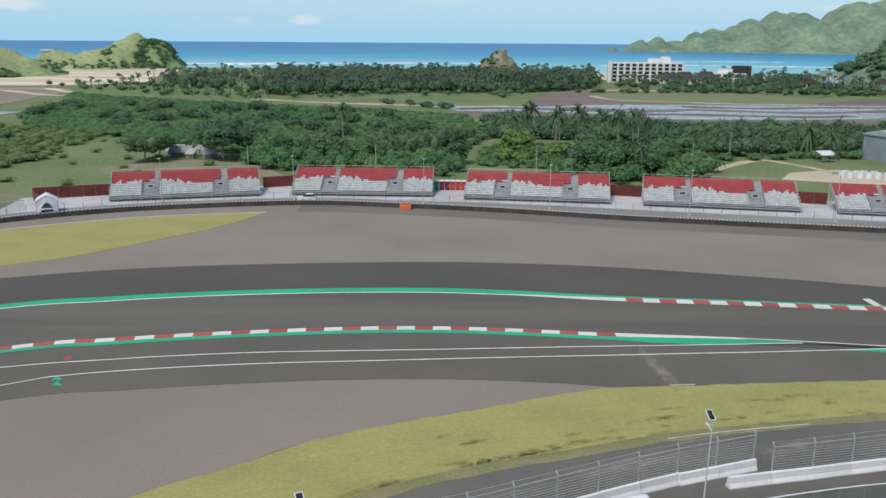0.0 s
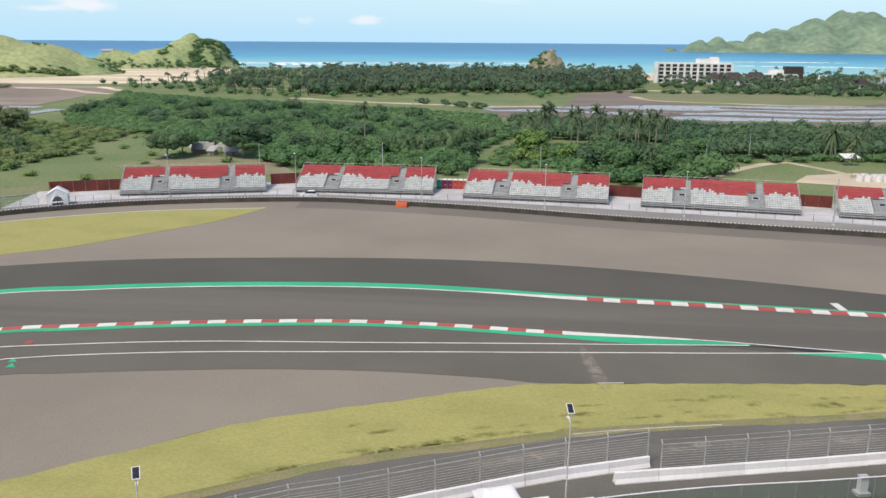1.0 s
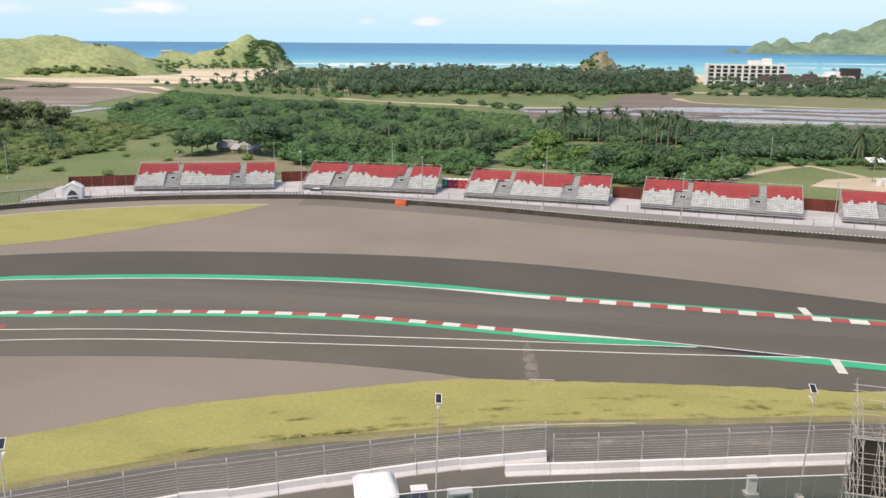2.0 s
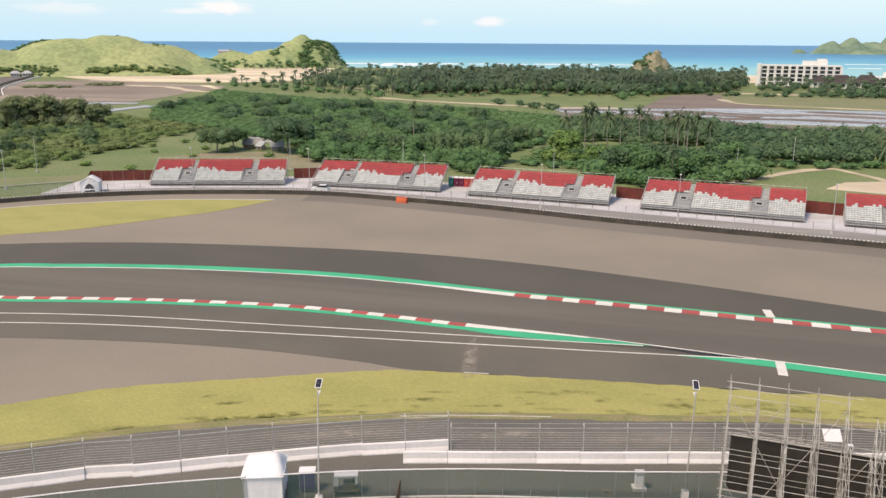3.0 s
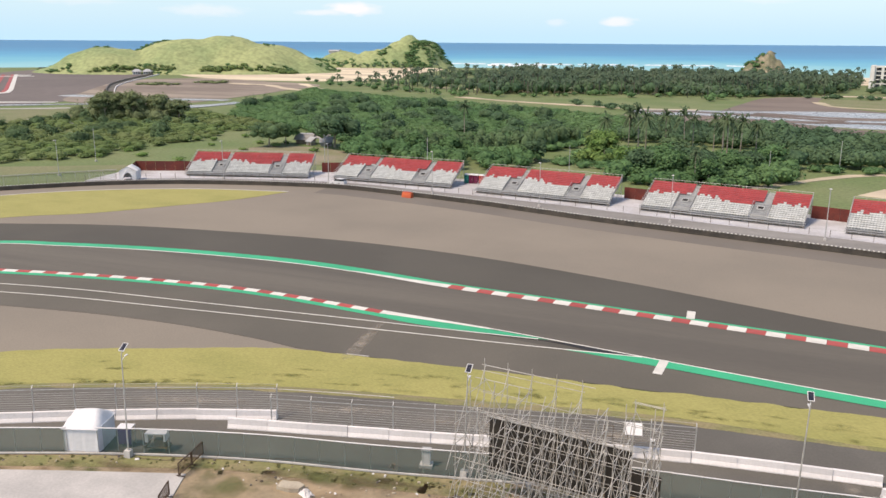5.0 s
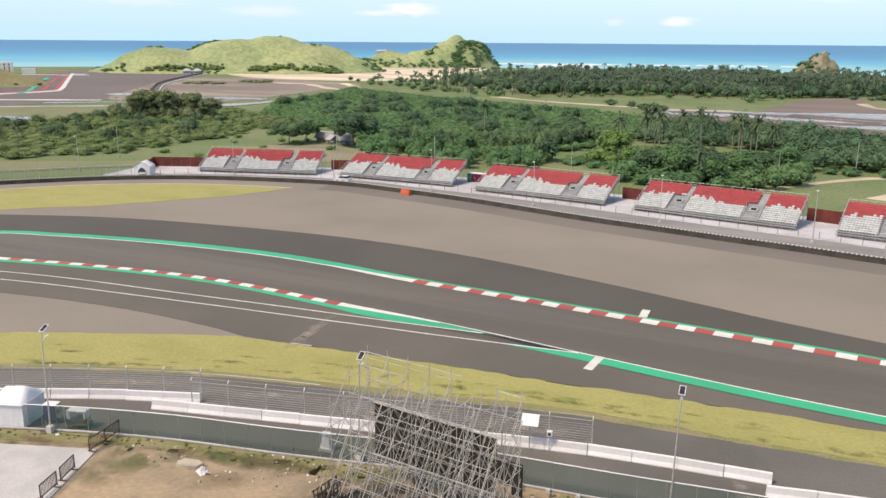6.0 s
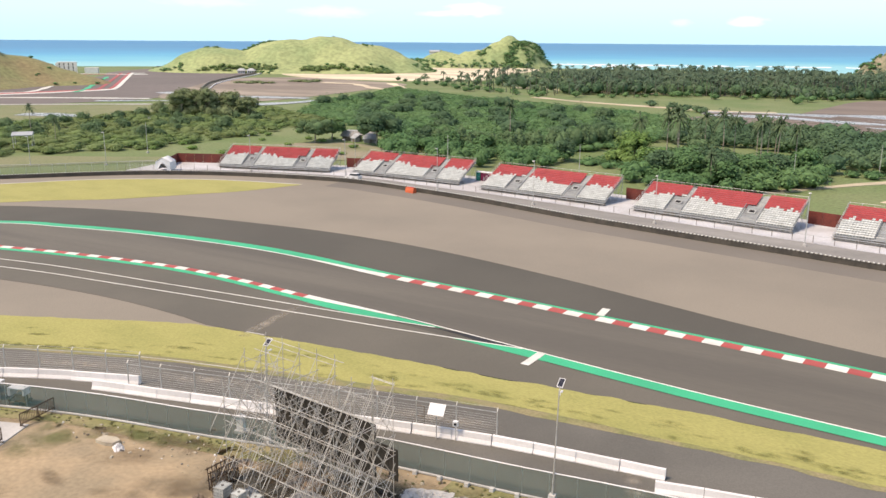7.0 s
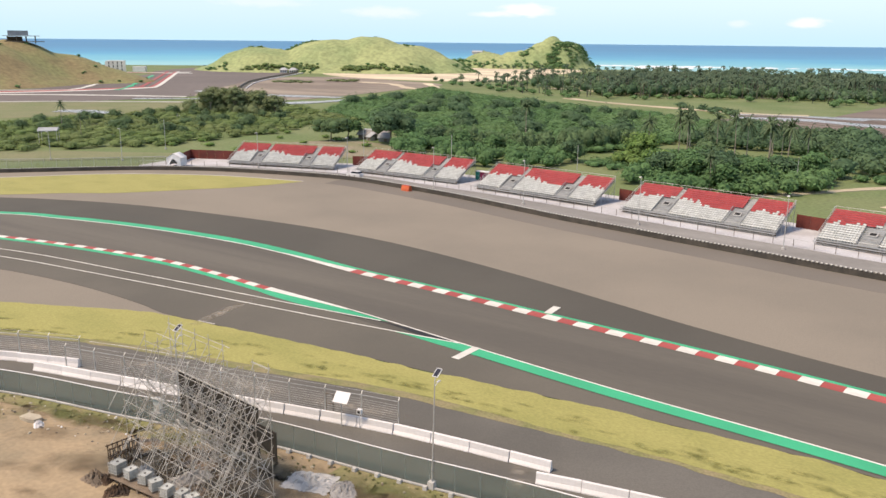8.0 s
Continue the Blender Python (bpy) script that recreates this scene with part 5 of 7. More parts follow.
def grandstand(rail_a, rail_b, first=None):
    """rail_a, rail_b: the two ends of the rail along the stand's back."""
    (ax, ay), (bx, by) = rail_a, rail_b
    m = place((ax + bx) / 2, (ay + by) / 2, 0.16, math.atan2(by - ay, bx - ax))
    if first:
        return copy_thing(first, m)
    ob = thing("grandstand", "temporary grandstand with white lower and red upper seats", "grandstand", group="grandstands beside the track")
    ob.matrix_basis = m
    rr = random.Random(7)
    x0 = -STAND_W / 2
    row_z = lambda i: 0.85 + RISE * i
    row_y = lambda i: -STAND_D + PITCH * i
    for i in range(ROWS_N):
        cuts = [0.0] + [q for m01 in MOUTHS for q in m01] + [1.0] if i < MOUTH_ROWS else [0.0, 1.0]
        for f0, f1 in zip(cuts[::2], cuts[1::2]):
            c, w = x0 + (f0 + f1) / 2 * STAND_W, (f1 - f0) * STAND_W
            part("tread", Geo().box((c, row_y(i) + PITCH / 2, row_z(i) - 0.04), (w, PITCH + 0.02, 0.06)).box((c, row_y(i), row_z(i) - 0.17), (w, 0.03, 0.24)), DECK, ob)
    white, red = Geo(), Geo()
    n = int(STAND_W / 0.5)
    for s in range(n):
        f = (s + 0.5) / n
        limit = y_on(WHITE_TOP, f) + rr.choice((-0.5, -0.3, 0.0, 0.2, 0.4, 1.1))
        for i in range(ROWS_N):
            if (i >= MOUTH_ROWS and any(abs(f - a) < 0.024 for a in AISLES)) or (i < MOUTH_ROWS and any(a < f < b for a, b in MOUTHS)):
                continue
            g = white if i < limit else red
            x = x0 + (s + 0.5) * STAND_W / n
            sw, sb, sd = (0.455, 0.22, 0.34) if g is white else (0.49, 0.26, 0.44)
            y1 = row_y(i) + PITCH - 0.08
            g.box((x, y1 - sd / 2, row_z(i) + 0.28), (sw, sd, 0.05)).box((x, y1, row_z(i) + 0.26 + sb / 2), (sw, 0.05, sb)).box((x, y1 - 0.2, row_z(i) + 0.13), (0.08, 0.16, 0.26))
    part("white_seating", white, SEAT_WHITE, ob, "rows of white plastic seats", kind="stuff")
    part("red_seating", red, SEAT_RED, ob, "rows of red plastic seats", kind="stuff")
    for k, (a, (m0, m1)) in enumerate(zip(AISLES, MOUTHS)):
        xa = x0 + a * STAND_W
        for i in range(MOUTH_ROWS, ROWS_N):
            for h in (0, 1):
                part("step", Geo().box((xa, row_y(i) + (0.25 + 0.5 * h) * PITCH, row_z(i) + 0.03 + 0.13 * h), (1.2, PITCH / 2 - 0.01, 0.08)), STEEL, ob, "pale aisle step")
        c, w = x0 + (m0 + m1) / 2 * STAND_W, (m1 - m0) * STAND_W
        # stairs up from the front to a small covered doorway
        for i in range(MOUTH_ROWS):
            part("stair", Geo().box((c, row_y(i) + PITCH / 2, row_z(i) + 0.06), (w - 0.1, PITCH, 0.07)).box((c, row_y(i) + 0.02, row_z(i) - 0.08), (w - 0.1, 0.03, 0.24)), DECK, ob, "grey entrance stair")
        for u in (-1, 1):
            part("stair_side", Geo().profile([(-0.03, 0), (0.03, 0), (0.03, 0.45), (-0.03, 0.45)], (c + u * w / 2, row_y(0), row_z(0)), (c + u * w / 2, row_y(MOUTH_ROWS), row_z(MOUTH_ROWS))), DECK, ob, "grey side panel of the entrance")
        hy, hz = row_y(4), row_z(4)
        part("door_frame", Geo().profile([(-w * 0.21, 0.16), (w * 0.21, 0.16), (w * 0.21, 0.24), (-w * 0.21, 0.24)], (c, hy, hz), (c, hy + 0.9, hz + 0.9 * RISE / PITCH)), STEEL, ob, "pale frame of the stair doorway")
        # no hole here: the doorway's inner shade is a flat dark sheet
        part("door_opening", Geo().profile([(-w * 0.15, 0.25), (w * 0.15, 0.25), (w * 0.15, 0.27), (-w * 0.15, 0.27)], (c, hy + 0.15, hz + 0.15 * RISE / PITCH), (c, hy + 0.75, hz + 0.75 * RISE / PITCH)), SHADE, ob, "dark sheet painted as the shaded stair doorway")
    for i, z in enumerate((0.55, 0.82)):
        part("front_walk", Geo().box((0, -STAND_D - 0.75 + 0.5 * i, z), (STAND_W + 0.6, 0.5, 0.09)), DECK, ob, "grey front walkway")
    # dark sheet added for the shadow that lies under the front row
    part("front_skirt", Geo().box((0, -STAND_D + 0.1, 0.34), (STAND_W + 0.2, 0.06, 0.66)), STEEL_DARK, ob, "dark panel painted as shade below the front row")
    part("front_rail", Geo().tube((x0, -STAND_D - 0.95, 1.55), (-x0, -STAND_D - 0.95, 1.55), 0.03, 5), STEEL, ob)
    top_z = row_z(ROWS_N - 1)
    k = 15
    for i in range(k + 1):
        x = x0 + STAND_W * i / k
        part("rail_post", Geo().tube((x, -0.02, top_z), (x, -0.02, top_z + 0.92), 0.04, 5), STEEL, ob)
        part("front_post", Geo().tube((x, -STAND_D - 0.95, -0.05), (x, -STAND_D - 0.95, 1.55), 0.03, 5), STEEL, ob)
        for ly, lz in ((-0.05, top_z), (-3.2, row_z(8)), (-STAND_D + 0.25, 0.9)):
            part("leg", Geo().tube((x, ly, -0.05), (x, ly, lz), 0.04, 5), STEEL, ob)
        if i < k:
            xb = x0 + STAND_W * (i + 1) / k
            part("brace", Geo().tube((x, -0.1, 0.1), (xb, -0.1, top_z), 0.025, 4), STEEL, ob)
    for z in (top_z + 0.45, top_z + 0.9):
        part("back_rail", Geo().tube((x0, -0.02, z), (-x0, -0.02, z), 0.035, 5), STEEL, ob)
    for s in (-1, 1):
        x = s * (STAND_W / 2 + 0.05)
        for dz in (0.5, 0.95):
            part("side_rail", Geo().tube((x, -STAND_D + 0.1, 0.95 + dz), (x, -0.02, top_z + dz), 0.035, 5), STEEL, ob)
        for i in range(0, ROWS_N + 1, 2):
            ii = min(i, ROWS_N - 1)
            part("side_post", Geo().tube((x, row_y(ii), row_z(ii) - 0.2), (x, row_y(ii), row_z(ii) + 0.95), 0.03, 5), STEEL, ob)
        for yb, zb in ((-5.6, row_z(4)), (-2.6, row_z(9))):
            part("side_brace", Geo().tube((x, yb, 0.0), (x, -0.05, zb), 0.03, 4), STEEL, ob)
            part("side_leg", Geo().tube((x, yb, -0.05), (x, yb, zb), 0.04, 5), STEEL, ob)
        part("side_skirt", Geo().profile([(-0.02, -0.2), (0.02, -0.2), (0.02, 0.02), (-0.02, 0.02)], (x, -STAND_D + 0.1, 0.9), (x, -0.02, top_z)), STEEL, ob)
    return ob


stand = None
for a, b in (((-74.8, 172.5), (-45.9, 181.4)), ((-37.0, 182.9), (-6.8, 183.0)), ((1.1, 180.7), (31.1, 177.5)), ((38.1, 176.0), (68.0, 171.4)), ((74.8, 170.1), (104.7, 165.7))):
    made = grandstand(a, b, stand)
    stand = stand or made


def cloth_wall(points, h=2.5):
    ob = thing("wall_cloth", "red-brown cloth screen wall between the grandstands", "wall", kind="structure")
    for (xa, ya), (xb, yb) in zip(points, points[1:]):
        n = max(1, round(math.hypot(xb - xa, yb - ya) / 2.4))
        for i in range(n):
            a = (xa + (xb - xa) * i / n, ya + (yb - ya) * i / n)
            b = (xa + (xb - xa) * (i + 1) / n, ya + (yb - ya) * (i + 1) / n)
            t = math.atan2(b[1] - a[1], b[0] - a[0])
            part("panel", Geo().box(((a[0] + b[0]) / 2, (a[1] + b[1]) / 2, h / 2 + 0.08), (math.hypot(b[0] - a[0], b[1] - a[1]) - 0.05, 0.05, h), t), FENCE_BROWN, ob)
            part("post", Geo().tube((a[0], a[1] + 0.1, 0.02), (a[0], a[1] + 0.1, h + 0.2), 0.04, 5), STEEL_DARK, ob)


cloth_wall([(-83.2, 157.2), (-89.0, 165.8), (-73.5, 172.6)])
cloth_wall([(-45.3, 183.2), (-37.5, 187.0)])
cloth_wall([(31.4, 179.4), (38.4, 177.8)])
cloth_wall([(68.0, 173.6), (75.4, 171.8)])

for k, (mat, word) in enumerate(((TEAL, "teal"), (MAROON, "maroon"), (MAROON, "maroon"), (RED, "red"), (RED, "red"), (RED, "red"))):
    c = thing("portable_toilet", f"{word} plastic portable toilet with a white roof", "portable toilet", (-6.2 + 1.22 * k, 183.6, 0.06), 0.0, "portable toilets between the stands")
    part("body", Geo().box((0, 0, 1.05), (1.08, 1.08, 2.1)), mat, c)
    door = part("door", Geo().box((0, -0.56, 1.02), (0.7, 0.04, 1.9)), mat, c)
    part("handle", Geo().box((0.25, -0.6, 1.05), (0.1, 0.05, 0.16)), WHITE, door, "pale handle")
    part("vent", Geo().box((0, -0.59, 1.75), (0.4, 0.03, 0.16)), SHADE, door, "dark vent slot")
    part("roof", Geo().box((0, 0, 2.2), (1.14, 1.14, 0.22), 0, 0.8), WHITE, c, "white domed roof")


def flood_pole(x, y, h, arm=True):
    ob = thing("lamp_post", "slim grey lamp post with a small lamp head", "lamp post", (x, y, 0.03), 0.0, "lamp posts along the track")
    part("pole", Geo().tube((0, 0, 0), (0, 0, h), 0.09, 6, 0.06), STEEL, ob)
    if arm:
        part("lamp_head", Geo().box((0, -0.3, h + 0.04), (0.42, 0.62, 0.12), 0, 0.8), STEEL, ob)
    part("footing", Geo().box((0, 0, 0.2), (0.5, 0.5, 0.4)), CONCRETE, ob)


for x, y, h in ((-61.5, 164.8, 9.1), (-35.4, 169.6, 9.3), (-8.1, 167.3, 9.3), (17.3, 163.1, 9.0), (43.8, 158.5, 8.9), (70.0, 154.7, 8.9), (-116.4, 141, 7.6), (-100.5, 152, 8.6)):
    flood_pole(x, y, h)
for x, y, h in ((-111, 174.4, 9.0), (16.5, 190, 9.5), (75.5, 240, 8.2), (-21.0, 194, 9.0), (59, 217, 7.5), (-52, 196, 8.0)):
    flood_pole(x, y, h, False)

orange = thing("barrier_orange", "orange plastic safety barrier block on the run-off", "safety barrier", (-11.3, 161.4, 0.03), -0.15)
part("body", Geo().profile([(-0.55, 0), (0.55, 0), (0.5, 0.5), (0.32, 1.15), (-0.32, 1.15), (-0.5, 0.5)], (-1.15, 0, 0), (1.15, 0, 0)), ORANGE, orange)
part("lid", Geo().box((0, 0, 1.2), (1.6, 0.5, 0.1)), RED, orange)

CAR_GLASS = WINDOW
car = thing("car", "small white hatchback on the lane behind the tyre wall", "car", (-32.5, 168.9, 0.07), 0.05)
part("body", Geo().profile([(-1.9, 0.3), (1.9, 0.3), (1.95, 0.75), (1.2, 0.92), (0.6, 1.0), (-1.85, 0.98), (-1.95, 0.6)], (0, -0.8, 0), (0, 0.8, 0)), WHITE, car)
part("cabin", Geo().profile([(-1.75, 0.98), (0.9, 0.95), (0.25, 1.42), (-1.35, 1.45)], (0, -0.72, 0), (0, 0.72, 0)), CAR_GLASS, car, "dark glazed cabin")
part("roof", Geo().box((-0.55, 0, 1.47), (0.05, 0.05, 0.02)).profile([(-1.33, 1.45), (0.22, 1.43), (0.1, 1.5), (-1.2, 1.52)], (0, -0.7, 0), (0, 0.7, 0)), WHITE, car)
wheel = Geo().tube((0, -0.1, 0), (0, 0.1, 0), 0.31, 12).mesh("wheel", RUBBER)
for u in (-1.25, 1.25):
    for s in (-0.8, 0.8):
        w = part("wheel", wheel, RUBBER, car)
        w.matrix_basis = Matrix.Translation((s, u, 0.31)) @ Matrix.Rotation(math.pi / 2, 4, "Z")
        part("rim", Geo().tube((0, -0.11, 0), (0, 0.11, 0), 0.19, 10), STEEL, w, "grey steel rim")

# green mesh fence that runs on along the left of the circuit
lf = thing("mesh_fence", "pale green mesh fence along the track wall", "fence")
ls = walk_line(curve([(-190, 52), (-160, 80), (-135, 104), (-112, 126), (-102, 135), (-93, 145.5), (-84, 155)]), 3.0)
for (xa, ya, aa), (xb, yb, _) in zip(ls, ls[1:]):
    part("post", Geo().tube((xa, ya, 0), (xa, ya, 2.3), 0.04, 5), STEEL, lf)
    part("rail", Geo().tube((xa, ya, 2.25), (xb, yb, 2.25), 0.07, 5), CONCRETE, lf)
    part("mesh", Geo().add([(xa, ya, 0.1), (xb, yb, 0.1), (xb, yb, 2.2), (xa, ya, 2.2)], [(0, 1, 2, 3)]), MESH, lf)


# ---- far land: flats, river, paths ----
def flat(name, poly, z, mat, label, category):
    pts = curve(poly + [poly[0]], 12)[:-1]
    area = sum(a[0] * b[1] - b[0] * a[1] for a, b in zip(pts, pts[1:] + pts[:1]))
    return surface(name, Geo().prism(pts if area > 0 else pts[::-1], z - 0.3, z), mat, label, category)


def ribbon(name, line, w, z, mat, label, category, wave=0.25):
    c = curve(line, 8)
    wob = [w / 2 * (1 + wave * math.sin(i * 1.3)) for i in range(len(c))]
    lo, hi = offset(c, -1), offset(c, 1)
    low = [(x + (a - x) * k, y + (b - y) * k) for (x, y), (a, b), k in zip(c, lo, wob)]
    high = [(x + (a - x) * k, y + (b - y) * k) for (x, y), (a, b), k in zip(c, hi, wob)]
    return surface(name, band(low, high, z, z - 0.2), mat, label, category)


TRODDEN = material("trodden dry grass", (0.205, 0.205, 0.112), (0.170, 0.195, 0.092), 0.06, 1.5, 0.95, 0.4, 0.1, spread=0.2)
flat("sand_flat", [(-248, 640), (-285, 760), (-335, 940), (-480, 912), (-471, 829), (-540, 750), (-470, 640), (-390, 590), (-300, 590)], 0.22, SAND, "pale open sand flat below the hills", "sand")
flat("mud_flat", [(-335, 575), (-262, 545), (-246, 470), (-236, 420), (-232, 345), (-290, 335), (-345, 400), (-430, 530), (-400, 590)], 0.14, MUD, "brown dry mud flat behind the scrub", "mud")
flat("mud_field", [(30, 432), (36, 480), (46, 545), (62, 566), (80, 566), (78, 511), (96, 470), (125, 450), (180, 462), (240, 515), (260, 470), (180, 440), (90, 425)], 0.14, FIELD, "brown bare field beside the river", "field")
flat("river_meadow", [(80, 566), (90, 552), (175, 566), (214, 514), (240, 520), (180, 466), (122, 461), (98, 474), (82, 498), (76, 525)], 0.16, TRODDEN, "olive grass field beside the river", "grass")
flat("mud_bank", [(-12, 380), (0, 400), (40, 405), (89, 362), (190, 372), (290, 372), (290, 350), (185, 345), (89, 340), (20, 360)], 0.14, FIELD, "brown muddy river bank", "mud")
flat("river", [(-5, 400), (-10, 426), (40, 436), (82, 452), (180, 458), (260, 462), (340, 455), (330, 400), (190, 378), (89, 368), (40, 396)], 0.2, WATER, "shallow grey river with mud banks", "river")
for pts, w in (([(20, 398), (60, 386), (95, 392), (150, 384), (176, 392)], 9), ([(46, 424), (90, 412), (112, 420), (160, 408), (215, 424)], 11), ([(110, 440), (150, 432), (190, 444), (250, 440)], 9), ([(200, 402), (240, 396), (300, 408)], 10), ([(230, 428), (280, 420), (330, 432)], 8), ([(-6, 412), (20, 420), (60, 408), (84, 398)], 9)):
    ribbon("mud_bar", pts, w, 0.3, FIELD, "brown mud bar in the river", "mud")
ribbon("sand_bank", [(75, 523), (82, 492), (96, 482), (115, 476), (150, 464), (190, 464)], 5.0, 0.26, SAND_DULL, "pale sand bank along the river", "sand")
ribbon("sand_bank", [(80, 584), (100, 590), (128, 586)], 9.0, 0.26, SAND, "pale sand at the grove's edge", "sand")
ribbon("sand_track", [(-122, 470), (-90, 452), (-40, 436), (-8, 428), (20, 434)], 6.5, 0.24, SAND_DULL, "pale sandy track through the scrub", "path")
ribbon("sand_track_far", [(-180, 560), (-120, 545), (-60, 548), (-20, 556)], 5.0, 0.18, SAND_DULL, "pale sandy track before the palm grove", "path")
for pts, w in (([(-330, 372), (-270, 370), (-222, 382)], 12), ([(-236, 298), (-218, 317), (-212, 337), (-208, 353), (-206, 372)], 11), ([(-300, 300), (-262, 330), (-224, 338)], 6)):
    ribbon("water_channel", pts, w, 0.26, WATER, "shallow water channel on the mud flat", "channel")
for pts, w in (([(-330, 530), (-312, 527), (-295, 525), (-255, 491), (-237, 481)], 7), ([(-281, 551), (-256, 523), (-231, 495)], 6)):
    ribbon("sand_strip", pts, w, 0.28, SAND, "pale sand strip across the mud flat", "sand")
ribbon("sand_track_right", [(53, 201), (55, 204), (62.7, 214), (72.4, 228), (78.6, 235), (86, 240), (89, 234), (93.4, 225), (95, 218), (98, 212)], 2.8, 0.12, SAND_DULL, "sandy track beside the scrub", "path")
flat("sand_yard", [(78, 205), (84, 216), (98, 222), (112, 214), (125, 200), (108, 196)], 0.1, SAND, "pale bare yard with stacked blocks", "yard")
WORN = material("trodden grey earth", (0.27, 0.235, 0.17), (0.20, 0.205, 0.11), 0.09, 1.5, 0.95, 0.4, 0.1, spread=0.18)
flat("sand_behind", [(-95, 205), (-88, 222), (-70, 226), (-52, 214), (-44, 200), (-56, 192), (-78, 194)], 0.1, WORN, "trodden earth by the hut", "earth")
flat("dry_meadow", [(-350, 215), (-320, 250), (-270, 292), (-226, 322), (-205, 300), (-212, 262), (-232, 222), (-255, 180), (-330, 150)], 0.08, TRODDEN, "dry olive meadow below the far track", "grass")
flat("sand_path_left", [(-150, 132), (-138, 148), (-112, 164), (-92, 176), (-86, 172), (-104, 152), (-128, 128)], 0.1, TRODDEN, "trodden dry grass behind the fence", "grass")
flat("beach", [(60, 880), (100, 760), (240, 790), (420, 850), (420, 880), (300, 885), (130, 925)], 0.2, SAND, "pale beach beyond the palms", "beach")

# far part of the circuit
FAR_ASPHALT = material("far asphalt", (0.172, 0.148, 0.136), (0.145, 0.126, 0.117), 0.01, 0.2, 0.9, 0.1)
flat("far_runoff", [(-460, 225), (-335, 240), (-292, 325), (-345, 425), (-440, 545), (-545, 690), (-600, 735), (-668, 660), (-620, 560), (-560, 505), (-440, 350), (-425, 290)], 0.12, FAR_ASPHALT, "wide brown asphalt area of the far circuit", "run-off")
FAR_PATH = curve([(-470, 190), (-440, 226), (-400, 276), (-386, 304), (-380, 336), (-379, 368), (-394, 388), (-460, 447), (-555, 531), (-590, 562)], 8)
FAR_ARC = [(x, y) for x, y in FAR_PATH if y < 378]
FAR_LEG = [(x, y) for x, y in FAR_PATH if y > 370]
ribbon("far_edge_white", FAR_ARC, 7.0, 0.25, PAINT_WHITE, "white painted edge of the far track", "road marking", 0.0)
ribbon("far_kerb_white", FAR_LEG, 3.0, 0.26, PAINT_WHITE, "white painted border of the far track", "road marking", 0.0)
ribbon("far_kerb_red", offset(FAR_ARC, 8.4), 9.5, 0.26, PAINT_RED, "broad red painted border of the far track", "road marking", 0.0)
for d, w, z in ((2.9, 2.4, 0.25), (10.0, 2.6, 0.26)):
    ribbon("far_leg_red", offset(FAR_LEG, d), w, z, PAINT_RED, "red painted border of the far track", "road marking", 0.0)
ribbon("far_top_white", [(-552, 546), (-572, 538), (-595, 526), (-640, 506)], 6.0, 0.25, PAINT_WHITE, "white painted end of the far track border", "road marking", 0.0)
ribbon("far_top_red", [(-562, 532), (-577, 526), (-600, 514), (-640, 496)], 5.0, 0.24, PAINT_RED, "red painted end of the far track border", "road marking", 0.0)
for x, y in ((-552, 540), (-566, 548), (-560, 528), (-578, 560)):
    surface("far_block", rectangle((x, y), 12, 4, 0.8, 0.34, 0.2), PAINT_WHITE, "white painted chevron beside the far kerb", "road marking")
ribbon("far_line_green", [(-373, 340), (-394, 364), (-458, 421), (-535, 491)], 3.0, 0.28, PAINT_GREEN, "green painted line of the far track", "road marking")
ribbon("far_line_inner", [(-420, 290), (-398, 316), (-402, 333), (-462, 392), (-537, 470)], 3.6, 0.28, PAINT_WHITE, "pale edge line of the far track", "road marking")
ribbon("far_line_pale", [(-410, 240), (-381, 271), (-344, 299), (-291, 329)], 5.0, 0.28, PAINT_WHITE, "pale edge line of the far track", "road marking")
ribbon("far_line_edge", [(-350, 215), (-310, 262), (-262, 300), (-225, 330)], 4.0, 0.22, CONCRETE, "pale service road by the far track", "road")
ribbon("pond", [(-258, 230), (-248, 236), (-238, 236), (-230, 241)], 11.0, 0.2, WATER, "small shallow pond in the meadow", "pond")
ribbon("pond_long", [(-224, 256), (-205, 250), (-186, 243)], 8.0, 0.2, WATER, "long shallow pond in the meadow", "pond")
ribbon("far_service_road", [(-331, 407), (-365, 444), (-389, 473), (-426, 527), (-469, 597), (-513, 666), (-530, 689)], 7.0, 0.3, ASPHALT_ROAD, "grey service road along the far wall", "road", 0.0)
fw = thing("wall_far", "dark tyre wall of the far circuit", "wall", kind="structure")
fl = walk_line(curve([(-335, 408), (-369, 445), (-393, 474), (-430, 528), (-473, 598), (-517, 667), (-534, 690), (-558, 713), (-594, 727), (-640, 730), (-674, 712), (-702, 680)], 8), 9.0)
for (xa, ya, _), (xb, yb, _) in zip(fl, fl[1:]):
    part("section", Geo().profile([(-0.6, 0), (0.6, 0), (0.5, 1.5), (-0.5, 1.5)], (xa, ya, 0.1), (xb, yb, 0.1)), STEEL_DARK, fw)
    part("kerb_section", Geo().profile([(-0.4, 0), (0.4, 0), (0.3, 0.7), (-0.3, 0.7)], (xa + 8, ya - 1, 0.1), (xb + 8, yb - 1, 0.1)), CONCRETE_WHITE, fw)


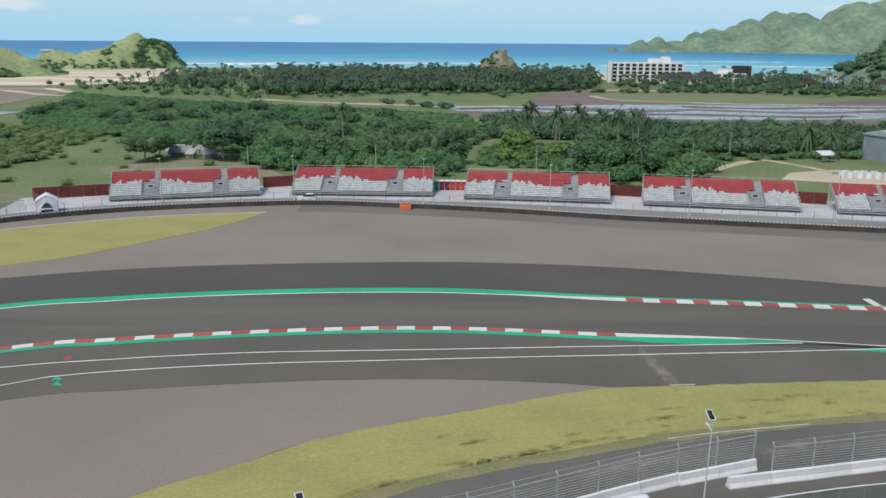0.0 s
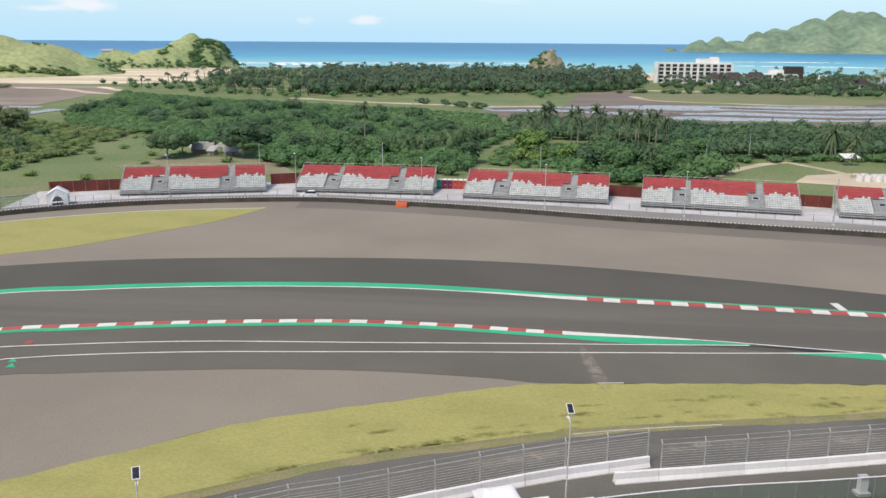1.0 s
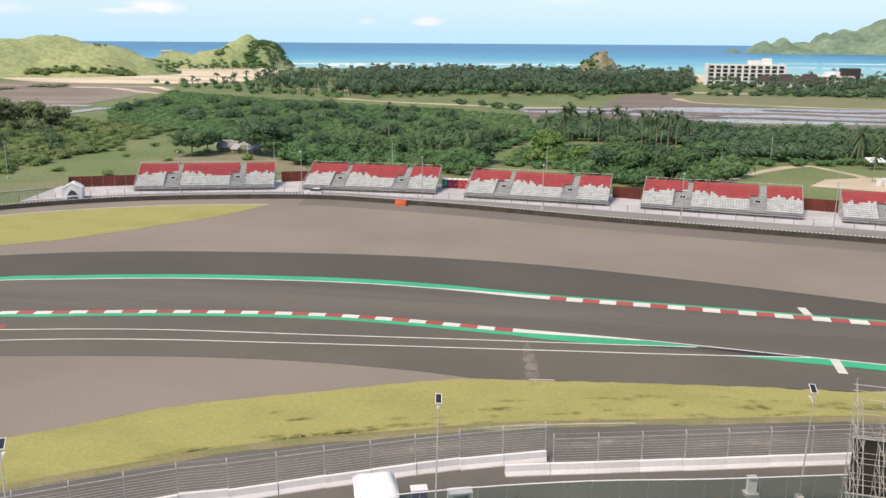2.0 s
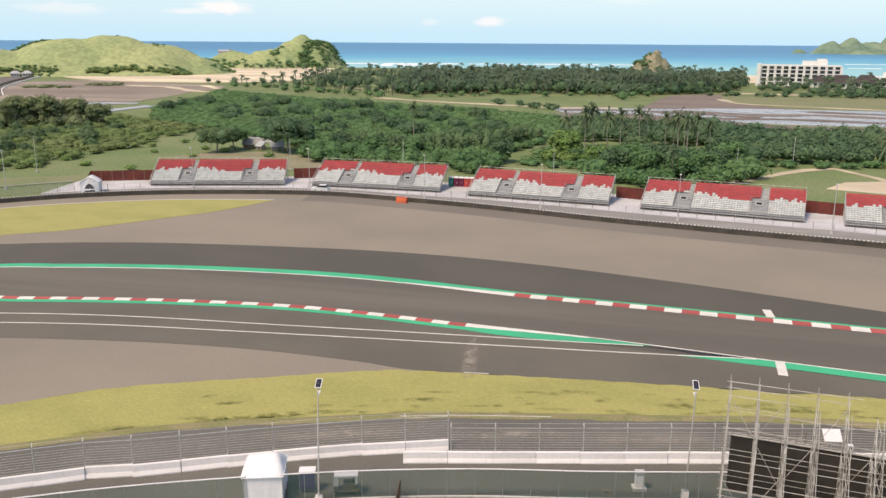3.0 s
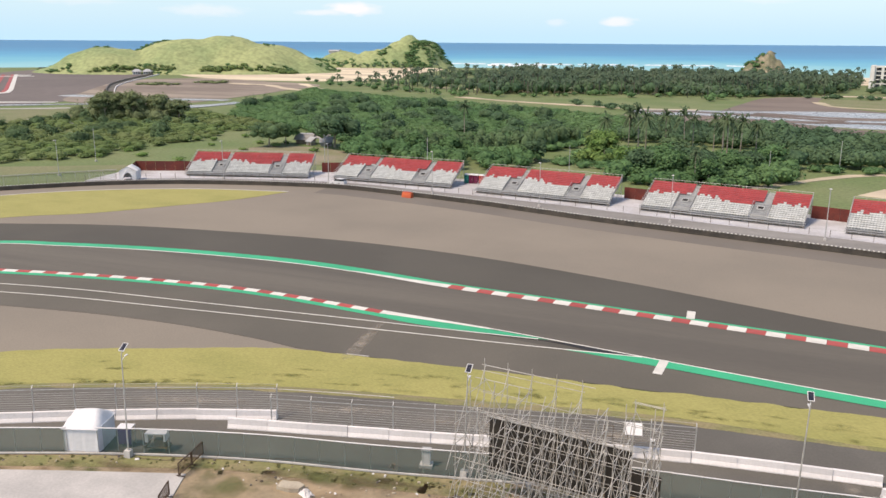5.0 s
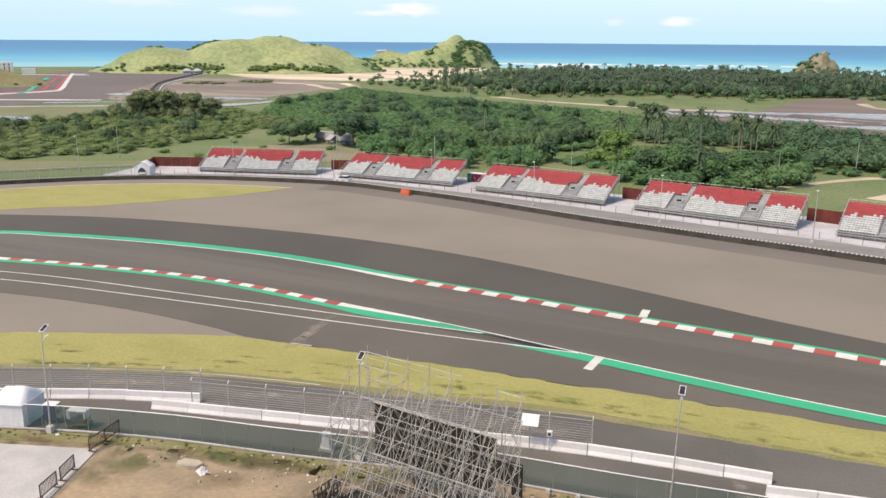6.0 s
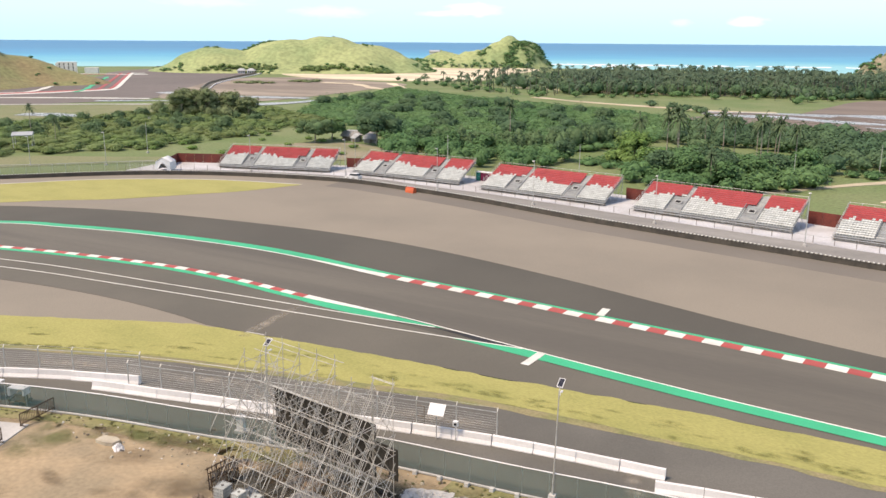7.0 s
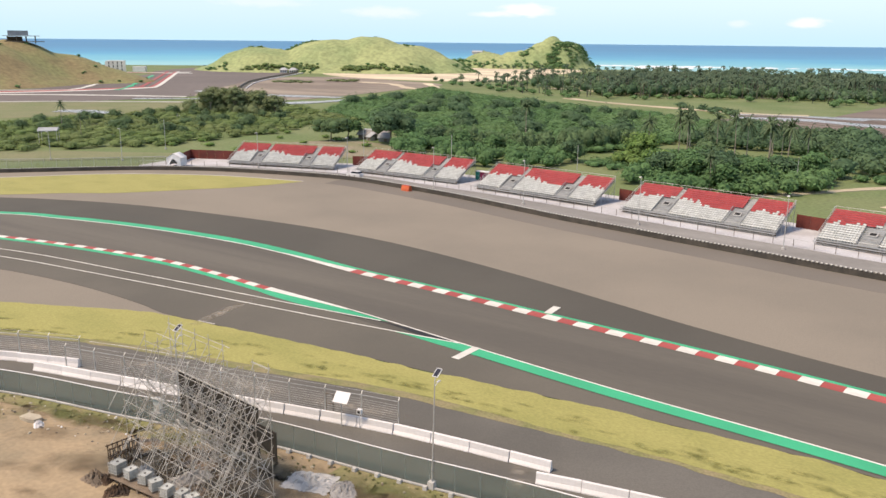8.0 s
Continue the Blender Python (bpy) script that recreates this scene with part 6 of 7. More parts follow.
# ---- surf ----
def surf(points, w, seed, tall=2.2):
    rr = random.Random(seed)
    g = Geo()
    c = curve(points, 9)
    lo, hi = offset(c, -1), offset(c, 1)
    for i in range(len(c) - 1):
        if rr.random() < 0.12:
            continue
        k, m = w * rr.uniform(0.25, 1.0), w * rr.uniform(0.25, 1.0)
        (x, y), (u, v) = c[i], c[i + 1]
        z = -2.0 + 24.0 * (math.hypot(x - 50, y - 10) / 4960) ** 2
        g.add([(x, y, z), (u, v, z), (u + (hi[i + 1][0] - u) * m, v + (hi[i + 1][1] - v) * m, z + 0.2 + tall * m / w), (x + (hi[i][0] - x) * k, y + (hi[i][1] - y) * k, z + 0.2 + tall * k / w)], [(0, 1, 2, 3)])
    return solid("surf", g, FOAM, "white line of breaking waves on the reef", "surf", "stuff")


surf([(-440, 1150), (-360, 1180), (-240, 1220), (-100, 1270), (40, 1290)], 13, 3, 1.1)
surf([(-330, 1105), (-300, 1120), (-260, 1140)], 14, 5)
surf([(190, 1240), (300, 1260), (430, 1240), (600, 1200)], 10, 6, 0.7)
surf([(330, 1480), (430, 1500), (540, 1490)], 10, 8, 0.7)


# ---- hills ----
def hill(name, label, x0, x1, y0, y1, humps, mat, n=70, rough=1.6, cell=22.0):
    """A heightfield of smooth humps (x, y, rx, ry, height, power), with folds and gullies."""
    g = Geo()
    for j in range(n + 1):
        for i in range(n + 1):
            x, y = x0 + (x1 - x0) * i / n, y0 + (y1 - y0) * j / n
            h = 0.0
            for cx, cy, rx, ry, top, power in humps:
                r = math.hypot((x - cx) / rx, (y - cy) / ry)
                h = max(h, top * math.exp(-r ** power)) + 0.12 * min(h, top * math.exp(-r ** power))
            rise = min(h / 6, 1.0)
            h += rise * rough * (noise.fractal((x / cell, y / cell, 1.7), 1.0, 2.0, 4) * 1.6 + noise.noise((x / cell * 3, y / cell * 3, 4.0)))
            g.v.append((x, y, h - 6.0 + 5.0 * min(h / 2, 1.0)))
    g.f = [(j * (n + 1) + i, j * (n + 1) + i + 1, (j + 1) * (n + 1) + i + 1, (j + 1) * (n + 1) + i) for j in range(n) for i in range(n)]
    return solid(name, g, mat, label, "hill", "structure", smooth=True), humps


def height_of(ob_and, x, y):
    h = 0.0
    for cx, cy, rx, ry, top, power in ob_and:
        r = math.hypot((x - cx) / rx, (y - cy) / ry)
        h = max(h, top * math.exp(-r ** power)) + 0.12 * min(h, top * math.exp(-r ** power))
    return h - 1.0


_, HEAD = hill("hill_headland", "green grassy headland hill with a scrub-covered top", -580, -300, 870, 1090, [(-394, 985, 23, 32, 33.5, 2.3), (-374, 990, 25, 34, 30.0, 3.6), (-408, 980, 26, 38, 27, 2.2), (-430, 970, 40, 45, 20, 2.0), (-470, 952, 36, 40, 18, 2.4), (-510, 940, 45, 40, 7, 2.0)], HILL, 96, 1.9, 16.0)
_, LONG = hill("hill_long", "long smooth yellow-green grassy hill by the sea", -760, -330, 560, 880, [(-483, 731, 56, 52, 32.6, 2.8), (-519.5, 701, 60, 53, 30.5, 2.6), (-445, 745.5, 45, 61, 25.8, 2.8), (-569.5, 654, 54, 44, 22.6, 2.8), (-589, 644, 24, 34, 17.9, 3.4), (-412.5, 756.5, 32, 35, 14.7, 3.0)], HILL, 90, 1.0, 30)
_, NEAR = hill("hill_near", "brown dry hill with a lookout on top", -680, -400, 150, 520, [(-515, 352, 46, 40, 27.5, 2.6), (-500, 315, 48, 50, 28, 2.6), (-525, 255, 72, 62, 31, 2.4), (-498, 385, 40, 34, 18.5, 2.4), (-478, 402, 34, 26, 10.5, 2.4)], HILL_BROWN, 60, 0.8)
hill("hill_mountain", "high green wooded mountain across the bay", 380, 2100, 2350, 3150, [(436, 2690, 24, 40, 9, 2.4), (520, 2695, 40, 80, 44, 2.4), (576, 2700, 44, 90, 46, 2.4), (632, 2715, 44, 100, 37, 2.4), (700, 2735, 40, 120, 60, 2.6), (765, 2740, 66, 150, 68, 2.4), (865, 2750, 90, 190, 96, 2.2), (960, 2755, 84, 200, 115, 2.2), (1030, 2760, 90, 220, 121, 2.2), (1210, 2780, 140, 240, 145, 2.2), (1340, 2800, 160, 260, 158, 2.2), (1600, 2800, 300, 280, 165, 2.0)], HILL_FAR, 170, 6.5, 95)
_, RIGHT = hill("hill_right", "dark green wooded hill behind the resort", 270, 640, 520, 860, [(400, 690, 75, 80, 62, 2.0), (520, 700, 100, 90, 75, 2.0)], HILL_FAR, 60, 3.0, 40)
_, KNOLL = hill("rock_knoll", "steep bare rock knoll behind the palms", -20, 85, 935, 1035, [(35, 985, 10, 18, 21.5, 2.6), (27, 985, 10, 18, 18.5, 2.6), (18, 982, 10, 16, 13, 2.6), (43, 986, 8, 14, 15, 3.0)], ROCK, 64, 2.4, 7)


# ---- foliage ----
ICO_V = np.array([(0, 0, 1)] + [(0.894 * math.cos(radians(72 * k)), 0.894 * math.sin(radians(72 * k)), 0.447) for k in range(5)] + [(0.894 * math.cos(radians(72 * k + 36)), 0.894 * math.sin(radians(72 * k + 36)), -0.447) for k in range(5)] + [(0, 0, -1)])
ICO_F = [(0, 1 + k, 1 + (k + 1) % 5) for k in range(5)] + [(1 + k, 6 + k, 1 + (k + 1) % 5) for k in range(5)] + [(1 + (k + 1) % 5, 6 + k, 6 + (k + 1) % 5) for k in range(5)] + [(6 + k, 11, 6 + (k + 1) % 5) for k in range(5)]


def fast_mesh(name, verts, quads, tris, mat):
    me = bpy.data.meshes.new(name)
    nq, nt = len(quads), len(tris)
    loops = np.concatenate([quads.reshape(-1), tris.reshape(-1)]).astype(np.int32)
    me.vertices.add(len(verts))
    me.vertices.foreach_set("co", verts.astype(np.float32).reshape(-1))
    me.loops.add(len(loops))
    me.loops.foreach_set("vertex_index", loops)
    me.polygons.add(nq + nt)
    me.polygons.foreach_set("loop_start", np.concatenate([np.arange(nq) * 4, nq * 4 + np.arange(nt) * 3]).astype(np.int32))
    me.materials.append(mat)
    me.update(calc_edges=True)
    me.validate()
    return me


def leaves_mesh(name, clumps, mat, seed, core=0.72):
    """clumps: rows of x, y, z (centre), rx, rz, leaf count, leaf size. Leaves stand on a lumpy ball round a smaller dense heart."""
    rg = np.random.default_rng(seed)
    c = np.array(clumps, float)
    count = c[:, 5].astype(int)
    idx = np.repeat(np.arange(len(c)), count)
    n = len(idx)
    d = rg.normal(size=(n, 3))
    d[:, 2] = np.abs(d[:, 2]) * 1.1 - 0.35
    d /= np.linalg.norm(d, axis=1)[:, None]
    phase = rg.uniform(0, 6.28, size=(len(c), 3))[idx]
    lump = 0.86 + 0.16 * np.sin(4 * d[:, 0] + phase[:, 0]) + 0.14 * np.sin(5 * d[:, 1] + phase[:, 1]) + 0.10 * np.sin(4 * d[:, 2] + phase[:, 2])
    rad = lump * rg.uniform(0.78, 1.12, n)
    size3 = np.stack([c[idx, 3], c[idx, 3], c[idx, 4]], 1)
    p = c[idx, :3] + d * rad[:, None] * size3
    nor = d * 0.9 + rg.normal(size=(n, 3)) * 0.30 + np.array((0, 0, 0.85))
    nor /= np.linalg.norm(nor, axis=1)[:, None]
    t = np.cross(nor, rg.normal(size=(n, 3)))
    t /= np.linalg.norm(t, axis=1)[:, None]
    b = np.cross(nor, t)
    s = (c[idx, 6] * rg.uniform(0.55, 1.35, n) / 2)[:, None]
    w = s * rg.uniform(0.6, 1.0, n)[:, None]
    quads_v = np.stack([p - t * s, p - b * w, p + t * s, p + b * w], 1).reshape(-1, 3)
    quads = np.arange(n * 4).reshape(-1, 4)
    m = len(c)
    k = rg.uniform(0.8, 1.15, size=(m, 12, 1))
    heart = c[:, None, :3] + ICO_V[None] * k * np.stack([c[:, 3], c[:, 3], c[:, 4]], 1)[:, None, :] * core
    tris = (np.array(ICO_F)[None] + 12 * np.arange(m)[:, None, None]).reshape(-1, 3) + n * 4
    return fast_mesh(name, np.concatenate([quads_v, heart.reshape(-1, 3)]), quads, tris, mat)


def scatter(poly, gap, seed, jitter=0.45):
    rr = random.Random(seed)
    xs, ys = [p[0] for p in poly], [p[1] for p in poly]
    y, out, odd = min(ys), [], 0
    while y < max(ys):
        x = min(xs) + (gap / 2 if odd else 0)
        while x < max(xs):
            q = (x + rr.uniform(-jitter, jitter) * gap, y + rr.uniform(-jitter, jitter) * gap)
            if inside(*q, poly):
                out.append(q)
            x += gap
        y += gap * 0.87
        odd = 1 - odd
    return out


def thicket(name, label, spots, mat, seed, rx, rz, leaf, count, base=None, lobes=1):
    rr = random.Random(seed)
    rows = []
    for x, y in spots:
        z0 = base(x, y) if base else 0.0
        s = rr.uniform(0.75, 1.3) * (1 + 0.35 * noise.noise((x / 23, y / 23, seed)))
        for k in range(lobes):
            dx, dy = (rr.uniform(-.5, .5) * rx * s for _ in "ab") if k else (0, 0)
            q = s * (1.0 if k == 0 else rr.uniform(0.55, 0.85))
            rows.append((x + dx, y + dy, z0 + rz * s * rr.uniform(0.75, 1.05), rx * q, rz * q * 1.05, count if k == 0 else count * 0.6, leaf))
    ob = new(name, leaves_mesh(name, rows, mat, seed))
    return tagged(ob, label, "vegetation", kind="stuff")


SCRUB = [(-236, 490), (-170, 446), (-112, 418), (-40, 392), (-4, 360), (6, 320), (6, 282), (-6, 240), (-20, 228), (-60, 230), (-90, 258), (-119, 278), (-160, 300), (-190, 345), (-206, 420)]
WOOD = [(8, 284), (8, 325), (6, 352), (89, 316), (185, 320), (250, 316), (160, 268), (124, 256), (100, 250), (76, 246), (64, 240), (62, 262), (56, 280), (30, 282)]
thicket("scrub", "dense low green scrub filling the flat land", scatter(SCRUB, 3.4, 21), LEAF_MANGROVE, 21, 2.7, 1.15, 0.5, 105, lobes=2)
thicket("woodland", "dense dark green broadleaf woodland", scatter(WOOD, 5.2, 22), LEAF_DARK, 22, 3.1, 2.4, 0.8, 95, lobes=2)
thicket("scrub_edge", "ragged green bushes at the edge of the scrub", scatter([(-52, 208), (-20, 200), (-4, 203), (0, 216), (-3, 238), (-20, 232), (-62, 234), (-60, 220)], 5.0, 23), LEAF_MANGROVE, 23, 2.4, 2.0, 0.65, 110, lobes=2)
thicket("meadow_bushes", "scattered green bushes on the rough meadow", scatter([(-205, 320), (-165, 300), (-126, 280), (-116, 215), (-116, 180), (-142, 140), (-200, 100), (-225, 170), (-215, 240)], 5.4, 24), LEAF_OLIVE, 24, 2.9, 1.05, 0.5, 130, lobes=2)
thicket("meadow_tall", "taller bushes on the rough meadow", scatter([(-200, 280), (-165, 272), (-132, 250), (-126, 215), (-150, 180), (-205, 150), (-225, 220)], 15.0, 25), LEAF_GREY, 25, 3.0, 2.2, 0.6, 220, lobes=3)
thicket("meadow_weeds", "low weeds on the rough meadow", scatter([(-160, 270), (-120, 272), (-66, 222), (-54, 204), (-84, 190), (-92, 180), (-150, 150)], 17.0, 26), LEAF_LIGHT, 26, 1.8, 0.6, 0.5, 60)
thicket("grass_tussocks", "low bushes on the green strip before the palms", scatter([(4, 222), (6, 262), (26, 266), (58, 258), (60, 238), (26, 232), (22, 218)], 3.3, 27), LEAF_MANGROVE, 27, 2.1, 0.75, 0.5, 90)
thicket("stand_thicket", "dense bushes behind the grandstands", scatter([(20, 203), (38, 194), (58, 200), (64, 214), (66, 240), (58, 256), (44, 244), (26, 228)], 4.4, 36), LEAF_MANGROVE, 36, 2.6, 2.1, 0.65, 110, lobes=2)
thicket("tree_foot", "bright bushes round the foot of the broadleaf tree", [(11.5, 233), (14, 230.5), (17, 231), (18.5, 234.5), (13, 236), (16, 228.5), (10.5, 229.5)], LEAF_LIGHT, 56, 2.3, 2.0, 0.6, 150, lobes=2)
thicket("yard_bushes", "bushes beside the sandy track", scatter([(64, 236), (76, 242), (100, 246), (120, 252), (120, 246), (100, 242), (80, 238)], 3.6, 29), LEAF_MANGROVE, 28, 2.2, 1.1, 0.6, 80, lobes=2)
rt = random.Random(78)
tufts = []
for k in range(150):
    x = rt.uniform(2, 68)
    y = y_on(NETLINE, x) - 0.5 - abs(rt.gauss(0, 0.8))
    q = rt.uniform(0.07, 0.16)
    tufts.append((*lift(x, y, 0.08), q, q * 0.7, 14, 0.13))
tagged(new("yard_weeds", leaves_mesh("yard_weeds", tufts, LEAF_YARD, 78, 0.4)), "low green weeds along the foot of the net fence", "vegetation", kind="stuff")
rw = random.Random(77)
for k in range(120):
    x = rw.uniform(-8, 110)
    lo_y, hi_y = y_on(GRASS_LOW, x), y_on(GRASS_TOP, x)
    cy = lo_y + (hi_y - lo_y) * min(max(rw.gauss(0.32, 0.17), 0.06), 0.9)
    if x < 15 and rw.random() < 0.6:
        cy = lo_y + rw.uniform(0.5, 1.6)
    slope = (y_on(GRASS_LOW, x + 2) - y_on(GRASS_LOW, x - 2)) / 4
    stain("weed_patch", "dull green weed patch in the mown grass", x, cy, rw.uniform(1.2, 5.0), rw.uniform(0.5, 1.3), math.atan(slope) + rw.uniform(-.08, .08), WEEDS, 0.081 + 0.0002 * (k % 9))
lay_stains()
thicket("scrub_front", "tall grey-green thin trees at the scrub's edge", scatter([(-60, 232), (-20, 230), (-8, 240), (4, 282), (-2, 284), (-16, 250), (-58, 240)], 3.6, 39), LEAF_GREY, 39, 1.7, 2.9, 0.6, 90, lobes=2)
thicket("scrub_dark", "darker taller trees among the scrub", scatter([(-200, 400), (-120, 390), (-30, 360), (0, 300), (-40, 262), (-110, 290), (-190, 350)], 19.0, 40), LEAF_DARK, 40, 4.2, 2.6, 0.75, 170, lobes=3)
GROVE = [(-178, 520), (-119, 503), (-95, 517), (-48, 541), (35, 549), (85, 594), (105, 690), (120, 880), (100, 790), (20, 800), (-200, 830), (-270, 820), (-240, 640)]
rg2 = random.Random(31)
thin = random.Random(66)
dense = lambda p: p[0] > -125 + 0.18 * (p[1] - 500) * -1 or thin.random() < 0.16
near_grove = [p for p in scatter(GROVE, 7.0, 31) if p[1] < 640 and dense(p)]
far_grove = [p for p in scatter(GROVE, 13.0, 32) if p[1] >= 640 and dense(p)]
thicket("grove_floor", "dark broadleaf trees of the coastal grove", near_grove, LEAF_DARK, 31, 4.0, 3.6, 1.2, 60)
thicket("grove_far", "dark tree tops of the coastal grove", far_grove, LEAF_DARK, 32, 6.0, 2.6, 1.7, 40)
SHORE = [(105, 640), (112, 600), (150, 560), (250, 535), (420, 520), (600, 560), (560, 800), (330, 850), (200, 790), (190, 720), (185, 668), (120, 690)]
thicket("shore_trees", "dark trees between the resort houses", scatter(SHORE, 15.0, 33), LEAF_DARK, 33, 4.2, 2.3, 1.2, 46)
thicket("field_hedge", "low dark bushes round the river fields", [(x + rg2.uniform(-14, 14), y + rg2.uniform(-5, 5)) for x, y, _ in walk_line(curve([(84, 560), (130, 566), (196, 572), (320, 540)], 10), 3.4)] + [(x + rg2.uniform(-9, 9), y + rg2.uniform(-3, 3)) for x, y, _ in walk_line(curve([(-40, 444), (-18, 424), (-4, 410)], 10), 5)], LEAF_DARK, 34, 3.0, 1.5, 0.9, 60, lobes=2)
thicket("field_bushes", "single bushes on the open fields", [(-300 + 9 * k + 14 * math.sin(k * 3.1), 590 + 25 * math.sin(k * 1.9)) for k in range(14)], LEAF_DARK, 35, 2.8, 1.8, 1.0, 46)


def on(humps):
    return lambda x, y: height_of(humps, x, y) - 0.6


def hill_spots(humps, x0, x1, y0, y1, count, seed, keep):
    rr, out = random.Random(seed), []
    while len(out) < count:
        x, y = rr.uniform(x0, x1), rr.uniform(y0, y1)
        if height_of(humps, x, y) > 1 and keep(x, y, rr):
            out.append((x, y))
    return out


thicket("headland_scrub", "dark scrub on the headland's steep side", hill_spots(HEAD, -425, -345, 940, 1020, 360, 41, lambda x, y, r: noise.noise((x / 17, y / 17, 8.0)) > 0.30 - 0.55 * (x > -385) and height_of(HEAD, x, y) < 32.5), LEAF_MANGROVE, 41, 3.4, 1.0, 1.1, 40, on(HEAD))
thicket("headland_foot", "bushes at the foot of the headland", hill_spots(HEAD, -520, -345, 900, 960, 90, 42, lambda x, y, r: height_of(HEAD, x, y) < 9), LEAF_MANGROVE, 42, 3.4, 2.0, 1.4, 26, on(HEAD))
thicket("long_hill_scrub", "dark scrub in the folds of the long hill", hill_spots(LONG, -660, -370, 590, 800, 380, 43, lambda x, y, r: noise.noise((x / 40, y / 40, 3.0)) > (0.38 if height_of(LONG, x, y) > 9 else 0.0)), LEAF_MANGROVE, 43, 2.4, 1.1, 1.1, 30, on(LONG))
rf = random.Random(53)
foot = [rf.uniform(-545, -482) for _ in range(44)] + [rf.uniform(-462, -412) for _ in range(36)] + [rf.uniform(-412, -386) for _ in range(30)]
thicket("hill_foot_bushes", "dark bushes along the foot of the long hill", [(x, 584 + (x + 580) * 0.636 + rf.uniform(-6, 8)) for x in foot], LEAF_OLIVE, 53, 3.4, 1.7, 1.1, 50, on(LONG))
thicket("mud_mounds", "low dark scrub mounds on the mud flat", [(rf.uniform(-378, -350), rf.uniform(480, 494)) for _ in range(20)] + [(rf.uniform(-360, -338), rf.uniform(522, 540)) for _ in range(26)], LEAF_CLUMP, 54, 3.4, 0.9, 0.9, 40)
thicket("clump_undergrowth", "dense dark undergrowth round the meadow trees", [(rf.uniform(-214, -168), rf.uniform(262, 282)) for _ in range(70)], LEAF_CLUMP, 55, 3.2, 3.0, 0.7, 120, lobes=2)
thicket("near_hill_scrub", "low scrub on the brown hill", hill_spots(NEAR, -620, -430, 220, 470, 60, 44, lambda x, y, r: True), LEAF_MANGROVE, 44, 1.8, 0.9, 0.9, 26, on(NEAR))
thicket("right_hill_scrub", "dark trees on the wooded hill", hill_spots(RIGHT, 300, 500, 570, 720, 420, 45, lambda x, y, r: True), LEAF_DARK, 45, 6.0, 3.5, 2.0, 26, on(RIGHT))
thicket("knoll_scrub", "scrub on the rock knoll", hill_spots(KNOLL, 5, 40, 960, 1000, 44, 47, lambda x, y, r: x < 29 or r.random() < .2), LEAF_MANGROVE, 47, 2.6, 1.6, 1.2, 30, on(KNOLL))


# ---- palms ----
def frond_rows(rr, origin, length, yaw, lift, out_v, out_q, segs=5, width=0.5):
    """One arching frond: two rows of hanging leaflets on a bent rib."""
    prev = None
    for k in range(segs + 1):
        t = k / segs
        r = length * (t - 0.22 * t * t) * (1.0 - 0.35 * max(lift - 0.4, 0))
        z = length * (lift * t - (0.5 + 0.5 * max(lift, 0)) * t * t)
        c = (origin[0] + math.cos(yaw) * r, origin[1] + math.sin(yaw) * r, origin[2] + z)
        w = width * (0.5 + 1.2 * t) * (1.02 - t) ** 0.5 + 0.03
        sx, sy = -math.sin(yaw) * w, math.cos(yaw) * w
        hang = rr.uniform(0.7, 1.3) * w
        row = [(c[0] - sx, c[1] - sy, c[2] - hang), c, (c[0] + sx, c[1] + sy, c[2] - hang)]
        if prev is not None:
            o = len(out_v)
            out_v += prev + row
            out_q += [(o, o + 1, o + 4, o + 3), (o + 1, o + 2, o + 5, o + 4)]
        prev = row


def palm_mesh(seed, h, fronds, length):
    rr = random.Random(seed)
    v, q = [], []
    bend = (rr.uniform(-.6, .6), rr.uniform(-.6, .6))
    top = (bend[0] * 1.0, bend[1] * 1.0, h)
    for k in range(fronds):
        frond_rows(rr, top, length * rr.uniform(0.8, 1.15), 2.4 * k + rr.uniform(-.2, .2), rr.uniform(-1.0, 1.95), v, q, 6, 0.28)
    trunk = Geo()
    last = (0, 0, 0)
    for k in range(1, 6):
        t = k / 5
        p = (bend[0] * t * t, bend[1] * t * t, h * t)
        trunk.tube(last, p, 0.2 - 0.10 * (t - 0.2), 6, 0.2 - 0.10 * t)
        last = p
    return trunk, np.array(v), np.array(q)


PALM_LABELS = ("tall slim coconut palm with a ragged crown", "coconut palm with drooping fronds", "slender leaning coconut palm above the wood")
PALMS = []
for k in range(3):
    trunk, v, q = palm_mesh(50 + k, (12.4, 11.8, 12.8)[k], (28, 25, 30)[k], (4.1, 3.7, 4.4)[k])
    ob = thing("palm_tree", PALM_LABELS[k], "palm tree", group="coconut palms behind the stands")
    part("trunk", trunk, BARK, ob, "slim grey trunk")
    cm = fast_mesh("crown", v, q, np.zeros((0, 3), int), LEAF_PALM)
    part("crown", cm, LEAF_PALM, ob)
    PALMS.append([ob, True])
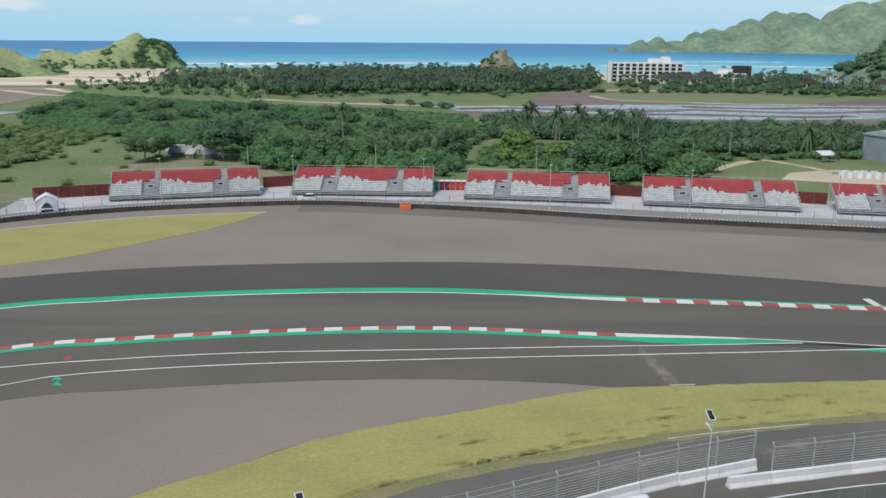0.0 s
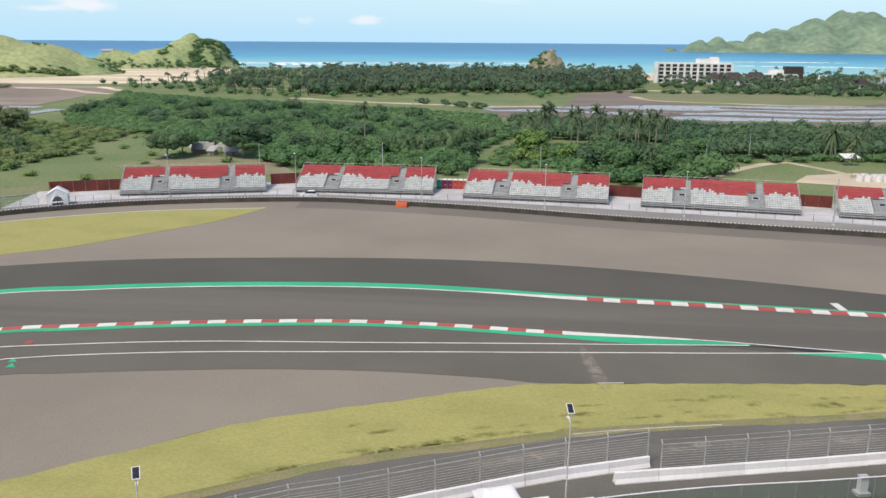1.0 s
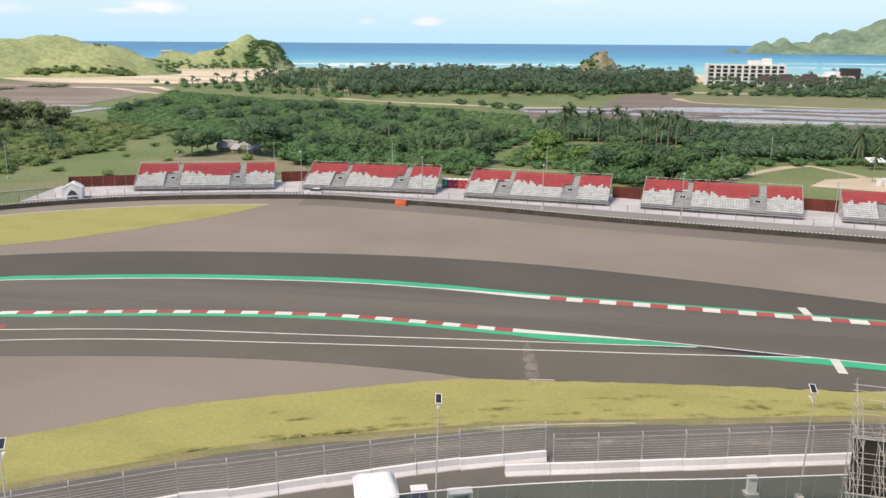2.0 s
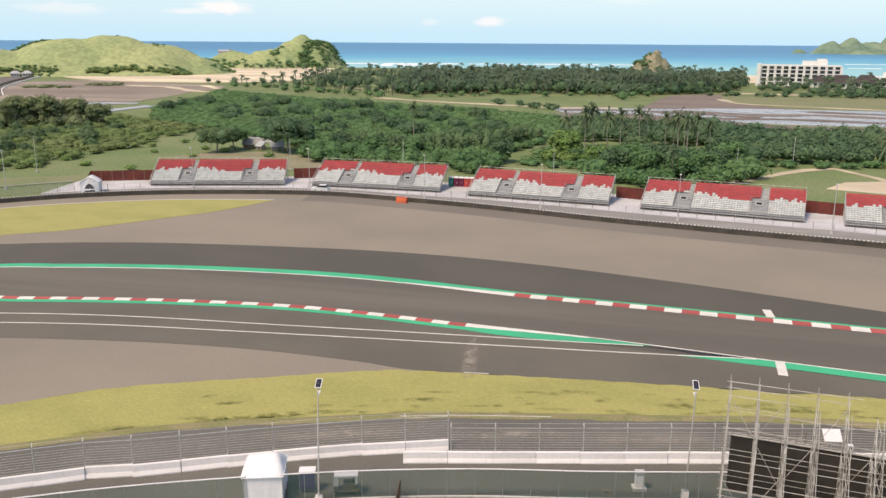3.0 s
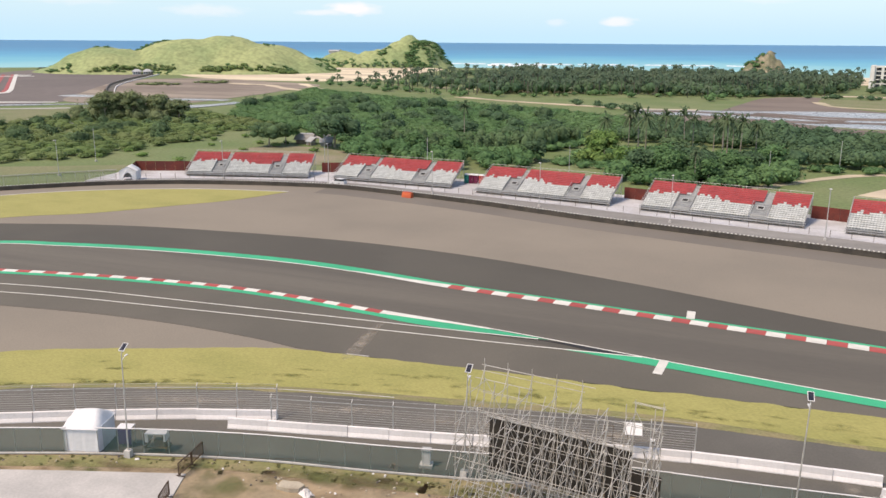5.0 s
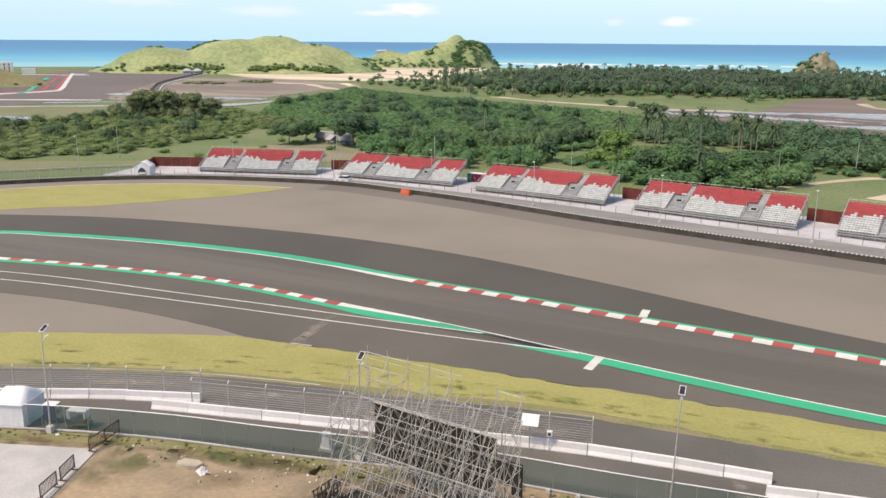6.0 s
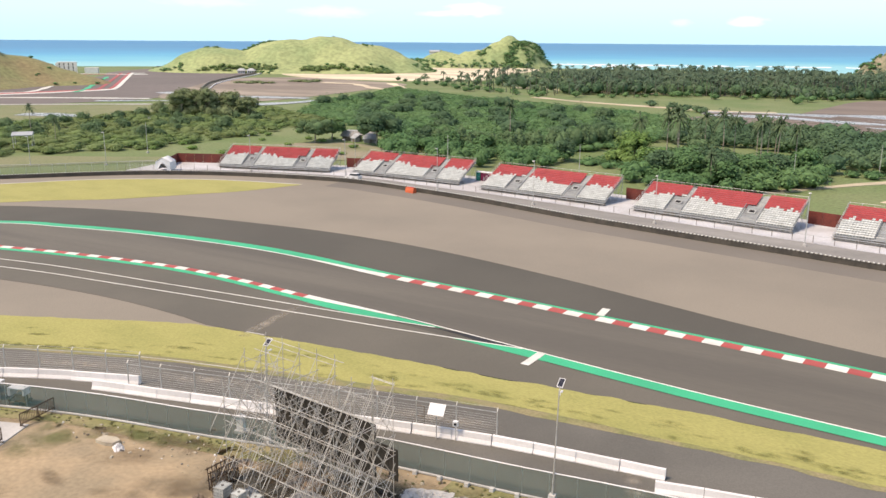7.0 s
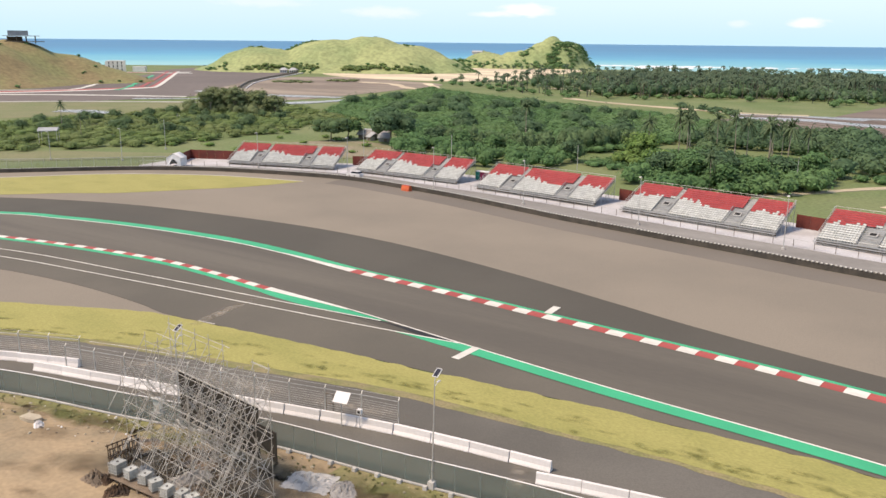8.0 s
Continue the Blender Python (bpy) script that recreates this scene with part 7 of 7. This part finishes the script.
# foot, and the height of the crown over it
PALM_ROWS = ((13.6, 243.3, 11.0), (18.0, 256.5, 11.9), (20.6, 258.5, 12.4), (25.7, 240.3, 12.4), (28.6, 258.0, 11.4), (34.3, 256.3, 12.0), (36.2, 262, 10.8), (41.9, 265.5, 10.4), (44.5, 268, 9.6), (45.4, 252, 11.9), (47.6, 239, 12.2), (50.5, 247, 11.4), (54.4, 252.1, 10.2), (43.2, 203.5, 7.6), (30.5, 244, 8.2), (47.5, 262, 10.0), (-40.5, 270, 11.0), (94, 213.5, 6.0), (115, 262, 9.0), (-190, 190, 8.6), (-150, 172, 7.4))
for k, (x, y, tall) in enumerate(PALM_ROWS):
    m = place(x, y, 0.0, k * 1.9) @ Matrix.Scale(tall / (12.4, 11.8, 12.8)[k % 3], 4)
    src = PALMS[k % 3]
    if src[1]:
        src[0].matrix_basis, src[1] = m, False
    else:
        c = copy_thing(src[0], m)
        c.matrix_basis = m


trunk, v, q = palm_mesh(53, 7.8, 32, 5.4)
low_palm = thing("palm_tree", "short broad coconut palm with long arching fronds", "palm tree", (101.5, 250, 0.0), 0.4, "short palms by the yard")
part("trunk", trunk, BARK, low_palm, "slim grey trunk")
part("crown", fast_mesh("crown", v, q, np.zeros((0, 3), int), LEAF_PALM), LEAF_PALM, low_palm)
copy_thing(low_palm, place(106.5, 246, 0.0, 2.2) @ Matrix.Scale(0.8, 4))


def palm_grove(name, label, spots, seed, h0, h1):
    rr = random.Random(seed)
    v, q, t = [], [], Geo()
    for x, y in spots:
        h = min(rr.uniform(h0, h1), 33.0 - 0.0285 * math.hypot(x - 20, y) + (rr.uniform(1.2, 6.4) if rr.random() < 0.26 else rr.uniform(-6.0, 0.0)))
        h = max(h + 1.3 - 1.5 * (1 + math.sin(x / 13.0 + y / 41.0)) * abs(math.sin(x / 29.0 + 1.0)) - rr.uniform(0, 1.6), 4.5)   # uneven top of the grove
        lx, ly = rr.uniform(-1, 1), rr.uniform(-1, 1)
        t.tube((x, y, 0), (x + lx, y + ly, h), 0.28, 4, 0.18)
        for k in range(11):
            frond_rows(rr, (x + lx, y + ly, h), rr.uniform(2.8, 4.0), 2.4 * k + rr.uniform(-.3, .3), rr.uniform(-0.5, 1.1), v, q, 3, 0.55)
    ob = thing(name, label, "palm grove", kind="stuff")
    part("trunks", t, BARK_DARK, ob, kind="stuff")
    part("crowns", fast_mesh("crowns", np.array(v), np.array(q), np.zeros((0, 3), int), LEAF_GROVE), LEAF_GROVE, ob, kind="stuff")


palm_grove("palm_grove", "dense coconut palm grove along the coast", [p for p in scatter(GROVE, 8.0, 61) if dense(p)], 61, 7.5, 14.0)
rg3 = random.Random(64)
EDGE = [(x + rg3.uniform(-6, 6), y - abs(rg3.gauss(0, 13))) for x, y, _ in walk_line(curve([(-205, 548), (-178, 518), (-119, 501), (-95, 515), (-48, 539), (35, 547)], 8), 6)]
EDGE += [(rg3.uniform(-262, -196), rg3.uniform(540, 640)) for _ in range(22)]
palm_grove("palm_edge", "scattered coconut palms along the grove's ragged edge", EDGE, 63, 5.0, 12.0)
thicket("grove_edge", "low bushes along the grove's ragged edge", [(x + 3, y - abs(rg3.gauss(0, 8))) for x, y in EDGE if rg3.random() < 0.8], LEAF_MANGROVE, 65, 3.2, 1.7, 1.0, 60)
palm_grove("palm_row", "coconut palms round the resort", scatter(SHORE, 17.0, 62) + [(-262 + 9 * k, 690 + 20 * math.sin(k * 2.0)) for k in range(12)] + [(-440 + 11 * k, 895 + 5 * math.sin(k)) for k in range(9)], 62, 7.0, 11.0)


# ---- single trees ----
def tree(name, label, at, h, spread, mat, seed, leaf=0.55, count=260, lobes=7):
    rr = random.Random(seed)
    ob = thing(name, label, "tree", (at[0], at[1], 0.0))
    g = Geo().tube((0, 0, 0), (0.15, 0.1, h * 0.38), 0.035 * h, 7, 0.024 * h)
    rows = []
    for k in range(lobes):
        a, r = 2.4 * k, spread * (0.25 + 0.5 * rr.random()) * (0 if k == 0 else 1)
        c = (math.cos(a) * r, math.sin(a) * r, h * (0.62 + 0.2 * rr.random()) if k else h * 0.8)
        g.tube((0.15, 0.1, h * 0.36), (c[0] * 0.8, c[1] * 0.8, c[2] - h * 0.05), 0.016 * h, 5, 0.006 * h)
        q = spread * rr.uniform(0.38, 0.6)
        rows.append((*c, q, q * 0.72, count / lobes * 1.6, leaf))
        rows.append((c[0] * 1.1, c[1] * 1.1, c[2] * 0.72, q * 0.8, q * 0.6, count / lobes, leaf))
    part("trunk", g, BARK, ob, "forked trunk and limbs")
    part("crown", leaves_mesh("crown", rows, mat, seed, 0.6), mat, ob)
    return ob


tree("tree", "bright yellow-green broadleaf tree behind the stands", (14.6, 236), 8.6, 5.2, LEAF_LIGHT, 71, 0.6, 900, 10)
tree("tree", "dark round broadleaf tree on the meadow", (-2, 226), 6.6, 3.4, LEAF_DARK, 72, 0.6, 420)
tree("tree", "thin grey-green tree beside the hut", (-87.5, 222), 7.6, 6.4, LEAF_GREY, 73, 0.5, 900, 11)
tree("tree", "wide dark tree beside the hut", (-68, 229), 10.5, 8.6, LEAF_DARK, 74, 0.6, 1500, 13)
tree("tree", "green tree behind the hut", (-86, 229), 6.8, 5.0, LEAF_MANGROVE, 75, 0.55, 800, 9)
for k, (x, y, h) in enumerate(((-200, 268, 11.5), (-193, 262, 12.5), (-186, 270, 13.0), (-180, 264, 13.0), (-173, 270, 11.0), (-166, 274, 9.2), (-207, 274, 9.6), (-189, 266, 12.6), (-177, 275, 11.5))):
    tagged(tree("tree", "tall dark tree in a clump on the meadow", (x, y), h, 5.4, LEAF_CLUMP, 80 + k, 0.7, 760, 10), group="tree clump on the meadow")
for k, (x, y, h, s, mt) in enumerate(((29, 212, 7.2, 4.4, LEAF_DARK), (37, 209, 7.6, 4.8, LEAF_MANGROVE), (44, 212, 7.4, 4.6, LEAF_DARK), (50, 216, 6.8, 4.2, LEAF_MANGROVE), (24, 219, 6.6, 4.4, LEAF_LIGHT), (46, 205, 6.6, 4.2, LEAF_MANGROVE), (60, 232, 7.4, 4.6, LEAF_MANGROVE), (34, 232, 8.4, 4.8, LEAF_GREY), (41, 218, 8.2, 5.0, LEAF_DARK), (33, 222, 7.4, 5.0, LEAF_MANGROVE), (55, 224, 6.2, 4.2, LEAF_DARK), (-28, 228, 5.8, 3.6, LEAF_MANGROVE), (-40, 229, 5.8, 3.6, LEAF_MANGROVE), (-52, 230, 6.2, 3.8, LEAF_DARK))):
    tagged(tree("tree", "green broadleaf tree behind the grandstands", (x, y), h, s, mt, 90 + k, 0.6, 560, 8), group="trees behind the grandstands")


# ---- buildings ----
def windowed_block(ob, x0, y0, w, d, floors, bays, storey, z0=0.0, pier=0.35):
    """Slabs, piers and set-back panes: a facade with real depth."""
    step = w / bays
    for f in range(floors + 1):
        part("floor_band", Geo().box((x0 + w / 2, y0 + d / 2, z0 + f * storey + 0.35), (w, d, 0.7 if f < floors else 1.1)), PLASTER, ob)
    for b in range(bays + 1):
        part("pier", Geo().box((x0 + b * step, y0 + 0.5, z0 + floors * storey / 2), (step * pier, 1.0, floors * storey)), PLASTER, ob)
    for f in range(floors):
        for b in range(bays):
            part("window", Geo().box((x0 + (b + 0.5) * step, y0 + 0.9, z0 + f * storey + 0.7 + (storey - 0.7) / 2), (step * (1 - pier) + 0.1, 0.1, storey - 0.7)), WINDOW, ob)
    part("core", Geo().box((x0 + w / 2, y0 + d / 2 + 0.6, z0 + floors * storey / 2), (w - 0.4, d - 1.4, floors * storey)), PLASTER, ob)


hotel = thing("hotel", "long white five-storey hotel with rows of dark windows", "hotel", (117, 712, 0.0), -0.12)
windowed_block(hotel, 0, 0, 58, 16, 5, 11, 3.1)
part("side_wing", Geo().box((-1.5, 8, 8.4), (3.0, 20, 16.8)), PLASTER, hotel)
part("roof_house", Geo().box((39, 8, 18), (18, 9, 3.2)).box((44, 8, 20.2), (7, 6, 2.0)), PLASTER, hotel)
lodge = thing("building", "low white building with a dark square tower", "building", (196, 720, 0.0), -0.1)
windowed_block(lodge, 0, 0, 34, 14, 2, 7, 3.6)
part("tower", Geo().box((31, 6, 7), (14, 12, 14)), ROOF_DARK, lodge, "dark clad tower")
part("wing", Geo().box((20, 10, 5.5), (14, 8, 11)), PLASTER, lodge)


def cottage(x, y, turn, w, d, h, mat_roof, label):
    ob = thing("house", label, "house", (x, y, 0), turn, "resort houses")
    part("wall", Geo().box((0, 0, h / 2), (w, d, h)), PLASTER, ob)
    part("roof", Geo().add([(-w / 2 - 1, -d / 2 - 1, h), (w / 2 + 1, -d / 2 - 1, h), (w / 2 + 1, d / 2 + 1, h), (-w / 2 - 1, d / 2 + 1, h), (-w / 4, 0, h + w * 0.32), (w / 4, 0, h + w * 0.32)], [(0, 1, 5, 4), (1, 2, 5), (2, 3, 4, 5), (3, 0, 4), (3, 2, 1, 0)]), mat_roof, ob)
    for k in (-0.3, 0.0, 0.3):
        pane = part("window", Geo().box((w * k, -d / 2 - 0.02, h * 0.55), (w * 0.16, 0.08, h * 0.5)), WINDOW, ob)
        part("sill", Geo().box((w * k, -d / 2 - 0.1, h * 0.28), (w * 0.2, 0.25, 0.15)), PLASTER, pane, "white sill")
    return ob


for x, y, t, w, mt, lab in ((172, 690, 0.1, 18, ROOF_DARK, "white house with a steep dark roof among palms"), (192, 700, -0.2, 18, ROOF_DARK, "white house with a steep dark roof among palms"), (160, 702, 0.0, 14, ROOF_DARK, "white house with a steep dark roof among palms"), (250, 640, 0.2, 13, ROOF_DARK, "low white house with a dark roof among palms"), (275, 650, 0.0, 13, ROOF_GREY, "low white house with a grey roof among palms"), (300, 630, 0.1, 12, ROOF_DARK, "low white house with a dark roof among palms"), (98, 800, 0.1, 13, ROOF_DARK, "small beach house with a dark roof")):
    cottage(x, y, t, w, w * 0.7, 4.2, mt, lab)

for x, y, t in ((-505, 622, 0.6), (-497, 627, 0.5)):
    cottage(x, y, t, 7.0, 5.0, 2.8, ROOF_GREY, "small white shed at the foot of the grassy hill")

shed = thing("warehouse", "grey clad warehouse with a pale sheet roof", "warehouse", (125.5, 243, 0.0), 0.35)
part("wall", Geo().box((0, 0, 3.7), (17, 12, 7.4)), WALL_GREY, shed)
part("roof", Geo().profile([(-6.6, 7.2), (6.6, 7.2), (6.6, 7.4), (0, 8.9), (-6.6, 7.4)], (-8.9, 0, 0), (8.9, 0, 0)), ROOF_GREY, shed)
for u in (-5, 0, 5):
    part("vent", Geo().box((u, -6.05, 4.2), (0.8, 0.12, 0.8)), ROOF_GREY, shed)
block = tagged(thing("concrete_ring", "pale concrete drain ring standing in the yard", "concrete ring"), group="concrete rings in the yard")
gr = Geo()
gn = 14
for z in (0, 1.5):
    for rr_ in (0.85, 0.7):
        gr.v += [(rr_ * math.cos(2 * math.pi * k / gn), rr_ * math.sin(2 * math.pi * k / gn), z) for k in range(gn)]
for k in range(gn):
    a, b = k, (k + 1) % gn
    gr.f += [(a, b, 2 * gn + b, 2 * gn + a), (gn + b, gn + a, 3 * gn + a, 3 * gn + b), (2 * gn + a, 2 * gn + b, 3 * gn + b, 3 * gn + a)]
part("ring", gr, CONCRETE_WHITE, block)
block.matrix_basis = place(94.2, 208.6, 0.1)
for k in range(9):
    copy_thing(block, place((96.0, 98.4, 100.3, 102.6, 104.6)[k % 5], 208.2 - 0.15 * (k % 5) + 2.6 * (k // 5) + 0.3 * math.sin(k * 3), 0.1, k))

cover_roof = thing("shelter", "open shelter with a tilted white sheet roof", "shelter", (101.8, 237.4, 0.0), 0.25)
for u in (-2.2, 2.2):
    for v, hh in ((-1.3, 2.15), (1.3, 2.94)):
        part("post", Geo().tube((u, v, 0), (u, v, hh), 0.07, 5), TIMBER, cover_roof)
part("roof", Geo().add([(-2.4, -1.5, 2.1), (2.4, -1.5, 2.1), (2.4, 1.5, 3.0), (-2.4, 1.5, 3.0), (-2.4, -1.5, 2.18), (2.4, -1.5, 2.18), (2.4, 1.5, 3.08), (-2.4, 1.5, 3.08)], [(3, 2, 1, 0), (4, 5, 6, 7), (0, 1, 5, 4), (1, 2, 6, 5), (2, 3, 7, 6), (3, 0, 4, 7)]), WHITE, cover_roof)

hut = thing("hut", "weathered timber hut with a grey sheet roof", "hut", (-81.5, 234, 0.05), 0.15)
part("wall", Geo().box((0, 0, 0.75), (5.2, 3.8, 1.5)), TIMBER, hut)
part("roof", Geo().profile([(-2.6, 1.3), (2.6, 1.3), (2.6, 1.42), (0, 3.1), (-2.6, 1.42)], (-3.2, 0, 0), (3.2, 0, 0)), CONCRETE_GREY, hut)
part("door", Geo().box((0.8, -1.93, 0.65), (0.9, 0.06, 1.3)), STEEL_DARK, hut)
lean = thing("shelter", "open lean-to shelter with a patched sheet roof", "shelter", (-75.8, 235, 0.05), -0.2)
for u in (-1.8, 1.8):
    for v, hh in ((-1.5, 2.0), (1.5, 2.7)):
        part("post", Geo().tube((u, v, 0), (u, v, hh), 0.07, 5), TIMBER, lean)
part("roof", Geo().add([(-2.2, -1.9, 1.95), (2.2, -1.9, 1.95), (2.2, 1.9, 2.8), (-2.2, 1.9, 2.8), (-2.2, -1.9, 2.05), (2.2, -1.9, 2.05), (2.2, 1.9, 2.9), (-2.2, 1.9, 2.9)], [(3, 2, 1, 0), (4, 5, 6, 7), (0, 1, 5, 4), (1, 2, 6, 5), (2, 3, 7, 6), (3, 0, 4, 7)]), CONCRETE_GREY, lean)
for x, y, turn, w, mt, lab in ((-72.5, 231.6, 0.5, 3.6, ROOF_GREY, "small shed with a grey sheet roof by the hut"), (-77.6, 230.6, -0.3, 2.4, ROOF_GREY, "low pale shed by the hut"), (-84.6, 238, 0.2, 4.2, ROOF_GREY, "small shed with a pale roof behind the hut")):
    sd = thing("shed", lab, "shed", (x, y, 0.05), turn)
    part("wall", Geo().box((0, 0, 0.65), (w, w * 0.75, 1.3)), CONCRETE_GREY, sd)
    part("roof", Geo().add([(-w * 0.6, -w * 0.5, 1.1), (w * 0.6, -w * 0.5, 1.1), (w * 0.6, w * 0.5, 2.5), (-w * 0.6, w * 0.5, 2.5), (-w * 0.6, -w * 0.5, 1.2), (w * 0.6, -w * 0.5, 1.2), (w * 0.6, w * 0.5, 2.6), (-w * 0.6, w * 0.5, 2.6)], [(3, 2, 1, 0), (4, 5, 6, 7), (0, 1, 5, 4), (1, 2, 6, 5), (2, 3, 7, 6), (3, 0, 4, 7)]), mt, sd)
    part("door", Geo().box((w * 0.15, -w * 0.375 - 0.03, 0.5), (0.8, 0.06, 1.0)), STEEL_DARK, sd)
boat = thing("boat", "upturned orange-brown boat lying on the earth", "boat", (-56, 222, 0.1), 0.2)
part("hull", Geo().profile([(-0.9, 0), (0.9, 0), (0.5, 0.7), (-0.5, 0.7)], (-3, 0, 0), (3, 0, 0)), ORANGE, boat)

canopy = thing("shelter", "pale flat canopy on thin posts in the bushes", "shelter", (-145.5, 158.4, 0.0), 0.9)
part("roof", Geo().profile([(-3.2, 4.7), (3.2, 4.7), (3.2, 4.9), (0, 5.6), (-3.2, 4.9)], (-2.8, 0, 0), (2.8, 0, 0)), ROOF_GREY, canopy)
for u in (-2.5, 2.5):
    for v in (-2.8, 2.8):
        part("post", Geo().tube((u, v, 0), (u, v, 4.8), 0.08, 5), STEEL, canopy)

white_house = thing("building", "pale block building by the far sea", "building", (-634, 522, 0.0), 0.75)
windowed_block(white_house, -8, 0, 16, 10, 3, 4, 3.2, 0.0, 0.72)
part("side_hut", Geo().box((22, 4, 2.5), (12, 8, 5)), PLASTER, white_house)
ranch = thing("building", "small pale beach building on the headland", "building", (-480, 946, 16.0), 0.3)
part("wall", Geo().box((0, 0, 1.4), (13, 8, 2.8)), CONCRETE, ranch)
part("roof", Geo().profile([(-4.6, 2.7), (4.6, 2.7), (2.4, 4.2), (0, 4.7), (-2.4, 4.2)], (-7.0, 0, 0), (7.0, 0, 0)), ROOF_GREY, ranch)

zt = height_of(NEAR, -503, 356)
look_out = thing("lookout", "open lookout pavilion on top of the brown hill", "pavilion", (-503, 356, zt - 0.6), 1.0)
for u in (-9, -3, 3, 9):
    for v in (-4, 4):
        part("post", Geo().box((u, v, 2.2), (0.5, 0.5, 5.0)), STEEL_DARK, look_out)
part("roof", Geo().box((0, 0, 4.8), (24, 12, 0.5)), ROOF_GREY, look_out)
part("upper_room", Geo().box((-2, 0, 6.8), (13, 7, 3.4)), WALL_GREY, look_out)
part("deck", Geo().box((2, 0, 0.9), (26, 11, 0.5)), TIMBER, look_out)
part("lower_wall", Geo().box((-4, 1, 2.6), (9, 5, 3.4)), RUST, look_out)
